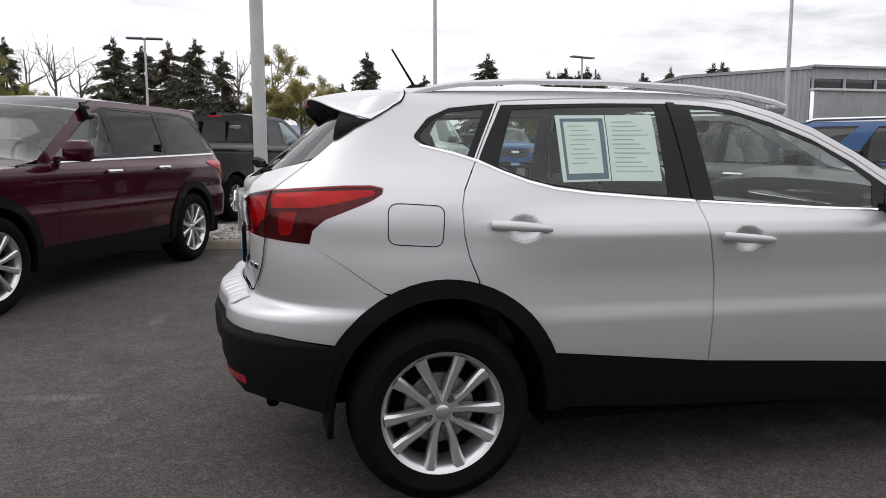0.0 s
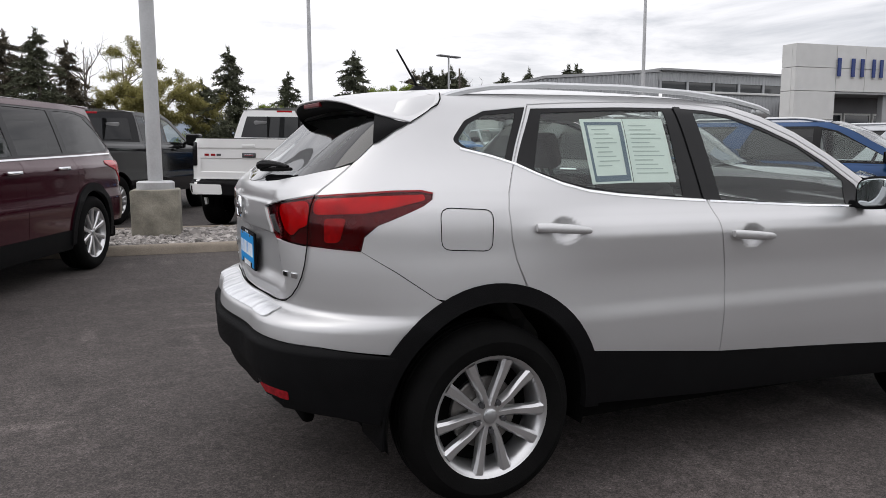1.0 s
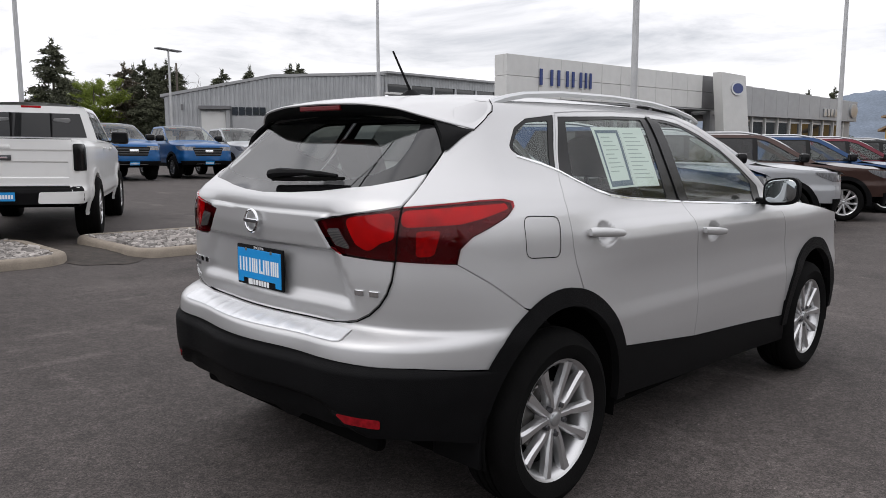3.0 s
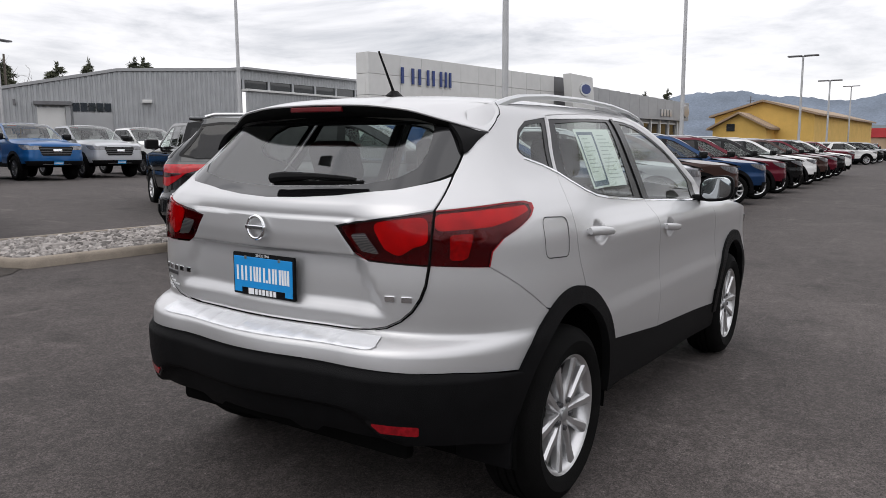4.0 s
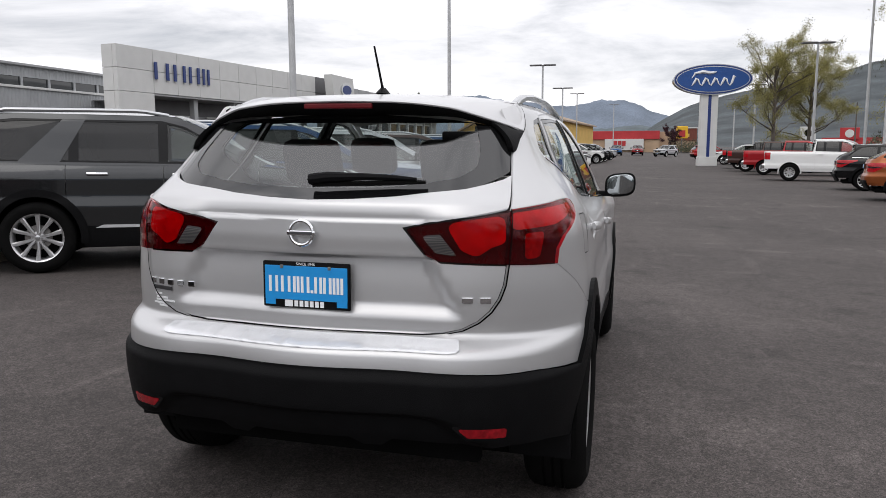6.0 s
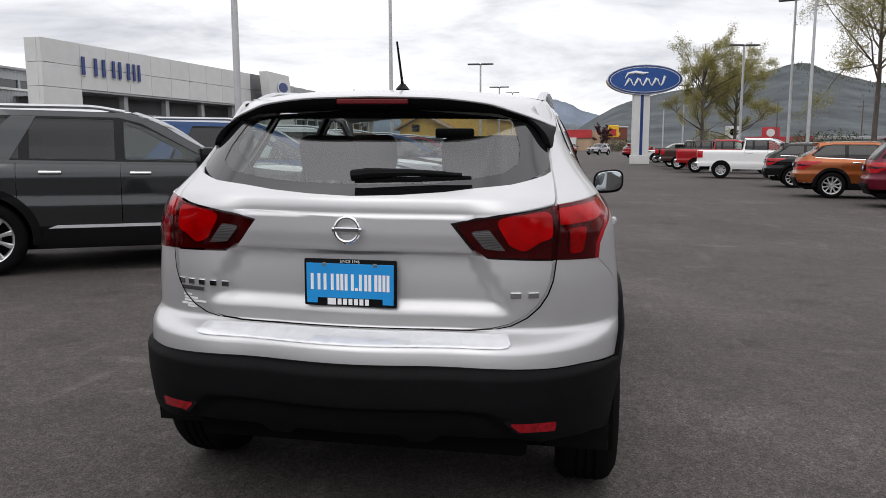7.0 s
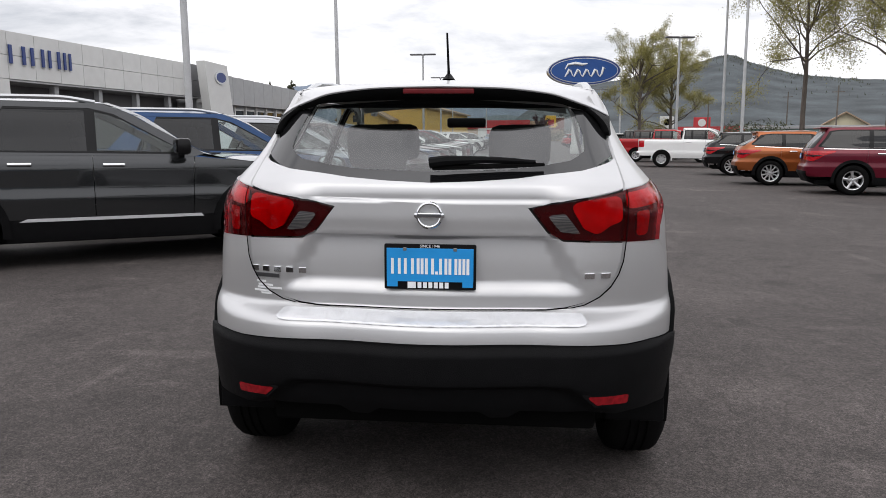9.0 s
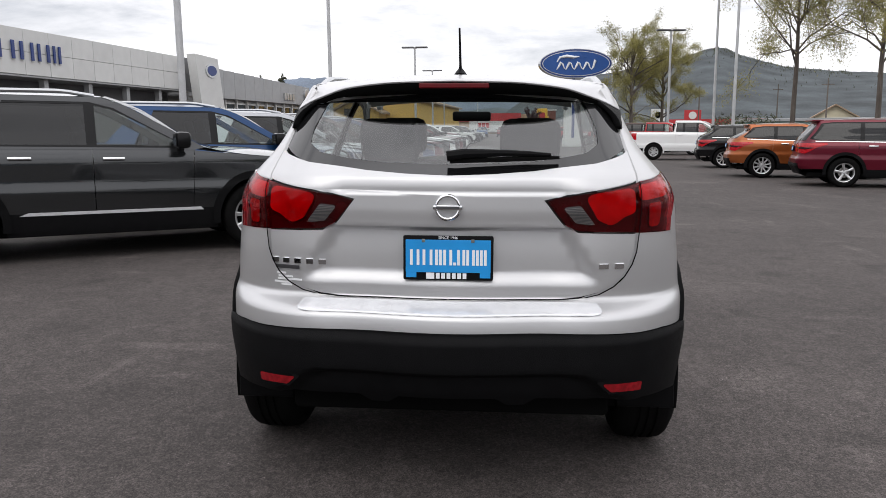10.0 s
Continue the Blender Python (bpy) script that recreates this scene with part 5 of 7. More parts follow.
        pan("window_surround", [open_] + panes, M["black_gloss"], proud=-0.004, thick=0)
        for i, loop in enumerate(panes):
            pan("side_window", [shrink(loop, -0.004)], M["side_glass"] if i == 2 else M["privacy"], proud=-0.008, thick=0).visible_shadow = False
        if P.get("pillar"):
            pan("window_pillar", [[(C - 0.48, bl(C) + 0.015), (C - 0.06, bl(C) + 0.015), (C + 0.20, up - 0.004), (C - 0.03, up - 0.004)]], body, proud=0.001, thick=0.004)
        if P.get("chrome"):
            q = np.linspace(db + 0.15 if not bed else P["cab"] + 0.15, ab - 0.03, 9)
            pan("belt_moulding", [[(x, bl(x) + 0.018) for x in q] + [(x, bl(x) + 0.004) for x in q[::-1]]], M["chrome"], "bright waist moulding", proud=0.004, thick=0.005)
        if P.get("door_strip"):
            # pale film colour stands in for sky reflected in the polished strip
            pan("door_strip", [[(ra + 0.12, low - 0.016), (wb - ra - 0.15, low - 0.016), (wb - ra - 0.18, low + 0.016), (ra + 0.2, low + 0.016)]], M["film"], "bright lower door strip", proud=0.008, thick=0.008)
        # handles, mirror, rail
        for x in ((C + 0.22 if C > 0.35 else 0.62), B + 0.2):
            m = on_skin(skin, x, bl(x) - 0.10, 0.006, left)
            bm = block((-0.11, 0.0, -0.018), (0.11, 0.035, 0.018), 0.012, m)
            bmesh.ops.recalc_face_normals(bm, faces=bm.faces[:])
            part("door_handle", bm, M["chrome"] if P.get("chrome") or P.get("door_strip") else body, car, smooth_it=True)
        sg = 1 if left else -1
        my = P["hw"] + 0.11
        ms = P.get("mirror", 1.0)
        bm = block((ab - 0.21 * ms, -0.115 * ms, -0.09 * ms), (ab - 0.05, 0.115 * ms, 0.09 * ms), 0.045, pose(0, sg * my, bl(ab) + 0.11))
        box(bm, (ab - 0.16, sg * (P["hw"] - 0.02) - 0.08, bl(ab) + 0.02), (ab - 0.08, sg * (P["hw"] - 0.02) + 0.08, bl(ab) + 0.06), 0.015)
        part("door_mirror", bm, M["black_gloss"] if P.get("dark_mirror", True) else body, car, smooth_it=True)
        bm = block((ab - 0.213 * ms, -0.095 * ms, -0.07 * ms), (ab - 0.205 * ms, 0.095 * ms, 0.07 * ms), 0.02, pose(0, sg * my, bl(ab) + 0.11))
        part("mirror_glass", bm, M["black_gloss"], car)
        if P.get("rails"):
            bm = bmesh.new()
            yr = float(skin.side(np.array(1.0), np.array(roof - 0.02))) - 0.06
            tube(bm, [(dt + 0.1, sg * yr, roof - 0.01), (dt + 0.22, sg * yr, roof + 0.022), (1.0, sg * (yr + 0.01), roof + 0.036), (at_ - 0.3, sg * yr, roof + 0.028), (at_ - 0.05, sg * yr, roof - 0.01)], 0.022, 8)
            part("roof_rail", bm, M["satin"] if P["rails"] == "bright" else M["black_plastic"], car, smooth_it=True)
        # lamps
        tz = P.get("tail_z", (belt - 0.20, belt - 0.02))
        if bed:
            pan("tail_lamp", [fillet([(skin.xr - 0.375, tz[0]), (skin.xr - 0.19, tz[0]), (skin.xr - 0.19, tz[1]), (skin.xr - 0.375, tz[1])], 0.02)], P.get("lamp", M["red_lens"]), "red tail lamp", proud=0.008, thick=0.02)
        else:
            pan("tail_lamp", [fillet([(st + 0.30, tz[0] - 0.03), (back_s + 0.10, tz[0] - 0.09), (back_s + 0.20, tz[0] - 0.02), (back_s + 0.30, tz[0] + 0.07), (back_s + 0.54, tz[1] - 0.03), (back_s + 0.52, tz[1]), (st + 0.30, tz[1] - 0.01)], 0.02)], M["red_lens"], "red tail lamp", proud=0.008, thick=0.02)
            pan("tail_lamp_band", [fillet([(st + 0.30, tz[0] + 0.055), (back_s + 0.1, tz[0] + 0.02), (back_s + 0.3, tz[0] + 0.07), (st + 0.30, tz[0] + 0.09)], 0.01)], M["dark_lens"], proud=0.011, thick=0.01)
        hz = hood - 0.10
        pan("headlamp", [fillet([(skin.xf - 0.02, hz + 0.02), (sn - 0.42, hz - 0.02), (sn - 0.42, hz - 0.14), (skin.xf + 0.25, hz - 0.14), (skin.xf + 0.08, hz - 0.06)], 0.02)], M["clear_lens"], "clear headlamp", proud=0.008, thick=0.02)
    # across the tail
    mir = lambda half: half + [(2 * st - s, z) for s, z in half[::-1]]
    mirn = lambda half: half + [(2 * sn - s, z) for s, z in half[::-1]]
    if bed:
        sheet("tailgate", skin, [mir([(skin.xr - 0.383, 0.80), (skin.xr - 0.383, bed)])], body, car, gap=0.004, thick=0.06, step=(0.06, 0.012),
              dent=lambda s, z: 0.012 * smooth(bed - 0.16, bed - 0.145, z) - 0.012 * smooth(bed - 0.30, bed - 0.31, z) + 0.014 * smooth(0.92, 0.905, z))
        sheet("rear_bumper", skin, [mir([(back_s + 0.10, 0.56), (back_s + 0.10, 0.79)])], P.get("bumper", M["chrome"]), car, proud=0.01, thick=0.08, step=(0.09, 0.05))
        if P.get("bumper"):
            sheet("tailgate_cap", skin, [mir([(skin.xr - 0.383, bed - 0.028), (skin.xr - 0.383, bed + 0.006)])], M["black_plastic"], car, "black tailgate top cap", proud=0.008, thick=0.04, step=(0.09, 0.05))
            for lf in (False, True):
                sheet("bumper_end", skin, [fillet([(back_s + 0.12, 0.57), (back_s - 0.28, 0.57), (back_s - 0.26, 0.72), (back_s + 0.12, 0.73)], 0.03)], body, car, proud=0.022, thick=0.03, left=lf, step=(0.09, 0.05))
            for k in range(3):
                m = on_skin(skin, st - 0.62 + 0.07 * k, (0.8 + bed) / 2 + 0.06, 0.0)
                part("badge_bar", block((-0.034, 0, -0.017), (0.034, 0.008, 0.017), 0.004, m), PAINTS["red"] if k < 2 else M["dark_alloy"], car)
        m = on_skin(skin, st, (0.8 + bed) / 2 + 0.06, 0.0)
        part("emblem", block((-0.105, 0, -0.036), (0.105, 0.012, 0.036), 0.034, m), M["dark_alloy"], car, "small dark oval emblem", smooth_it=True)
        part("emblem_bar", block((-0.065, 0.010, -0.010), (0.065, 0.016, 0.010), 0.004, m), M["chrome"], car)
        part("gate_handle", block((-0.1, 0, 0.12), (0.1, 0.02, 0.165), 0.015, m), M["black_plastic"] if body is not PAINTS["white"] else body, car, smooth_it=True)
        cb = P["cab"]
        yb = float(skin.side(np.array(0.5), np.array(bed)))
        bm = bmesh.new()
        box(bm, (-P["rear"] + 0.16, -yb + 0.1, 0.86), (cb - 0.02, yb - 0.1, 0.9), 0)
        for sg in (-1, 1):
            box(bm, (-P["rear"] + 0.30, sg * (yb - 0.09) - 0.05, 0.86), (cb - 0.02, sg * (yb - 0.09) + 0.05, bed - 0.004), 0.01)
        part("bed_liner", bm, M["black_plastic"], car)
        # cab back wall with its window
        for nm, mat, inset_, off in (("cab_back", body, 0.0, 0.0), ("rear_window", M["privacy"], 1.0, 0.012)):
            zs = np.linspace(belt - 0.12 if not inset_ else belt + 0.07, roof - 0.02 if not inset_ else roof - 0.13, 6)[:, None]
            vv = np.linspace(-1, 1, 9)[None]
            yy = skin.side(np.full_like(zs, cb), zs) * vv * (1 if not inset_ else 0.86)
            xx = cb + 0.10 * (zs - belt) / (roof - belt) - 0.03 * (1 - vv ** 2) - off
            me = grid_mesh(nm, np.stack([xx + 0 * yy, yy, zs + 0 * yy], -1), flip=True)
            me.materials.append(mat)
            hang(nm, me, car)
        for yy in (-0.28, 0.28):
            part("window_bar", block((cb - 0.035, yy - 0.012, belt + 0.07), (cb + 0.09, yy + 0.012, roof - 0.13), 0.004), M["black_gloss"], car)
        part("brake_lamp", block((cb + 0.06, -0.14, roof - 0.055), (cb + 0.085, 0.14, roof - 0.02), 0.006), M["red_lens"], car, "high red brake lamp")
        plate_z = 0.66
    else:
        sheet("tailgate", skin, [mir([(back_s + 0.03, low + 0.14), (back_s + 0.03, bl(-0.5) - 0.002)])], body, car, gap=0.004, step=(0.09, 0.05))
        sheet("rear_bumper", skin, [mir([(back_s, sill + 0.06), (back_s, low + 0.14)])], clad, car, proud=0.012, thick=0.06, step=(0.09, 0.05))
        gl = [(back_s + 0.06, bl(-0.5) + 0.03), (back_s + 0.16, roof - 0.13)]
        sheet("tail_frame", skin, [mir([(back_s + 0.03, bl(-0.5)), (back_s + 0.22, roof - 0.05)])], body, car, proud=-0.006, thick=0.0, step=(0.09, 0.05))
        sheet("rear_window", skin, [fillet(mir(gl), 0.04)], M["privacy"], car, proud=0.004, thick=0, step=(0.09, 0.05)).visible_shadow = False
        part("spoiler", block((-P["rear"] + 0.10 + P.get("slope", 0.45) * 0.75, -P["hw"] * 0.68, roof - 0.055), (dt + 0.1, P["hw"] * 0.68, roof - 0.01), 0.02), body, car, smooth_it=True)
        plate_z = 0.98
    # across the nose
    sheet("grille", skin, [fillet(mirn([(sn - 0.5, hood - 0.14), (sn - 0.42, hood - 0.42)]), 0.04)], M["black_gloss"], car, "dark grille", proud=0.012, thick=0.03, step=(0.09, 0.05))
    m = on_skin(skin, sn, hood - 0.27, 0.02)
    part("emblem", block((-0.13, 0, -0.05), (0.13, 0.012, 0.05), 0.02, m), M["chrome"], car, "small oval emblem", smooth_it=True)
    for k in range(3):
        z0 = hood - 0.20 - 0.075 * k
        sheet("grille_bar", skin, [[(sn - 0.46, z0), (sn + 0.46, z0), (sn + 0.46, z0 - 0.02), (sn - 0.46, z0 - 0.02)]], M["dark_alloy"], car, proud=0.02, thick=0.015, step=(0.12, 0.05))
    sheet("front_panel", skin, [mirn([(skin.xf + 0.3, hood - 0.07), (skin.xf + 0.3, low + 0.08)])], body, car, gap=0.003, step=(0.09, 0.05))
    sheet("front_bumper", skin, [mirn([(skin.xf + 0.26, low + 0.08), (skin.xf + 0.3, sill + 0.05)])], clad, car, proud=0.012, thick=0.05, step=(0.09, 0.05))
    sheet("skid_plate", skin, [fillet(mirn([(sn - 0.45, low - 0.02), (sn - 0.35, sill + 0.09)]), 0.03)], M["satin"], car, proud=0.02, thick=0.03, step=(0.12, 0.05))
    # top
    x_end = skin.xf + 0.3
    e_pts = [(back_s, roof - 0.05), ((P["cab"] if bed else dt), roof - 0.03), ((P["cab"] + 0.3 if bed else dt + 0.4), roof - 0.015), (at_, roof - 0.02), (at_ + 0.25, roof - 0.11), (ab + 0.14, bl(ab) + 0.03), (wb, hood - 0.03), (x_end, hood - 0.07)]
    m_pts = [(back_s, roof - 0.02), ((P["cab"] if bed else dt), roof), (1.0, roof + 0.035), (at_ - 0.1, roof + 0.03), (at_ + 0.25, roof - 0.07), (ab + 0.16, bl(ab) + 0.07), (ab + 0.34, hood + 0.065), (wb, hood + 0.055), (x_end, hood - 0.02)]
    if e_pts[1][0] <= e_pts[0][0]:
        e_pts, m_pts = e_pts[1:], m_pts[1:]
    e, mm = curve(*e_pts), curve(*[q for i, q in enumerate(m_pts) if i == 0 or q[0] > m_pts[i - 1][0]])
    x0 = P["cab"] + 0.08 if bed else dt - 0.12
    loft_top("roof", skin, e, mm, x0, at_ + 0.02, body, car, nx=14, ny=13)
    loft_top("windscreen", skin, e, mm, at_ + 0.02, ab + 0.2, M["windscreen"], car, nx=10, ny=13, bulge=0.1).visible_shadow = False
    loft_top("bonnet", skin, e, mm, ab + 0.18, x_end, body, car, nx=14, ny=13, drop=0.0)
    me = grid_mesh("bonnet_lip", np.stack([np.array([[x_end], [x_end + 0.16], [x_end + 0.22]]) + 0 * np.zeros((3, 9)), np.linspace(-0.86, 0.86, 9)[None] * P["hw"] * np.array([[1], [0.97], [0.95]]), np.array([[hood - 0.03], [hood - 0.075], [hood - 0.12]]) + 0.03 * (1 - np.linspace(-1, 1, 9)[None] ** 2)], -1))
    me.materials.append(body)
    hang("bonnet_lip", me, car)
    # cabin and under side
    bm = block((-P["rear"] + 0.3, -P["hw"] + 0.15, sill - 0.02), (wb + P["front"] - 0.35, P["hw"] - 0.15, sill + 0.10), 0.02)
    part("underbody", bm, M["shadow_black"], car)
    cab0 = P["cab"] + 0.12 if bed else -P["rear"] + 0.35
    # pale block, its tone standing in for sky reflected in the far windows
    bm = block((cab0, -P["hw"] + 0.1, belt - 0.27), (ab + 0.1, P["hw"] - 0.1, belt - 0.08), 0.02)
    part("cabin_block", bm, M["headliner"], car)
    for x in ((B + 0.05, -0.42), (B + 0.05, 0.42), (C + 0.15, -0.42), (C + 0.15, 0.42)):
        mx = pose(x[0], x[1], belt - 0.4, 0, -14, 0)
        bm = block((-0.07, -0.25, 0.0), (0.07, 0.25, 0.62), 0.05, mx)
        box(bm, (-0.05, -0.14, 0.6), (0.06, 0.14, 0.80), 0.04, mx)
        part("seat", bm, M["trim_grey"], car, smooth_it=True)
    bm = bmesh.new()
    tube(bm, [(ab - 0.42 + 0.06 * math.sin(q), 0.42 + 0.18 * math.cos(q), belt + 0.0 + 0.17 * math.sin(q)) for q in np.linspace(0, 2 * math.pi, 17)], 0.016, 6, caps=False)
    part("steering_wheel", bm, M["black_plastic"], car, smooth_it=True)
    # dealer plates
    for m in ([on_skin(skin, st, plate_z, 0.016)] + ([on_skin(skin, sn, low + 0.02, 0.03)] if P.get("front_plate", True) else [])):
        pl = part("number_plate", block((-0.155, 0, -0.078), (0.155, 0.010, 0.078), 0.004, m), M["black_plastic"], car, "blue dealer plate")
        part("plate_sheet", block((-0.146, 0.008, -0.05), (0.146, 0.013, 0.064), 0, m), M["plate_blue"], pl)
        for k in range(8):
            part("plate_print", block((-0.13 + 0.033 * k, 0.0125, -0.022), (-0.106 + 0.033 * k, 0.0145, 0.03), 0, m), M["white_print"], pl)
    add_wheels(car, WHEELS[style], R, wb, P["hw"] - P.get("inset", 0.13))
    return car


WHEELS = dict(suv=wheel_meshes(0.385, 0.25, 0.262, 5, 17, 0.05), truck=wheel_meshes(0.405, 0.27, 0.235, 6, 12, 0.055), dark=wheel_meshes(0.385, 0.26, 0.232, 6, 13, 0.05, dark=True), lifted=wheel_meshes(0.445, 0.31, 0.262, 6, 12, 0.06), five=wheel_meshes(0.385, 0.25, 0.245, 5, 0, 0.075, twin=False))
SUV = dict(wb=3.02, rear=1.06, front=0.96, hw=0.99, sill=0.27, belt=1.16, roof=1.74, hood=1.12, R=0.385, a_base=2.32, a_top=1.42, d_top=-0.52, d_base=-0.72, b=1.30, c=0.30, clad_z=0.50, rails="bright", door_strip=True, chrome=False, pillar=True, group="parked sport utility vehicles")
FULL = dict(SUV, pillar=False, wb=3.02, rear=1.16, front=1.0, hw=0.985, belt=1.15, roof=1.75, hood=1.13, a_base=2.30, a_top=1.40, d_top=-0.62, d_base=-0.85, slope=0.34, rails=None, door_strip=False, chrome=True, clad_z=0.46, dark_mirror=False)
SWOOP = dict(SUV, pillar=False, wb=2.825, rear=1.02, front=0.98, hw=0.955, belt=1.12, roof=1.67, hood=1.06, a_base=2.16, a_top=1.22, d_top=-0.30, d_base=-0.62, b=1.18, c=0.28, slope=0.62, rise=0.10, rails=None, door_strip=False, chrome=True, clad_z=0.45, dark_mirror=False)
TRUCK = dict(wb=3.68, rear=1.22, front=0.93, hw=1.0, sill=0.45, belt=1.33, roof=1.90, hood=1.26, R=0.405, a_base=3.02, a_top=2.22, d_top=0.9, d_base=0.9, b=2.02, c=1.02, cab=0.92, bed=1.36, clad_z=0.56, clad=False, tail_z=(0.98, 1.30), mirror=1.25, lean=0.20, chrome=False, flare=0.03, group="parked pickup trucks", inset=0.15)
LIFT = dict(TRUCK, R=0.445, sill=0.52, belt=1.40, roof=1.97, hood=1.32, bed=1.42, tail_z=(1.0, 1.36), bumper=M["black_plastic"], lamp=M["black_gloss"], flare=0.05, inset=0.12)
SMALL = dict(TRUCK, wb=3.22, rear=1.18, front=0.92, hw=0.93, sill=0.42, belt=1.26, roof=1.79, hood=1.18, R=0.385, a_base=2.62, a_top=1.82, b=1.66, c=0.92, cab=0.70, bed=1.28, tail_z=(0.92, 1.22), clad_z=0.52, clad=True, flare=0.05, mirror=1.15)


def at(x, y, heading, lift=0.0):
    """Pose of a vehicle by its rear axle's middle, standing on the lot's slope."""
    h = radians(heading)
    e = 0.8
    fwd = Vector((math.cos(h) * e, math.sin(h) * e, float(lie(x + math.cos(h) * e, y + math.sin(h) * e) - lie(x, y)))).normalized()
    lft = Vector((-math.sin(h) * e, math.cos(h) * e, float(lie(x - math.sin(h) * e, y + math.cos(h) * e) - lie(x, y)))).normalized()
    up = fwd.cross(lft).normalized()
    m = Matrix((fwd, up.cross(fwd), up)).transposed().to_4x4()
    m.translation = (x, y, float(lie(x, y)) + 0.004 + lift)
    return m


def by_wheel(x, y, heading, half, right=True):
    """The rear axle's middle, from where its right or left rear wheel stands."""
    h = radians(heading)
    k = 1 if right else -1
    return x - k * math.sin(h) * half, y + k * math.cos(h) * half, heading


MASTERS = {}


def park(kind, P, paint_name, m, label, category, style, name):
    """Parks a vehicle: the first of a kind is built, the others are copies that share its meshes, each with its own paint."""
    key = (kind, style)
    if key not in MASTERS:
        ob = build_vehicle(name, P, PAINTS[paint_name], label, category, style)
        ob.matrix_world = m
        MASTERS[key] = (ob, PAINTS[paint_name])
        return ob
    src, old = MASTERS[key]
    ob = copy_thing(src, m)
    ob.name = name
    tagged(ob, label, category)
    for o in ob.children_recursive:
        if o.type == "MESH" and o.data.materials and o.data.materials[0] == old and PAINTS[paint_name] != old:
            o.material_slots[0].link = "OBJECT"
            o.material_slots[0].material = PAINTS[paint_name]
    return ob


SU, PU = "sport_utility_vehicle", "pickup_truck"
maroon_car = park("full", dict(FULL, slope=0.50, d_top=-0.46, roof=1.73, rise=0.06), "maroon", at(*by_wheel(-1.47, 5.5, -113.2, 0.86, right=False)), "dark maroon family sport utility vehicle beside the gravel island", "suv", "suv", SU)
# a key box clipped over the glass of the maroon car's front door
m = maroon_car.matrix_world @ on_skin(body_skin(dict(FULL, slope=0.50, d_top=-0.46, roof=1.73, rise=0.06)), 1.60, 1.60, 0.02, True)
key_box = thing("key_box", "small black key lock box clipped on a car window", "lock box")
part("box_body", block((-0.045, -0.01, -0.09), (0.045, 0.035, 0.03), 0.008, m), M["black_plastic"], key_box, smooth_it=True)
part("box_clip", block((-0.03, -0.012, 0.03), (0.03, 0.012, 0.075), 0.004, m), M["black_gloss"], key_box)
part("box_keypad", block((-0.028, 0.035, -0.07), (0.028, 0.040, -0.01), 0.002, m), M["dark_alloy"], key_box)
park("truck", TRUCK, "black", at(*by_wheel(-1.15, 10.2, 62, 0.85)), "black pickup truck parked behind the gravel island", "pickup", "truck", PU)
park("lift", LIFT, "white", at(1.30, 9.5, 63), "white lifted pickup truck with its tailgate to the lane", "pickup", "lifted", PU)
park("suv", SUV, "graphite", at(*by_wheel(3.78, 5.24, -57, 0.86)), "dark graphite sport utility vehicle parked at an angle", "suv", "suv", SU)
for k, (c, x) in enumerate((("blue", 8.4), ("pearl", 11.4), ("brown", 14.3), ("blue", 17.3), ("dark_red", 20.2), ("black", 23.3), ("white", 26.6), ("brown", 29.9), ("dark_red", 33.2), ("black", 36.5), ("white", 39.8))):
    names = dict(blue="deep blue", pearl="pale silver", brown="brown", red="bright red", black="black", white="white", dark_red="dark red")
    park("suv", SUV, c, at(*by_wheel(x - 3.02 * math.cos(radians(57)), 2.2 + 0.5 * math.exp(-(x - 5.4) / 6) + 3.02 * math.sin(radians(57)), -57, 0.86)), f"{names[c]} sport utility vehicle in the angled display row", "suv", "suv", SU)
park("suv5", FULL, "dark_red", at(*by_wheel(16.9, -9.13, -104, 0.85)), "dark red sport utility vehicle backed towards the lane", "suv", "five", SU)
park("swoop", SWOOP, "copper", at(*by_wheel(20.9, -8.42, -101, 0.83)), "copper orange crossover backed towards the lane", "suv", "suv", SU)
park("swoop", SWOOP, "black", at(*by_wheel(26.9, -9.0, -101, 0.83)), "black crossover backed towards the lane", "suv", "suv", SU)
for c, x, y in (("white", 34.8, -7.9), ("red", 42.5, -7.95), ("brown", 48.0, -7.7), ("black", 54, -8.0)):
    park("truck", TRUCK, c, at(*by_wheel(x, y, -102, 0.85)), f"{c} pickup truck backed towards the lane", "pickup", "truck", PU)
for c, x, y in (("lake", 6.95, 21.3), ("lake", 9.65, 21.7), ("pearl", 12.2, 22.3), ("white", 15.0, 22.9), ("white", 18.0, 23.6), ("black", 3.9, 21.0)):
    h = radians(-97)
    park("small", SMALL, c, at(*by_wheel(x - 3.22 * math.cos(h), y - 3.22 * math.sin(h), -97, 0.8)), f"{dict(lake='bright blue', pearl='silver', white='white', black='black')[c]} mid-size pickup facing the lane", "pickup", "dark", PU)
park("truck", TRUCK, "black", at(8.0, 9.9, 66), "black pickup truck behind the display row", "pickup", "truck", PU)

# ---- islands, kerbs, gravel ----
concrete = material("kerb_concrete", (0.24, 0.205, 0.165), 0.9, scale=5, vary=0.18, fine=0.2, bump=0.5, bump_scale=60)
post_concrete = material("post_base_concrete", (0.235, 0.22, 0.18), 0.9, scale=4, vary=0.4, fine=0.18, bump=0.5, bump_scale=40)
gravel_bed = material("gravel_dust", (0.12, 0.11, 0.10), 0.95, scale=9, vary=0.3, fine=0.3, bump=0.8, bump_scale=50)
stone_mat = material("gravel_stone", (0.27, 0.25, 0.235), 0.9, scale=7, vary=0.28, fine=0.15)
t_ = stone_mat.node_tree
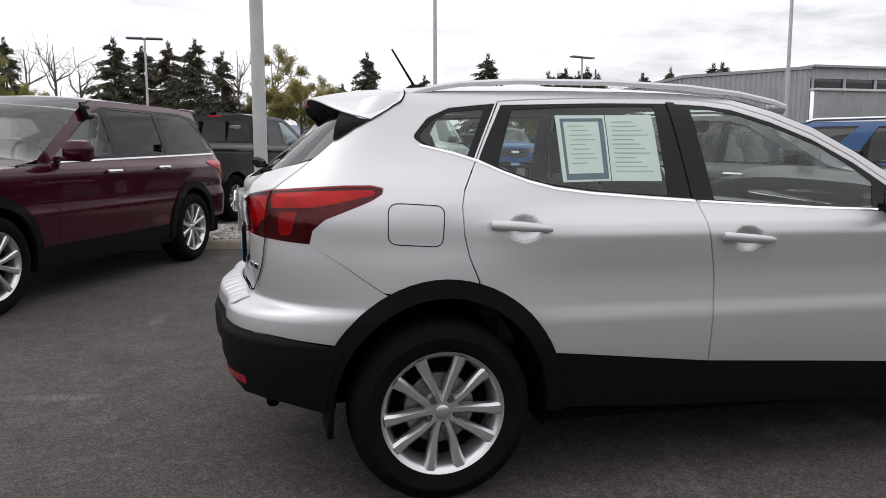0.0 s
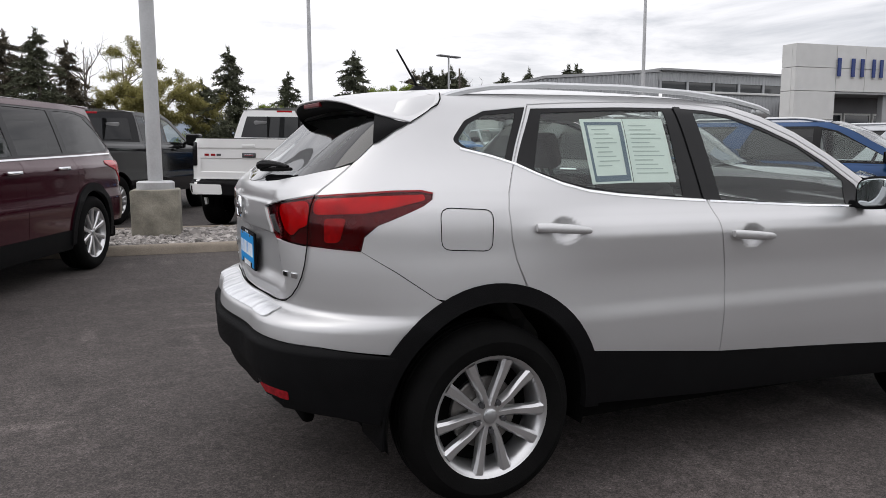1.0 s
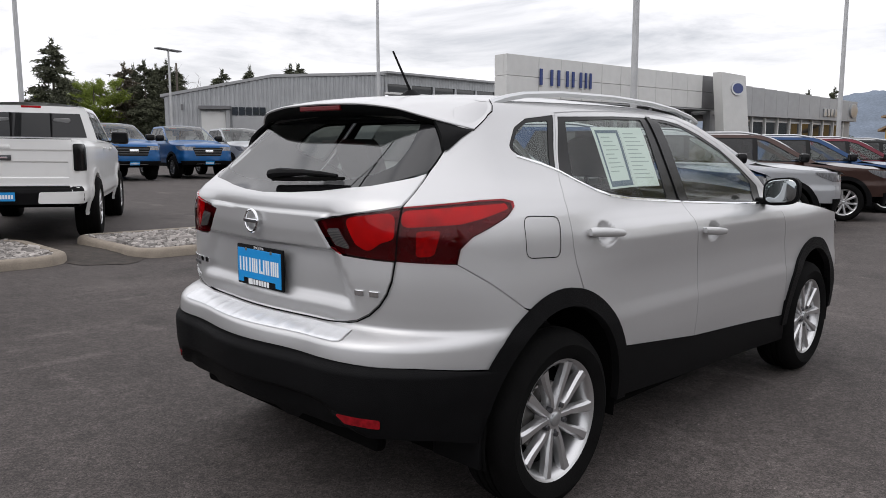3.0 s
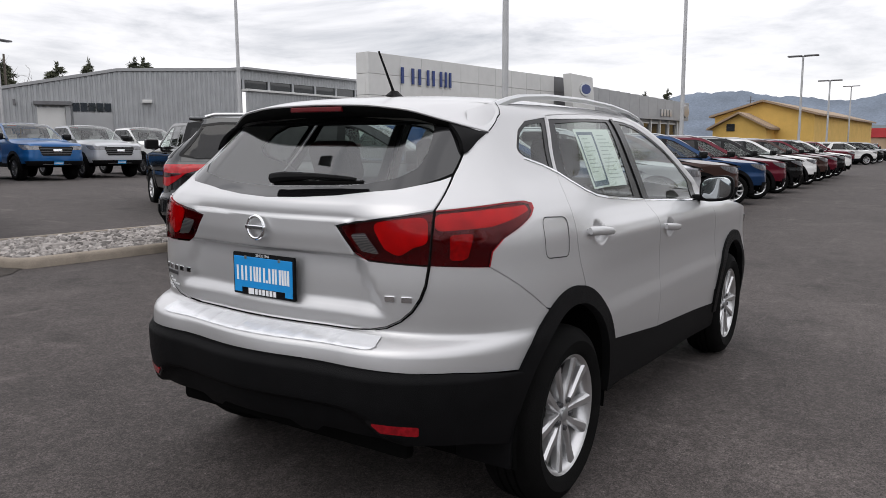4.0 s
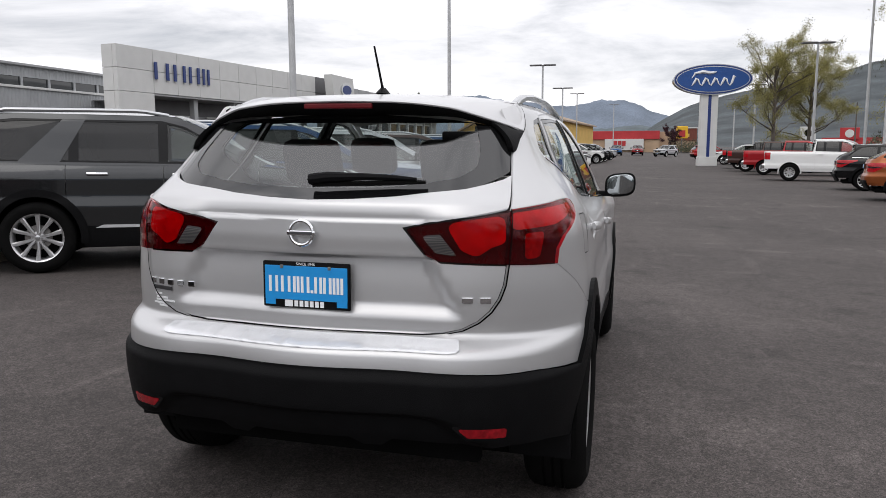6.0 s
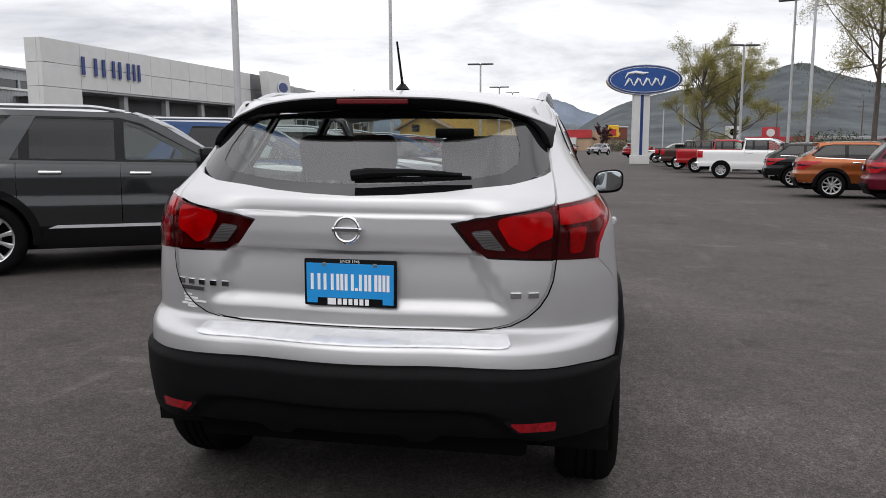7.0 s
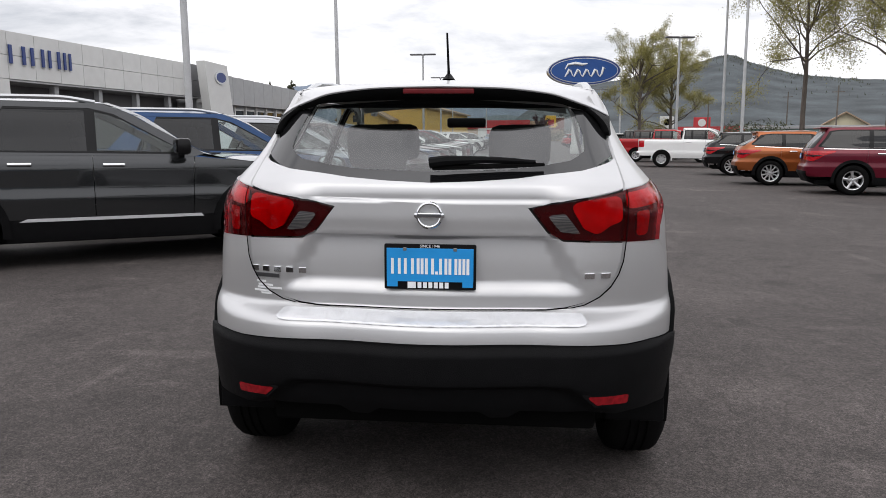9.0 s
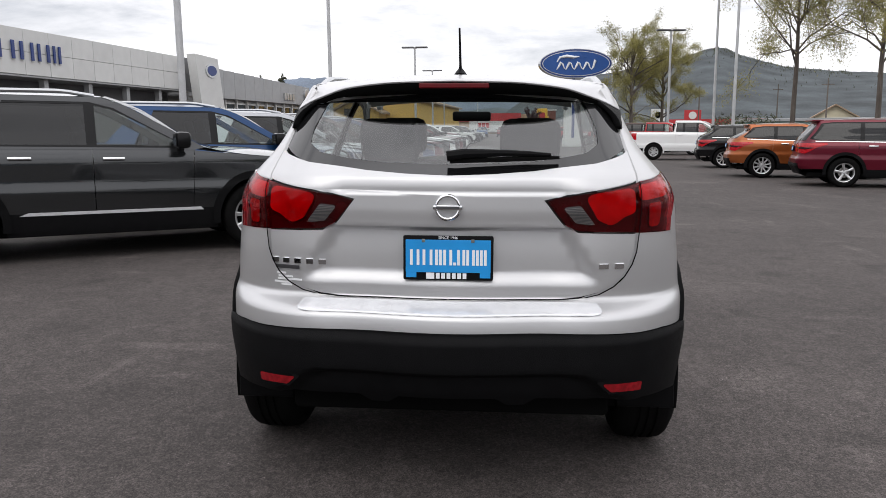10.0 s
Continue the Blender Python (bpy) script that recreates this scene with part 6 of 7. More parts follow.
geo, hue = t_.nodes.new("ShaderNodeNewGeometry"), next(n for n in t_.nodes if n.bl_idname == "ShaderNodeHueSaturation")
rng, mul = t_.nodes.new("ShaderNodeMapRange"), t_.nodes.new("ShaderNodeMath")
rng.inputs["To Min"].default_value, rng.inputs["To Max"].default_value, mul.operation = 0.45, 1.5, "MULTIPLY"
old = hue.inputs["Value"].links[0].from_socket
t_.links.new(geo.outputs["Random Per Island"], rng.inputs["Value"]), t_.links.new(old, mul.inputs[0]), t_.links.new(rng.outputs["Result"], mul.inputs[1]), t_.links.new(mul.outputs[0], hue.inputs["Value"])
mud = material("dark_mulch", (0.035, 0.028, 0.023), 0.95, scale=9, vary=0.35, fine=0.3, bump=1.0, bump_scale=30)


def ring_of(x0, x1, y0, y1, r, n=7):
    out = []
    for cx, cy, a in ((x1 - r, y0 + r, -90), (x1 - r, y1 - r, 0), (x0 + r, y1 - r, 90), (x0 + r, y0 + r, 180)):
        out += [(cx + r * math.cos(radians(a + 90 * k / n)), cy + r * math.sin(radians(a + 90 * k / n))) for k in range(n + 1)]
    return out


def island(tag, x0, x1, y0, y1, r, count, seed):
    outer = ring_of(x0, x1, y0, y1, r)
    full = []
    for a, b in zip(outer, outer[1:] + outer[:1]):
        n = max(1, int(math.dist(a, b) / 0.5))
        full += [(a[0] + (b[0] - a[0]) * k / n, a[1] + (b[1] - a[1]) * k / n) for k in range(n)]
    cx, cy = (x0 + x1) / 2, (y0 + y1) / 2
    bm = bmesh.new()
    rings = []
    for d, h in ((0.0, -0.02), (0.012, 0.07), (0.03, 0.10), (0.055, 0.112), (0.11, 0.114), (0.14, 0.108), (0.15, 0.09), (0.15, 0.0)):
        loop = shrink(full, d)
        rings.append([bm.verts.new((x, y, float(lie(x, y)) + h)) for x, y in loop])
    for u, w in zip(rings, rings[1:]):
        for k in range(len(u)):
            bm.faces.new((u[k], u[(k + 1) % len(u)], w[(k + 1) % len(u)], w[k]))
    bmesh.ops.recalc_face_normals(bm, faces=bm.faces[:])
    tagged(part("kerb", bm, concrete, smooth_it=True), "pale weathered concrete kerb round a gravel island", "kerb", kind="structure")
    bm = bmesh.new()
    loop = shrink(full, 0.145)
    bm.faces.new([bm.verts.new((x, y, float(lie(x, y)) + 0.075)) for x, y in loop])
    tagged(part("island_bed", bm, gravel_bed), "dusty bed of the gravel island", "ground", kind="structure")
    rnd = np.random.RandomState(seed)
    px, py = rnd.uniform(x0 + 0.17, x1 - 0.17, count), rnd.uniform(y0 + 0.17, y1 - 0.17, count)
    g = (1 + 5 ** 0.5) / 2
    base = np.array([(-1, g, 0), (1, g, 0), (-1, -g, 0), (1, -g, 0), (0, -1, g), (0, 1, g), (0, -1, -g), (0, 1, -g), (g, 0, -1), (g, 0, 1), (-g, 0, -1), (-g, 0, 1)]) / 1.9
    tri = np.array([(0, 11, 5), (0, 5, 1), (0, 1, 7), (0, 7, 10), (0, 10, 11), (1, 5, 9), (5, 11, 4), (11, 10, 2), (10, 7, 6), (7, 1, 8), (3, 9, 4), (3, 4, 2), (3, 2, 6), (3, 6, 8), (3, 8, 9), (4, 9, 5), (2, 4, 11), (6, 2, 10), (8, 6, 7), (9, 8, 1)])
    size = rnd.gamma(5, 0.0052, count)[:, None, None] + 0.008
    v = base[None] * (1 + rnd.uniform(-0.22, 0.22, (count, 12, 1))) * size * rnd.uniform((0.7, 0.7, 0.4), (1.35, 1.35, 0.85), (count, 1, 3))
    q = rnd.uniform(0, 6.28, (count, 1))
    v = np.stack([v[..., 0] * np.cos(q) - v[..., 1] * np.sin(q), v[..., 0] * np.sin(q) + v[..., 1] * np.cos(q), v[..., 2]], -1)
    v = v + np.stack([px, py, lie(px, py) + 0.08 + rnd.uniform(0, 0.018, count)], -1)[:, None]
    f = (tri[None] + 12 * np.arange(count)[:, None, None]).reshape(-1, 3)
    me = bpy.data.meshes.new("gravel")
    me.from_pydata(v.reshape(-1, 3).tolist(), [], f.tolist())
    me.materials.append(stone_mat)
    tagged(hang("gravel", me), "loose grey and tan gravel on the island", "gravel", kind="stuff")


island("a", -9.0, 0.95, 6.36, 8.6, 0.55, 9000, 3)
island("b", 1.55, 15.0, 6.28, 8.5, 0.35, 11000, 4)
bm = bmesh.new()
rnd = np.random.RandomState(8)
rim = [(1.28 + (0.55 + 0.16 * rnd.rand()) * math.cos(q), 7.2 + (1.05 + 0.2 * rnd.rand()) * math.sin(q)) for q in np.linspace(0, 6.283, 26)[:-1]]
mid_v = bm.verts.new((1.28, 7.2, float(lie(1.28, 7.2)) + 0.05))
vs = [bm.verts.new((x, y, float(lie(x, y)) + 0.006)) for x, y in rim]
for k in range(25):
    bm.faces.new((mid_v, vs[k], vs[(k + 1) % 25]))
tagged(part("mulch_patch", bm, mud, smooth_it=True), "dark mulch and mud between the islands", "ground", kind="structure")

# ---- lamp posts ----
galv = material("galvanised_post", (0.47, 0.475, 0.48), 0.55, 0.35, scale=2, vary=0.12, fine=0.06)
lamp_grey = material("lamp_head_grey", (0.16, 0.16, 0.165), 0.5, 0.4, scale=4, vary=0.1)


def lamp_post(x, y, tall, r, head=True, turn=0.0, based=False, label="pale grey steel lamp post on the lot"):
    z = float(lie(x, y)) - 0.03
    ob = thing("lamp_post", label, "lamp post", "lot lamp posts", Matrix.Translation((x, y, z)) @ Matrix.Rotation(radians(turn), 4, "Z"))
    foot = 0.0
    if based:
        foot = 0.80
        bm = block((-0.31, -0.31, 0.0), (0.31, 0.31, 0.74), 0.025)
        part("concrete_base", bm, post_concrete, ob, "weathered square concrete base", smooth_it=True)
        bm = bmesh.new()
        lathe(bm, [(0.25, 0.735), (0.25, 0.83), (0.22, 0.85), (0.10, 0.855)], 28, axis_y=False)
        part("base_cover", bm, galv, ob, smooth_it=True)
    bm = bmesh.new()
    lathe(bm, [(r * 1.05, foot), (r, tall * 0.4), (r * 0.72, tall)], 16, axis_y=False)
    bm.faces.new(bm.verts[-16:])
    part("pole", bm, galv, ob, smooth_it=True)
    if head:
        for sg in (-1, 1):
            part("lamp_head", block((sg * 0.55 - 0.48, -0.22, tall - 0.02), (sg * 0.55 + 0.48, 0.22, tall + 0.09), 0.04), lamp_grey, ob, "flat grey lamp head", smooth_it=True)
        part("cross_arm", block((-0.15, -0.04, tall - 0.05), (0.15, 0.04, tall + 0.05), 0.01), lamp_grey, ob)
    return ob


lamp_post(-0.60, 7.83, 10.5, 0.094, turn=-8, based=True, label="pale steel lamp post on a square concrete base in gravel")
for x, y, tall, r, turn in ((5.94, 24.6, 10.5, 0.075, 10), (22.4, 25.9, 10.5, 0.085, 30), (15.15, 7.62, 10.5, 0.085, 40), (30.6, 7.31, 10.5, 0.085, 60), (57.9, 6.45, 7.9, 0.09, 90), (76.8, 6.68, 7.5, 0.09, 90), (112.1, 7.95, 9.3, 0.10, 90), (170.0, 4.35, 10.7, 0.11, 90),
                            (21.35, 45.7, 7.55, 0.08, 20), (-7.07, 45.4, 7.55, 0.08, 0), (52.3, -12.4, 8.4, 0.09, 100), (65.8, -12.2, 8.25, 0.09, 80), (49.8, -14.9, 10.9, 0.09, 70), (39.45, -13.1, 9.6, 0.085, 30), (85, -13.2, 8.2, 0.09, 90), (110, -14, 8.2, 0.09, 90), (29, -19, 9, 0.08, 50)):
    lamp_post(x, y, tall, r, turn=turn)

# ---- dealership showroom ----
white_panel = material("white_metal_panel", (0.60, 0.60, 0.585), 0.45, 0.0, scale=1.5, vary=0.04, fine=0.03, each=0.03)
grey_panel = material("grey_metal_panel", (0.33, 0.335, 0.34), 0.5, 0.1, scale=1.5, vary=0.06, fine=0.04, each=0.04)
dark_panel = material("dark_grey_and_shaded_panel", (0.13, 0.13, 0.135), 0.5, 0.1, scale=0.5, vary=0.25, fine=0.05)
rib_wall = material("ribbed_steel_wall", (0.36, 0.37, 0.38), 0.5, 0.2, scale=1.2, vary=0.08, fine=0.05)
dark_glass = material("showroom_glass", (0.02, 0.023, 0.026), 0.05, scale=1, vary=0.2, spec=0.8)
letter_blue = material("navy_letter", (0.012, 0.035, 0.17), 0.35, scale=3, vary=0.05)
show = thing("showroom", "white and grey panelled dealership showroom with dark glass", "building", m=pose(35.5, 28.55, 0.0, 0, 0, -6))
FASCIA = 4.75
for k in range(10):
    for j in range(2):
        # last column is darker: the soft shade beside the pylon is in its colour
        part("wall_panel", block((3.0 + 2.2 * k + 0.012, 0.0, FASCIA + 1.35 * j + 0.012), (5.2 + 2.2 * k - 0.012, 0.25, FASCIA + 1.35 * (j + 1) - 0.012), 0.01), white_panel if k < 9 else dark_panel, show)
for a, b in ((0.0, 1.5), (1.5, 3.1), (3.1, FASCIA), (FASCIA, 6.1), (6.1, 7.45)):
    part("wall_panel", block((0.0, 0.0, a + 0.012), (2.988, 0.3, b - 0.012), 0.01), white_panel, show)
    part("wall_panel", block((-0.004, 0.31, a + 0.012), (0.25, 1.1, b - 0.012), 0.01), white_panel, show)
part("parapet", block((0.26, 0.3, FASCIA), (25.0, 1.1, 7.4), 0), white_panel, show)
part("soffit", block((3.0, 0.05, FASCIA - 0.12), (25.0, 2.4, FASCIA - 0.01), 0), grey_panel, show)
part("shop_wall", block((3.0, 2.4, 0.0), (25.2, 2.7, FASCIA), 0), grey_panel, show)
part("window_band", block((3.1, 2.34, FASCIA - 1.15), (25.0, 2.39, FASCIA - 0.15), 0), dark_panel, show, "dark band above the showroom windows")
for k in range(9):
    x, w = 3.9 + 2.35 * k, (1.15 if k % 3 == 2 else 2.0)
    win = part("shop_window", block((x, 2.29, 0.4 if k % 4 == 1 else 1.0), (x + w, 2.38, 3.5), 0), dark_glass, show, "dark showroom window")
    for lo, hi in (((x - 0.09, 2.25, 3.5), (x + w + 0.09, 2.36, 3.62)), ((x - 0.09, 2.25, 0.4), (x, 2.36, 3.5)), ((x + w, 2.25, 0.4), (x + w + 0.09, 2.36, 3.5))):
        part("window_frame", block(lo, hi, 0), white_panel, win)
for k in range(5):
    part("column", block((7.2 + 4.4 * k, 0.4, 0.0), (7.6 + 4.4 * k, 0.8, FASCIA - 0.12), 0.02), grey_panel, show)
for k in range(12):
    part("wall_panel", block((27.0 + 2.3 * k + 0.012, 0.3, 4.35), (29.3 + 2.3 * k - 0.012, 0.55, 7.05 - 0.022 * 2.3 * k), 0.01), grey_panel, show)
part("parapet", block((25.2, 0.56, 4.35), (54.6, 6.0, 6.35), 0), grey_panel, show)
for k in range(10):
    x = 28.0 + 2.45 * k
    win = part("shop_window", block((x, 0.9, 0.9), (x + 1.9, 1.0, 3.9), 0), dark_glass, show, "dark showroom window")
    part("window_frame", block((x - 0.1, 0.86, 3.9), (x + 2.0, 0.98, 4.05), 0), white_panel, win)
    part("column", block((x + 2.1, 0.7, 0), (x + 2.3, 0.9, 4.34), 0), white_panel, show)
part("shop_wall", block((25.2, 1.0, 0.0), (54.6, 1.3, 4.35), 0), grey_panel, show)
part("roof", block((10, 3.2, 5.0), (54.6, 22, 5.05), 0), grey_panel, show)
# sign on the fascia: plain upright slabs, their pale returns behind
for x, w in ((3.0, 0.24), (4.05, 0.24), (4.75, 0.24), (5.65, 0.22), (6.25, 0.22), (7.05, 0.24), (7.62, 0.2), (8.12, 0.2)):
    part("sign_slab", block((x, -0.14, 5.62), (x + w, -0.06, 6.68), 0.01), letter_blue, show, "navy blue sign shape")
    part("sign_edge", block((x + 0.06, -0.06, 5.54), (x + w + 0.08, 0.0, 6.6), 0.01), white_panel, show)
pyl = thing("entry_pylon", "tall white tapered entry pylon with a small oval emblem", "pylon", m=pose(59.9, 24.6, 0.0, 0, 0, -9))
bm = block((-0.6, -0.3, 0), (3.2, 0.5, 7.55), 0.02)
for v_ in bm.verts:
    if v_.co.z > 4:
        v_.co.x = v_.co.x * 0.94 - 1.22
        v_.co.z -= 0.04 * v_.co.x
part("pylon_body", bm, white_panel, pyl)


def oval(bm, cx, cz, a, b, y0, y1, n=48):
    u = [bm.verts.new((cx + a * math.cos(q), y0, cz + b * math.sin(q))) for q in np.linspace(0, 2 * math.pi, n + 1)[:-1]]
    w = [bm.verts.new((v.co.x, y1, v.co.z)) for v in u]
    bm.faces.new(u), bm.faces.new(w[::-1])
    for k in range(n):
        bm.faces.new((u[k], w[k], w[(k + 1) % n], u[(k + 1) % n]))
    bmesh.ops.recalc_face_normals(bm, faces=bm.faces[:])
    return bm


part("emblem_rim", oval(bmesh.new(), 0.62, 6.39, 0.95, 0.58, -0.38, -0.30), M["satin"], pyl)
part("emblem_field", oval(bmesh.new(), 0.62, 6.39, 0.74, 0.42, -0.40, -0.37), letter_blue, pyl)
bm = oval(bmesh.new(), 53.4, 5.5, 0.85, 0.75, 0.1, 0.29)
part("emblem_disc", bm, M["satin"], show, "round silver emblem")
for k in range(4):
    part("sign_slab", block((46.2 + 0.8 * k, 0.15, 4.75), (46.75 + 0.8 * k, 0.29, 5.5), 0.01), M["satin"], show)

# ---- ribbed steel workshop ----
shop = thing("workshop", "grey ribbed steel workshop with a low gable roof", "building", m=pose(22.3, 48.6, 0.0, 0, 0, -34))
LONG = 15.5
n = 340
xs = np.linspace(0, LONG, n)
top_z = np.interp(xs, [0, 7.4, LONG], [5.08, 6.54, 6.85])
rib = 0.05 * (np.abs(((xs / 0.32) % 1) - 0.5) < 0.28)
me = grid_mesh("wall", np.stack([np.stack([xs, -rib, 0 * xs], -1), np.stack([xs, -rib, top_z], -1)]), flip=False)
me.polygons.foreach_set("use_smooth", [False] * len(me.polygons))
me.materials.append(rib_wall)
hang("ribbed_wall", me, shop)
part("side_wall", block((0, 0.05, 0), (0.2, 30, 5.0), 0), rib_wall, shop)
bm = bmesh.new()
for x0, z0, x1, z1 in ((-0.25, 5.06, 7.4, 6.56), (7.4, 6.56, LONG + 0.1, 6.87)):
    q = [bm.verts.new(p) for p in ((x0, -0.12, z0), (x1, -0.12, z1), (x1, 30, z1), (x0, 30, z0), (x0, -0.12, z0 + 0.2), (x1, -0.12, z1 + 0.2), (x1, 30, z1 + 0.2), (x0, 30, z0 + 0.2))]
    for f in ((0, 1, 2, 3), (4, 5, 6, 7), (0, 1, 5, 4), (1, 2, 6, 5), (2, 3, 7, 6), (3, 0, 4, 7)):
        bm.faces.new([q[i] for i in f])
bmesh.ops.recalc_face_normals(bm, faces=bm.faces[:])
part("roof", bm, grey_panel, shop)
part("roller_door", block((2.45, -0.14, 0), (4.1, -0.06, 4.1), 0.01), white_panel, shop, "white roller door")
part("door_hood", block((2.3, -0.5, 4.25), (4.5, -0.06, 4.5), 0.02), lamp_grey, shop)
part("door_post", block((4.12, -0.3, 0), (4.42, -0.06, 4.24), 0.02), grey_panel, shop)
part("roller_door", block((4.55, -0.13, 0), (6.95, -0.06, 3.8), 0.01), grey_panel, shop, "grey roller door")
for k in range(5):
    part("window_pane", block((4.56 + 0.48 * k, -0.14, 3.88), (4.97 + 0.48 * k, -0.06, 4.42), 0), dark_glass, shop)
part("wall_lamp", block((8.85, -0.4, 4.46), (9.5, -0.06, 4.7), 0.05), white_panel, shop)
part("wall_vent", block((1.1, -0.12, 4.2), (1.25, -0.06, 4.6), 0.01), lamp_grey, shop)
# clerestory wing that runs behind the showroom
wing = thing("workshop_wing", "grey ribbed workshop wing with a dark strip of high windows", "building", m=pose(35.2, 39.95, 0.0, 0, 0, 0))
xs = np.linspace(0, 26, 400)
rib = 0.05 * (np.abs(((xs / 0.32) % 1) - 0.5) < 0.28)
for nm, yo, z0, z1 in (("ribbed_wall", 0.0, 6.26, 6.98), ("ribbed_wall", -0.4, 0.0, 5.44)):
    me = grid_mesh(nm, np.stack([np.stack([xs, yo - rib, 0 * xs + z0], -1), np.stack([xs, yo - rib, 0 * xs + z1], -1)]))
    me.materials.append(rib_wall)
    hang(nm, me, wing)
part("high_window_strip", block((0.2, 0.06, 5.6), (25.6, 0.16, 6.27), 0), dark_glass, wing, "dark strip of high windows")
for k in range(11):
    part("window_post", block((0.05 + 2.5 * k, -0.04, 5.6), (0.25 + 2.5 * k, 0.05, 6.27), 0), rib_wall, wing)
part("roof", block((-0.1, -0.4, 6.98), (26.3, 16, 7.14), 0.02), grey_panel, wing)
part("side_wall", block((0.0, 0.2, 0), (0.2, 16, 6.4), 0), rib_wall, wing)
part("lower_roof", block((-0.05, -0.6, 5.44), (26, 0.3, 5.6), 0.02), white_panel, wing)

# ---- oval dealer sign ----
sign = thing("dealer_sign", "tall pillar sign with a large blue oval", "sign", m=pose(62.5, -6.8, float(lie(62, -7)), 0, 0, -84))
part("pillar", block((-0.92, -0.4, 0), (0.42, 0.4, 5.9), 0.05), white_panel, sign, "white sign pillar")
part("pillar_foot", block((-1.0, -0.5, 0), (0.5, 0.5, 0.75), 0.03), white_panel, sign)
part("pillar_stripe", block((-0.36, -0.42, 0.1), (-0.12, -0.39, 5.9), 0), letter_blue, sign, "blue stripe")
part("oval_rim", oval(bmesh.new(), -0.1, 6.95, 3.08, 1.22, -0.55, 0.35), M["satin"], sign, "silver rim")
part("oval_band", oval(bmesh.new(), -0.1, 6.95, 3.01, 1.16, -0.57, -0.54), letter_blue, sign)
part("oval_line", oval(bmesh.new(), -0.1, 6.95, 2.86, 1.04, -0.585, -0.56), white_panel, sign)
part("oval_field", oval(bmesh.new(), -0.1, 6.95, 2.80, 0.985, -0.60, -0.57), material("sign_blue", (0.012, 0.07, 0.27), 0.3, scale=1, vary=0.06), sign, "deep blue oval face")
bm = bmesh.new()
tube(bm, [(-1.75, -0.62, 7.05), (-1.5, -0.62, 7.45), (-0.9, -0.62, 7.56), (-0.3, -0.62, 7.46), (0.15, -0.62, 7.52)], [0.03, 0.09, 0.13, 0.12, 0.04], 6)
wave = [(-1.75, -0.62, 6.45)] + [(-1.55 + 0.145 * k, -0.62, 6.75 + 0.30 * math.sin(1.25 * k) * (1 if k < 20 else 1.7)) for k in range(23)]
tube(bm, wave, [0.03] + [0.075 + 0.035 * math.sin(1.25 * k + 0.6) for k in range(22)] + [0.03], 6)
part("white_script_shape", bm, M["white_print"], sign, "plain white flowing shape", smooth_it=True)

# ---- far buildings ----
yellow = material("yellow_stucco", (0.62, 0.40, 0.11), 0.9, scale=0.8, vary=0.08, fine=0.08)
brown_roof = material("tan_roof", (0.30, 0.22, 0.15), 0.85, scale=2, vary=0.15)
red_wall = material("red_store_wall", (0.42, 0.03, 0.035), 0.7, scale=0.5, vary=0.1)
tan_wall = material("tan_store_wall", (0.42, 0.30, 0.2), 0.85, scale=0.5, vary=0.1)
teal_wall = material("pale_teal_wall", (0.24, 0.36, 0.34), 0.8, scale=0.5, vary=0.1)


def gable(name, label, m, w, d, eave, ridge, wall, roof_mat, windows):
    ob = thing(name, label, "building", m=m)
    bm = bmesh.new()
    f = [bm.verts.new(p) for p in ((0, -w / 2, 0), (0, w / 2, 0), (0, w / 2, eave), (0, 0, ridge), (0, -w / 2, eave))]
    b = [bm.verts.new((d, v.co.y, v.co.z)) for v in f]
    bm.faces.new(f), bm.faces.new(b[::-1])
    for k in range(5):
        bm.faces.new((f[k], b[k], b[(k + 1) % 5], f[(k + 1) % 5]))
    bmesh.ops.recalc_face_normals(bm, faces=bm.faces[:])
    part("outer_wall", bm, wall, ob)
    for sg in (-1, 1):
        bm = bmesh.new()
        s = (ridge - eave) / (w / 2)
        y1, z1 = sg * (w / 2 + 0.6), eave - 0.6 * s
        q = [bm.verts.new(p) for p in ((-0.7, 0, ridge + 0.05), (d + 0.5, 0, ridge + 0.05), (d + 0.5, y1, z1 + 0.05), (-0.7, y1, z1 + 0.05), (-0.7, 0, ridge + 0.3), (d + 0.5, 0, ridge + 0.3), (d + 0.5, y1, z1 + 0.3), (-0.7, y1, z1 + 0.3))]
        for g in ((0, 1, 2, 3), (4, 5, 6, 7), (0, 1, 5, 4), (1, 2, 6, 5), (2, 3, 7, 6), (3, 0, 4, 7)):
            bm.faces.new([q[i] for i in g])
        bmesh.ops.recalc_face_normals(bm, faces=bm.faces[:])
        part("roof_slope", bm, roof_mat, ob)
    for lo, hi in windows:
        wdw = part("window", block(lo, hi, 0.02), dark_glass, ob)
    return ob


gable("motel", "yellow stucco two-storey motel with a tan gable roof", pose(100, 16.6, -0.1, 0, 0, -4), 12.0, 46, 5.25, 6.95, yellow, brown_roof,
      [((-0.1, 1.8, 2.9), (0.05, 3.0, 4.1))] + [((4 + 5 * k, -5.85, 2.9), (5.5 + 5 * k, -5.7, 4.1)) for k in range(8)] + [((4 + 5 * k, -5.85, 0.6), (5.5 + 5 * k, -5.7, 2.0)) for k in range(8)])
gable("motel_annex", "small yellow gabled annex with a tan roof", pose(96, 18.6, -0.1, 0, 0, -4), 6.4, 6, 3.7, 5.35, yellow, brown_roof, [((-0.1, 0.5, 3.3), (0.05, 1.5, 4.2))])
store = thing("hardware_store", "long low store with a red fascia and white sign wall", "building", m=pose(203, 15.5, -0.2))
part("outer_wall", block((0, -22, 0), (30, 0, 3.4), 0), tan_wall, store)
part("fascia", block((-0.4, -22, 3.4), (30, 0, 5.6), 0.05), red_wall, store, "red fascia")
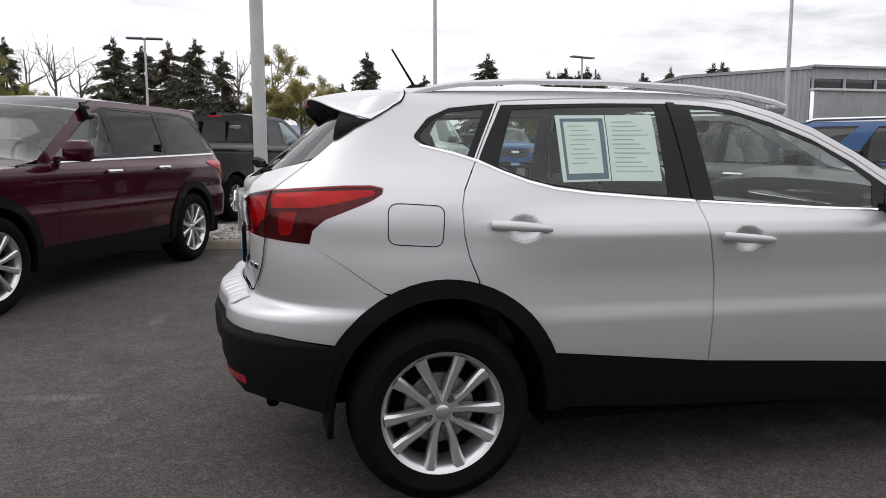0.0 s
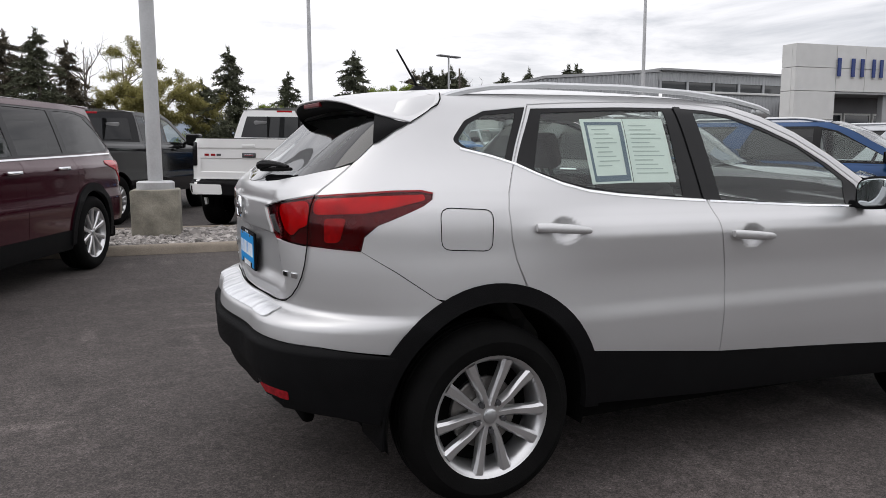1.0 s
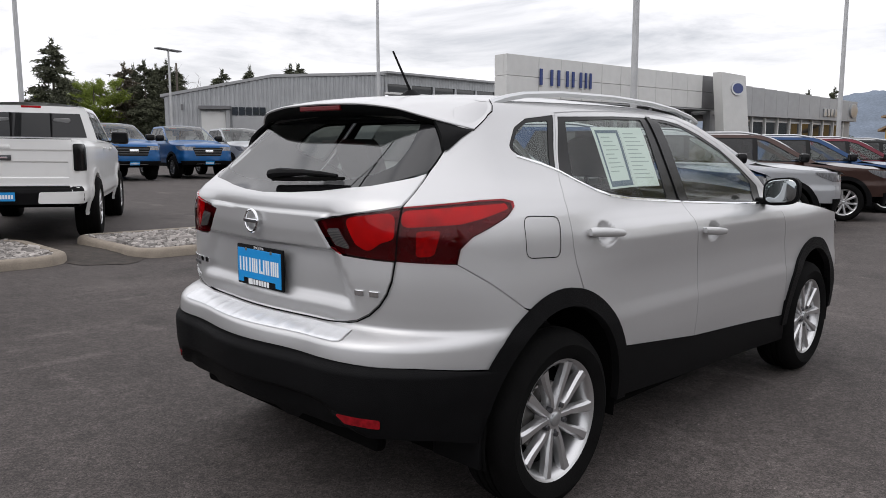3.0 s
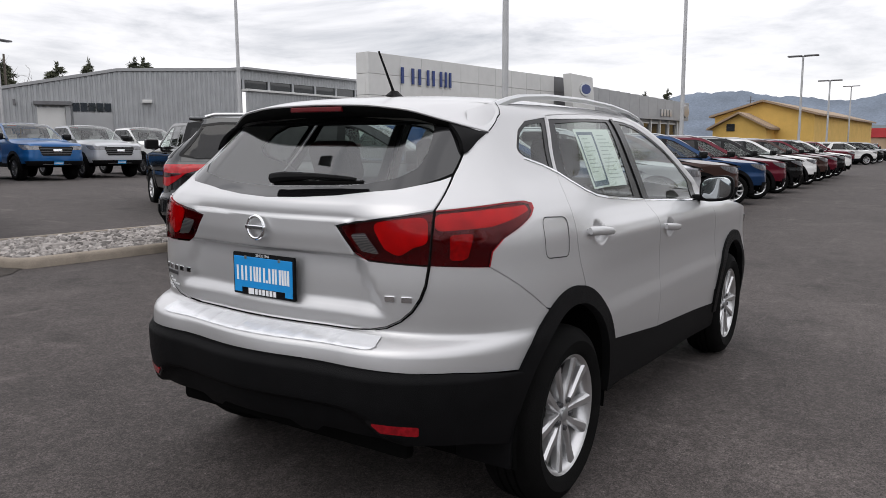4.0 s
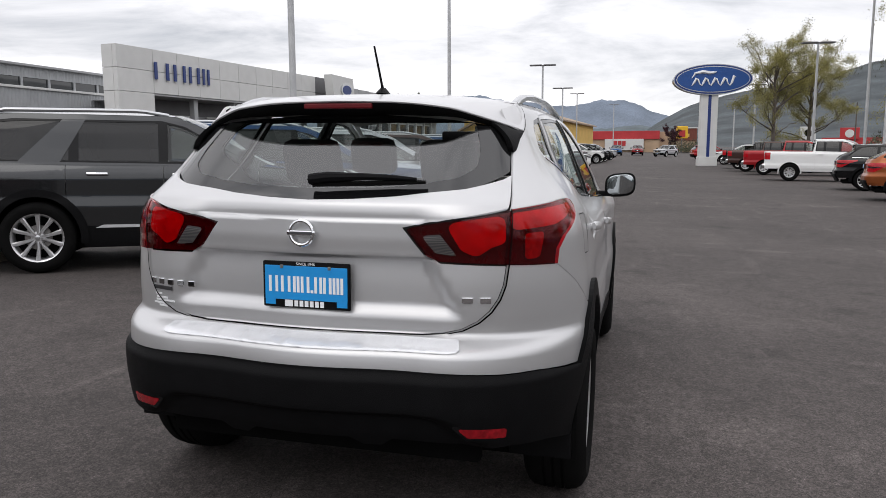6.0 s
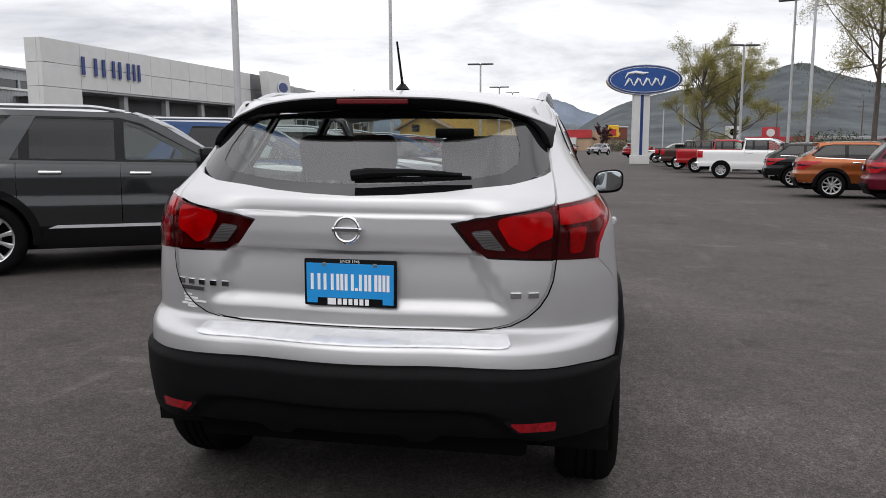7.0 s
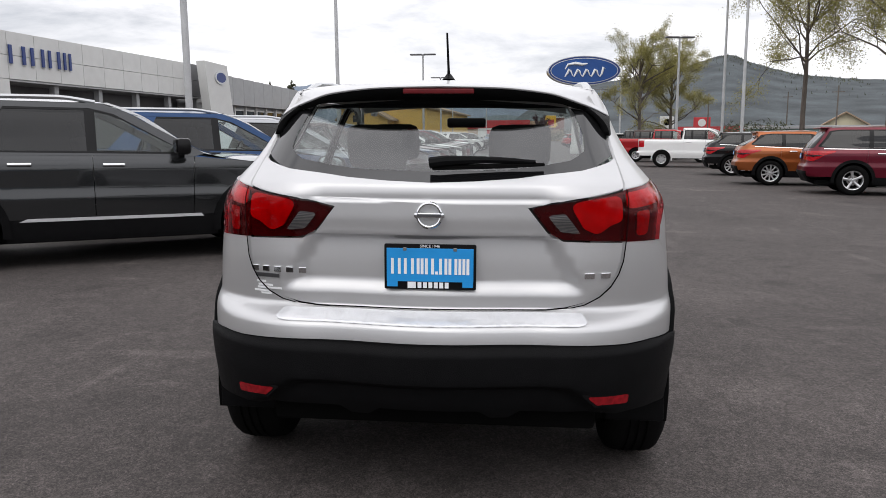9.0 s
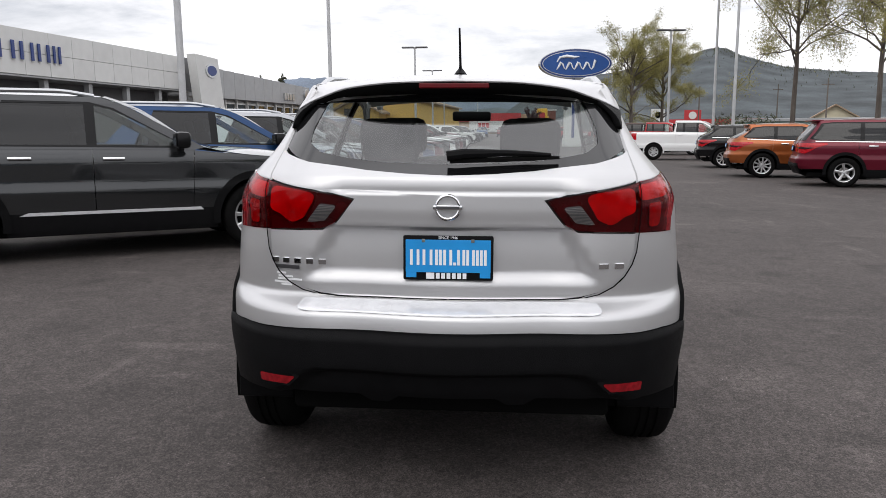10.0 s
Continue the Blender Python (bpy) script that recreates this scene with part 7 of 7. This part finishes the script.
part("sign_wall", block((-1.0, -18.0, 0.6), (-0.5, -8.0, 3.5), 0.02), white_panel, store, "white sign wall")
for k in range(3):
    part("sign_slab", block((-1.2, -11.2 + 0.0 - 1.1 * k, 1.7), (-1.02, -10.3 - 1.1 * k, 3.0), 0), red_wall, store, "plain red sign shape")
shop2 = thing("roadside_shop", "low brown roadside shop with a pale cornice", "building", m=pose(206, -7.5, -0.2))
part("outer_wall", block((0, -8.5, 0), (16, 4.0, 5.4), 0), tan_wall, shop2)
part("upper_wall", block((-0.3, -8.5, 3.0), (0, -3.0, 6.2), 0), material("brick_red_wall", (0.16, 0.05, 0.035), 0.9, scale=2, vary=0.1), shop2)
part("cornice", block((-0.5, -8.7, 6.2), (0.2, -2.8, 6.5), 0), white_panel, shop2)
part("sign_slab", block((-0.5, -6.6, 4.0), (-0.32, -4.8, 4.8), 0), yellow, shop2)
board = thing("roadside_sign", "yellow and red roadside sign on a pole", "sign", m=pose(190, -11.4, -0.2))
part("sign_pole", block((-0.15, -0.15, 0), (0.15, 0.15, 3.6), 0), lamp_grey, board)
part("sign_board", block((-0.2, -1.35, 3.4), (0.2, 1.35, 6.4), 0.3), material("sign_yellow", (0.72, 0.42, 0.02), 0.5, scale=1, vary=0.05), board, "yellow sign board")
part("sign_shape", block((-0.26, -0.75, 3.8), (-0.19, 0.75, 5.4), 0.3), red_wall, board, "plain red shape")
row = thing("roadside_store", "low roadside store with red walls", "building", m=pose(140, -40, -0.2, 0, 0, -15))
part("outer_wall", block((0, -9, 0), (12, 8, 2.9), 0), red_wall, row)
part("sign_board", block((-0.3, 2.2, 2.6), (0, 5.2, 4.6), 0.05), red_wall, row, "red sign with a white disc")
bm = bmesh.new()
bmesh.ops.create_cone(bm, cap_ends=True, segments=24, radius1=0.7, radius2=0.7, depth=0.1)
part("sign_disc", bm, white_panel, row).matrix_local = pose(-0.36, 3.7, 3.6, 0, 90, 0)
row2 = thing("low_warehouse", "long pale teal and blue low warehouse", "building", m=pose(96, -40, -0.2, 0, 0, -24))
part("outer_wall", block((0, -34, 0), (10, 9, 2.1), 0), teal_wall, row2)
part("roof", block((-0.4, -34.2, 2.1), (10.3, 9.2, 2.5), 0.05), grey_panel, row2)
gable("far_house", "far house with a pale gable", pose(128, -56.5, -0.2, 0, 0, -20), 6, 8, 3.0, 4.8, material("pale_stucco", (0.55, 0.50, 0.36), 0.9, scale=1, vary=0.08), brown_roof, [])
small = thing("square_sign", "small white square roadside sign", "sign", m=pose(104.5, -22.5, -0.2))
part("sign_pole", block((-0.08, -0.08, 0), (0.08, 0.08, 2.4), 0), lamp_grey, small)
part("sign_board", block((-0.1, -0.95, 2.3), (0.1, 0.95, 4.0), 0.03), white_panel, small)
part("sign_shape", oval(bmesh.new(), 0, 0, 0.45, 0.45, -0.02, 0.02), M["shadow_black"], small).matrix_local = pose(-0.12, 0, 3.2, 0, 0, 90)

# far cars along the end of the lane
far_cars = [("lake", 130, 2.5, 180), ("red", 134, -1.0, 180), ("black", 128, 6.0, 180), ("white", 64.5, 5.6, -60), ("black", 69, 5.4, -60), ("black", 74, 5.2, -60), ("pearl", 82, 5.0, -60), ("pearl", 120, -6.0, 150), ("red", 95, -8.5, -75), ("black", 60.5, -12.6, 77), ("white", 68.0, -11.6, 77)]
for c, x, y, h in far_cars:
    park("suv", SUV, c, at(x, y, h), f"{dict(lake='bright blue', red='red', black='black', white='white', pearl='silver')[c]} sport utility vehicle far down the lot", "suv", "suv", SU)

park("suv5", FULL, "dark_red", at(58.8, 6.9, -74), "dark red full-size sport utility vehicle past the display row", "suv", "five", SU)

# ---- trees ----
bark = material("tree_bark", (0.11, 0.092, 0.078), 0.95, scale=6, vary=0.3, fine=0.2, bump=0.6, bump_scale=30, stretch=(1, 1, 0.2))
fir = material("conifer_needles", (0.068, 0.074, 0.043), 0.9, scale=0.8, vary=0.35, fine=0.3)
fir_brown = material("dull_conifer_needles", (0.092, 0.077, 0.052), 0.9, scale=0.8, vary=0.35, fine=0.3)
young = material("spring_leaves", (0.30, 0.275, 0.10), 0.8, scale=0.7, vary=0.3, fine=0.25)
green_leaf = material("green_leaves", (0.20, 0.25, 0.045), 0.8, scale=0.7, vary=0.3, fine=0.25)
purple = material("purple_leaves", (0.06, 0.022, 0.03), 0.8, scale=0.7, vary=0.3, fine=0.25)


for leaf_mat in (young, green_leaf, purple):
    t_ = leaf_mat.node_tree
    out_, glow, half_ = t_.nodes["Material Output"], t_.nodes.new("ShaderNodeBsdfTranslucent"), t_.nodes.new("ShaderNodeMixShader")
    half_.inputs["Fac"].default_value = 0.5
    t_.links.new(next(n for n in t_.nodes if n.bl_idname == "ShaderNodeHueSaturation").outputs["Color"], glow.inputs["Color"])
    t_.links.new(t_.nodes["Principled BSDF"].outputs["BSDF"], half_.inputs[1]), t_.links.new(glow.outputs["BSDF"], half_.inputs[2])
    t_.links.new(half_.outputs["Shader"], out_.inputs["Surface"])


def tri_cloud(name, centres, dirs, size, rnd, mat, parent, label=""):
    """Many small leaf-like blades about given centres."""
    n = len(centres)
    a = rnd.normal(size=(n, 3))
    a = a / np.linalg.norm(a, axis=1, keepdims=True)
    d = dirs / np.maximum(np.linalg.norm(dirs, axis=1, keepdims=True), 1e-6)
    b = np.cross(a, d)
    b = b / np.maximum(np.linalg.norm(b, axis=1, keepdims=True), 1e-6)
    s = size * rnd.uniform(0.6, 1.4, (n, 1))
    p = np.stack([centres - b * s * 0.35, centres + d * s * 0.35 + b * s * 0.1, centres + d * s, centres + b * s * 0.35 + d * s * 0.2], 1)
    f = np.arange(4 * n).reshape(n, 4)
    me = bpy.data.meshes.new(name)
    me.from_pydata(p.reshape(-1, 3).tolist(), [], f.tolist())
    me.materials.append(mat)
    return hang(name, me, parent, label)


def conifer(seed, mat, label):
    """A conifer 10 m tall at the origin."""
    rnd = np.random.RandomState(seed)
    ob = thing("conifer_tree", label, "tree", "trees behind the lot")
    bm = bmesh.new()
    tube(bm, [(0, 0, -0.2), (0.05, 0, 4), (0, 0.04, 9.6)], [0.22, 0.14, 0.02], 7)
    part("trunk", bm, bark, ob, smooth_it=True)
    c, d = [], []
    for k in range(150):
        h = 0.9 + 8.9 * (k / 150) ** 0.92
        reach = (3.9 * (1 - (h / 10.1)) ** 0.80 + 0.16) * rnd.uniform(0.3, 1.2)
        q = rnd.uniform(0, 6.283)
        reach *= 1 + 0.2 * math.sin(2 * q + seed + 0.9 * h)
        n = int(12 + 40 * reach)
        t = rnd.uniform(0.12, 1.0, n)
        r = reach * t
        side = rnd.normal(0, 0.13, n) * (0.6 + r)
        x, y = r * math.cos(q) - side * math.sin(q), r * math.sin(q) + side * math.cos(q)
        z = h - 0.20 * r - 0.05 * r * r + rnd.normal(0, 0.06, n)
        c.append(np.stack([x, y, z], -1))
        d.append(np.stack([np.cos(q) + rnd.normal(0, 0.5, n), np.sin(q) + rnd.normal(0, 0.5, n), rnd.normal(-0.35, 0.35, n)], -1))
    c.append(np.stack([rnd.normal(0, 0.05, 40), rnd.normal(0, 0.05, 40), rnd.uniform(9.2, 10.2, 40)], -1))
    d.append(np.stack([rnd.normal(0, 0.3, 40), rnd.normal(0, 0.3, 40), np.full(40, 0.8)], -1))
    tri_cloud("crown", np.concatenate(c), np.concatenate(d), 0.38, rnd, mat, ob)
    return ob


def broadleaf(seed, mat, label, tall=10.0, spread=3.6, leaves=3500, leaf=0.16, fork=0.33, limbs=6, name="broadleaf_tree", droop=0.0, stem=1.0):
    """A leaf tree: a tapered trunk, limbs that fork three times, and small leaves about the twigs."""
    rnd = np.random.RandomState(seed)
    ob = thing(name, label, "tree", "trees behind the lot")
    bm = bmesh.new()
    base = Vector((0, 0, tall * fork))
    tube(bm, [(0, 0, -0.2), (0.04, 0.02, tall * fork * 0.5), base, (0.05, 0.1, tall * 0.62), (0.1, 0.0, tall * 0.92)], [stem * tall * q for q in (0.020, 0.016, 0.014, 0.008, 0.002)], 7)
    tips = []

    def grow(p, d, length, r, level):
        pts, rad, q, dd = [p], [r], p, d.copy()
        for k in range(4):
            dd = (dd + Vector(rnd.normal(0, 0.16, 3)) + Vector((0, 0, 0.05 - droop * (level > 0)))).normalized()
            q = q + dd * length / 4
            pts.append(q), rad.append(r * (1 - 0.2 * (k + 1)))
        tube(bm, pts, rad, 5 if level < 2 else 3, caps=False)
        if level >= 3:
            tips.append((pts, length))
            return
        for k in range(3 if level else 4):
            t = rnd.randint(1, 5)
            side = Vector(rnd.normal(0, 1, 3))
            nd = (dd * 0.75 + side.normalized() * 0.75 + Vector((0, 0, 0.12))).normalized()
            grow(pts[t], nd, length * rnd.uniform(0.45, 0.68), r * 0.5, level + 1)
    for k in range(limbs):
        q = 2 * math.pi * k / limbs + rnd.uniform(-0.4, 0.4)
        h = tall * (fork + (0.55 - fork * 0.4) * rnd.rand())
        d = Vector((math.cos(q) * 0.8, math.sin(q) * 0.8, rnd.uniform(0.35, 0.95))).normalized()
        grow(Vector((0.03, 0.03, h)), d, spread * rnd.uniform(0.55, 0.85), stem * tall * 0.007, 1)
    part("trunk", bm, bark, ob, smooth_it=True)
    if leaves:
        c, d = [], []
        per = max(1, leaves // max(1, len(tips)))
        for pts, ln in tips:
            for k in range(per):
                i = rnd.randint(0, 4)
                t = rnd.rand()
                p = pts[i] * (1 - t) + pts[i + 1] * t + Vector(rnd.normal(0, 0.16 * spread / 3.6, 3))
                c.append(p[:]), d.append(rnd.normal(0, 1, 3) + np.array([0, 0, -0.4]))
        tri_cloud("crown", np.array(c), np.array(d), leaf, rnd, mat, ob)
    return ob


def plant(src, x, y, tall, turn, wide=1.0):
    z = float(lie(x, y)) - 0.3
    src.scale = (wide * tall / 10, wide * tall / 10, tall / 10)
    ob = copy_thing(src, pose(x, y, z, 0, 0, turn))
    return ob


firs = [conifer(k, m_, l_) for k, m_, l_ in ((1, fir, "tall dark green conifer behind the lot"), (2, fir, "tall dark green conifer behind the lot"), (3, fir_brown, "dull brownish conifer behind the lot"))]
wild = random.Random(5)
CONIFERS = [(-10.9, 57.6, 8.7), (-9.5, 61.9, 8.8), (-7.3, 60.2, 8.9), (-5.0, 56.3, 8.7), (-3.4, 62.4, 8.7), (-17.8, 56.1, 8.3), (8.1, 58.1, 8.5), (7.0, 66.3, 6.8), (14.8, 66.9, 7.8), (18.2, 57.7, 8.7), (29.8, 70.5, 8.7)]
CONIFERS += [(31.7, 69.6, 8.9), (35.2, 72.4, 9.2), (41.2, 73.8, 9.6), (43.8, 72.3, 10.1), (49.4, 71.1, 10.7), (26.1, 63.9, 8.1), (26.8, 61.4, 8.2), (30.6, 65.1, 8.8), (47.7, 70.1, 10.5), (141, 41.1, 11.5), (139.8, 45, 11.2)]
for k, (x, y, h) in enumerate(CONIFERS):
    plant(firs[2 if k in (2, 4, 16) else k % 2], x, y, h + 0.5, wild.uniform(0, 360), wild.uniform(0.85, 1.15))
willow = broadleaf(11, young, "budding yellow-green tree behind the lot", leaves=17000, leaf=0.25, spread=4.2, droop=0.06, limbs=8)
bare = broadleaf(12, young, "bare spring tree behind the lot", leaves=0, spread=3.6, limbs=8)
leafy = broadleaf(13, green_leaf, "fresh green leafy tree behind the lot", leaves=14000, leaf=0.24, spread=3.4, fork=0.15, limbs=9)
for x, y, h, src, wd in ((2.8, 58.4, 8.6, willow, 1.15), (5.8, 62.2, 7.0, willow, 1.0), (-16.9, 54.3, 7.2, willow, 0.9), (0.8, 62.7, 8.2, willow, 1.0), (24.0, 64.2, 7.8, leafy, 1.1), (11.0, 61.6, 5.8, leafy, 1.0), (23.0, 62.6, 7.9, leafy, 1.0), (20.0, 61.0, 6.6, leafy, 1.2),
                         (-16.7, 64.6, 10.6, bare, 1.0), (-15.2, 67.0, 9.4, bare, 1.1), (-2.2, 68.5, 10.8, bare, 0.9), (0.9, 70.5, 10.9, bare, 1.0), (-19.2, 66.1, 10.3, bare, 1.0), (38.8, 77.8, 10.2, bare, 0.9), (-6, 70, 10, bare, 1.0)):
    plant(src, x, y, h, wild.uniform(0, 360), wd)
for src in firs + [willow, bare, leafy]:
    src.scale = (0.9, 0.9, 0.95)
    src.matrix_basis = pose(-60 + 9 * (firs + [willow, bare, leafy]).index(src), 78, 0) @ Matrix.Diagonal((0.9, 0.9, 0.95, 1))
lane_tree = broadleaf(21, young, "large budding tree with sparse leaves beside the lane", tall=17.0, spread=8.0, leaves=44000, leaf=0.16, fork=0.34, limbs=18, stem=0.6)
lane_tree.matrix_world = pose(48.2, -19.6, -0.3, 0, 0, 40)
plant(lane_tree, 43.0, -22.4, 9.5, 200, 1.0)
lane_two = broadleaf(22, young, "budding yellow-green tree beside the lane", tall=11.6, spread=4.6, leaves=42000, leaf=0.13, fork=0.2, limbs=17)
lane_two.matrix_world = pose(64.5, -11.9, -0.3)
plant(lane_two, 69, -15.5, 9.5, 120, 1.0)
red_tree = broadleaf(23, purple, "dark purple-leaved tree by the road", tall=5.5, spread=3.2, leaves=9000, leaf=0.25, fork=0.15, limbs=10)
red_tree.matrix_world = pose(185, -8.5, -0.3)

# unseen trees behind the camera, which darken the low sky in reflections
for x, y, h, src, wd in ((-14, -27, 9.0, bare, 1.1), (-6, -31, 10.5, willow, 1.0), (3, -28, 9.5, bare, 1.2), (12, -30, 11.0, bare, 1.1), (20, -33, 10.5, willow, 1.0), (29, -29, 10, bare, 1.2), (-24, -30, 9.5, leafy, 1.1), (37, -33, 10, leafy, 1.0), (-44, -8, 9.0, bare, 1.0), (-48, 10, 8.5, leafy, 1.0), (-42, 26, 9, bare, 1.0)):
    plant(src, x, y, h, wild.uniform(0, 360), wd)


def hedge(name, label, x0, x1, y, deep, tall, mat, count, seed, slope=0.0):
    rnd = np.random.RandomState(seed)
    x = rnd.uniform(x0, x1, count)
    h = tall * (0.65 + 0.35 * np.sin(x * 0.9 + 2 * np.sin(x * 0.31)))
    c = np.stack([x, y + slope * (x - x0) + rnd.uniform(-deep, deep, count), rnd.uniform(0, 1, count) ** 0.8 * h], -1)
    ob = tri_cloud(name, c, rnd.normal(0, 1, (count, 3)), 0.42, rnd, mat, None, label)
    tagged(ob, label, "hedge", kind="stuff")


hedge("shrub_belt", "dark belt of shrubs behind the lot", -40, 60, 58, 4, 3.4, fir, 16000, 31, 0.12)
hedge("shrub_belt", "green belt of shrubs behind the lot", -40, 60, 62, 4, 3.6, green_leaf, 9000, 32, 0.12)
# unseen belt, added to hold back low sky from paint and glass
hedge("street_tree_belt", "unseen dark tree belt that blocks low sky behind the lane", -45, 37, -26, 4, 8.5, fir, 26000, 35)
hedge("roadside_shrubs", "dark shrubs along the far road", 70, 175, -24, 3, 2.6, fir, 6000, 33, -0.25)
hedge("roadside_shrubs", "dark shrubs by the far stores", 180, 200, -12, 4, 3.0, fir, 3000, 34, -0.2)

# utility poles
for x, y, h in ((30, 62, 9.4), (150, 28, 11), (128, -47, 8.5), (112, -30, 7.5), (104, -45, 8.0)):
    ob = thing("utility_pole", "brown wooden utility pole with a cross-arm", "pole", "utility poles", pose(x, y, -0.3, 0, 0, 60))
    bm = bmesh.new()
    tube(bm, [(0, 0, 0), (0, 0, h)], [0.12, 0.08], 8)
    part("pole", bm, bark, ob, smooth_it=True)
    part("cross_arm", block((-0.8, -0.05, h - 0.9), (0.8, 0.05, h - 0.8), 0.01), bark, ob)

# ---- hills ----
def ridge(name, label, th0, th1, r0, r1, crest, rough_, mat, n=260, m=26, seed=2):
    th = np.radians(np.linspace(th0, th1, n))[:, None]
    u = np.linspace(0, 1, m)[None]
    r = r0 + (r1 - r0) * u
    h = crest(np.degrees(th)) * r1
    noise_ = sum(a * np.sin(np.degrees(th) * f + ph + 0.9 * u * g) for a, f, ph, g in ((0.5, 1.7, 0.3, 0.6), (0.28, 4.3, 1.1, 1.3), (0.16, 11.0, 2.0, 2.2), (0.10, 23.0, 0.7, 3.0), (0.05, 57.0, 0.1, 5.0)))
    z = h * (u ** 1.25) + rough_ * h * noise_ * np.sin(np.pi * np.minimum(u * 0.62, 1))
    p = np.stack([r * np.cos(th), r * np.sin(th), z - 1.0], -1)
    me = grid_mesh(name, p, flip=True)
    me.materials.append(mat)
    tagged(hang(name, me), label, "hill", kind="structure")


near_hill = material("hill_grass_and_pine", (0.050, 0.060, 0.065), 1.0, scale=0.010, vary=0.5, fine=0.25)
rnd = np.random.RandomState(77)
th = np.concatenate([rnd.uniform(-24, -11, 900), rnd.uniform(-40, -14, 200)])
up = np.concatenate([1 - np.abs(rnd.normal(0, 0.05, 900)), rnd.uniform(0.6, 0.98, 200)])
crest_of = curve((-42, 0.03), (-30, 0.05), (-26, 0.059), (-21, 0.068), (-17.5, 0.084), (-15.7, 0.0965), (-14, 0.090), (-12, 0.080), (-9, 0.072), (-6, 0.063), (-4, 0.054), (-2.5, 0.042), (-1.3, 0.030), (0.0, 0.014), (1.0, 0.004), (2.0, 0.0))
r = 1500 + 1400 * up
c = np.stack([r * np.cos(np.radians(th)), r * np.sin(np.radians(th)), crest_of(th) * 2900 * up ** 1.25 - 4], -1)
ob = tri_cloud("hill_pines", c, np.stack([rnd.normal(0, 0.1, 1100), rnd.normal(0, 0.1, 1100), np.ones(1100)], -1), 9.0, rnd, fir, None)
tagged(ob, "dark pines along the crest of the hill", "trees", kind="stuff")
# far hills and foothill carry the bluish haze of distance in their base colour
far_hill = material("haze_blue_hills", (0.13, 0.16, 0.205), 1.0, scale=0.004, vary=0.22, fine=0.2)
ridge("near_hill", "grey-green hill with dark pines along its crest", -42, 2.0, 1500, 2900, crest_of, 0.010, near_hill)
ridge("far_hill", "far haze-blue hills with thin snow on the crest", -12, 40, 3200, 4400, curve((-12, 0.03), (-3, 0.036), (-1, 0.045), (1, 0.058), (2.5, 0.061), (4.5, 0.053), (7, 0.056), (10, 0.062), (13, 0.068), (16, 0.063), (22, 0.05), (40, 0.03)), 0.04, far_hill, seed=3)
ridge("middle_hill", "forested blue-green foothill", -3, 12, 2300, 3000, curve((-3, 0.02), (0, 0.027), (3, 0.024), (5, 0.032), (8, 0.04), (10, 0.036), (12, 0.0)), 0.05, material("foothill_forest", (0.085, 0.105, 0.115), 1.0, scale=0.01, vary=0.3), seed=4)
# added hills, mostly out of view, that block low sky in the reflections
ridge("valley_hill", "blue-grey hills, mostly out of view, added to darken reflections", 60, 316, 2400, 3600, curve((60, 0.02), (80, 0.035), (110, 0.05), (150, 0.075), (190, 0.06), (225, 0.09), (260, 0.075), (290, 0.06), (316, 0.03)), 0.04, far_hill, seed=5)
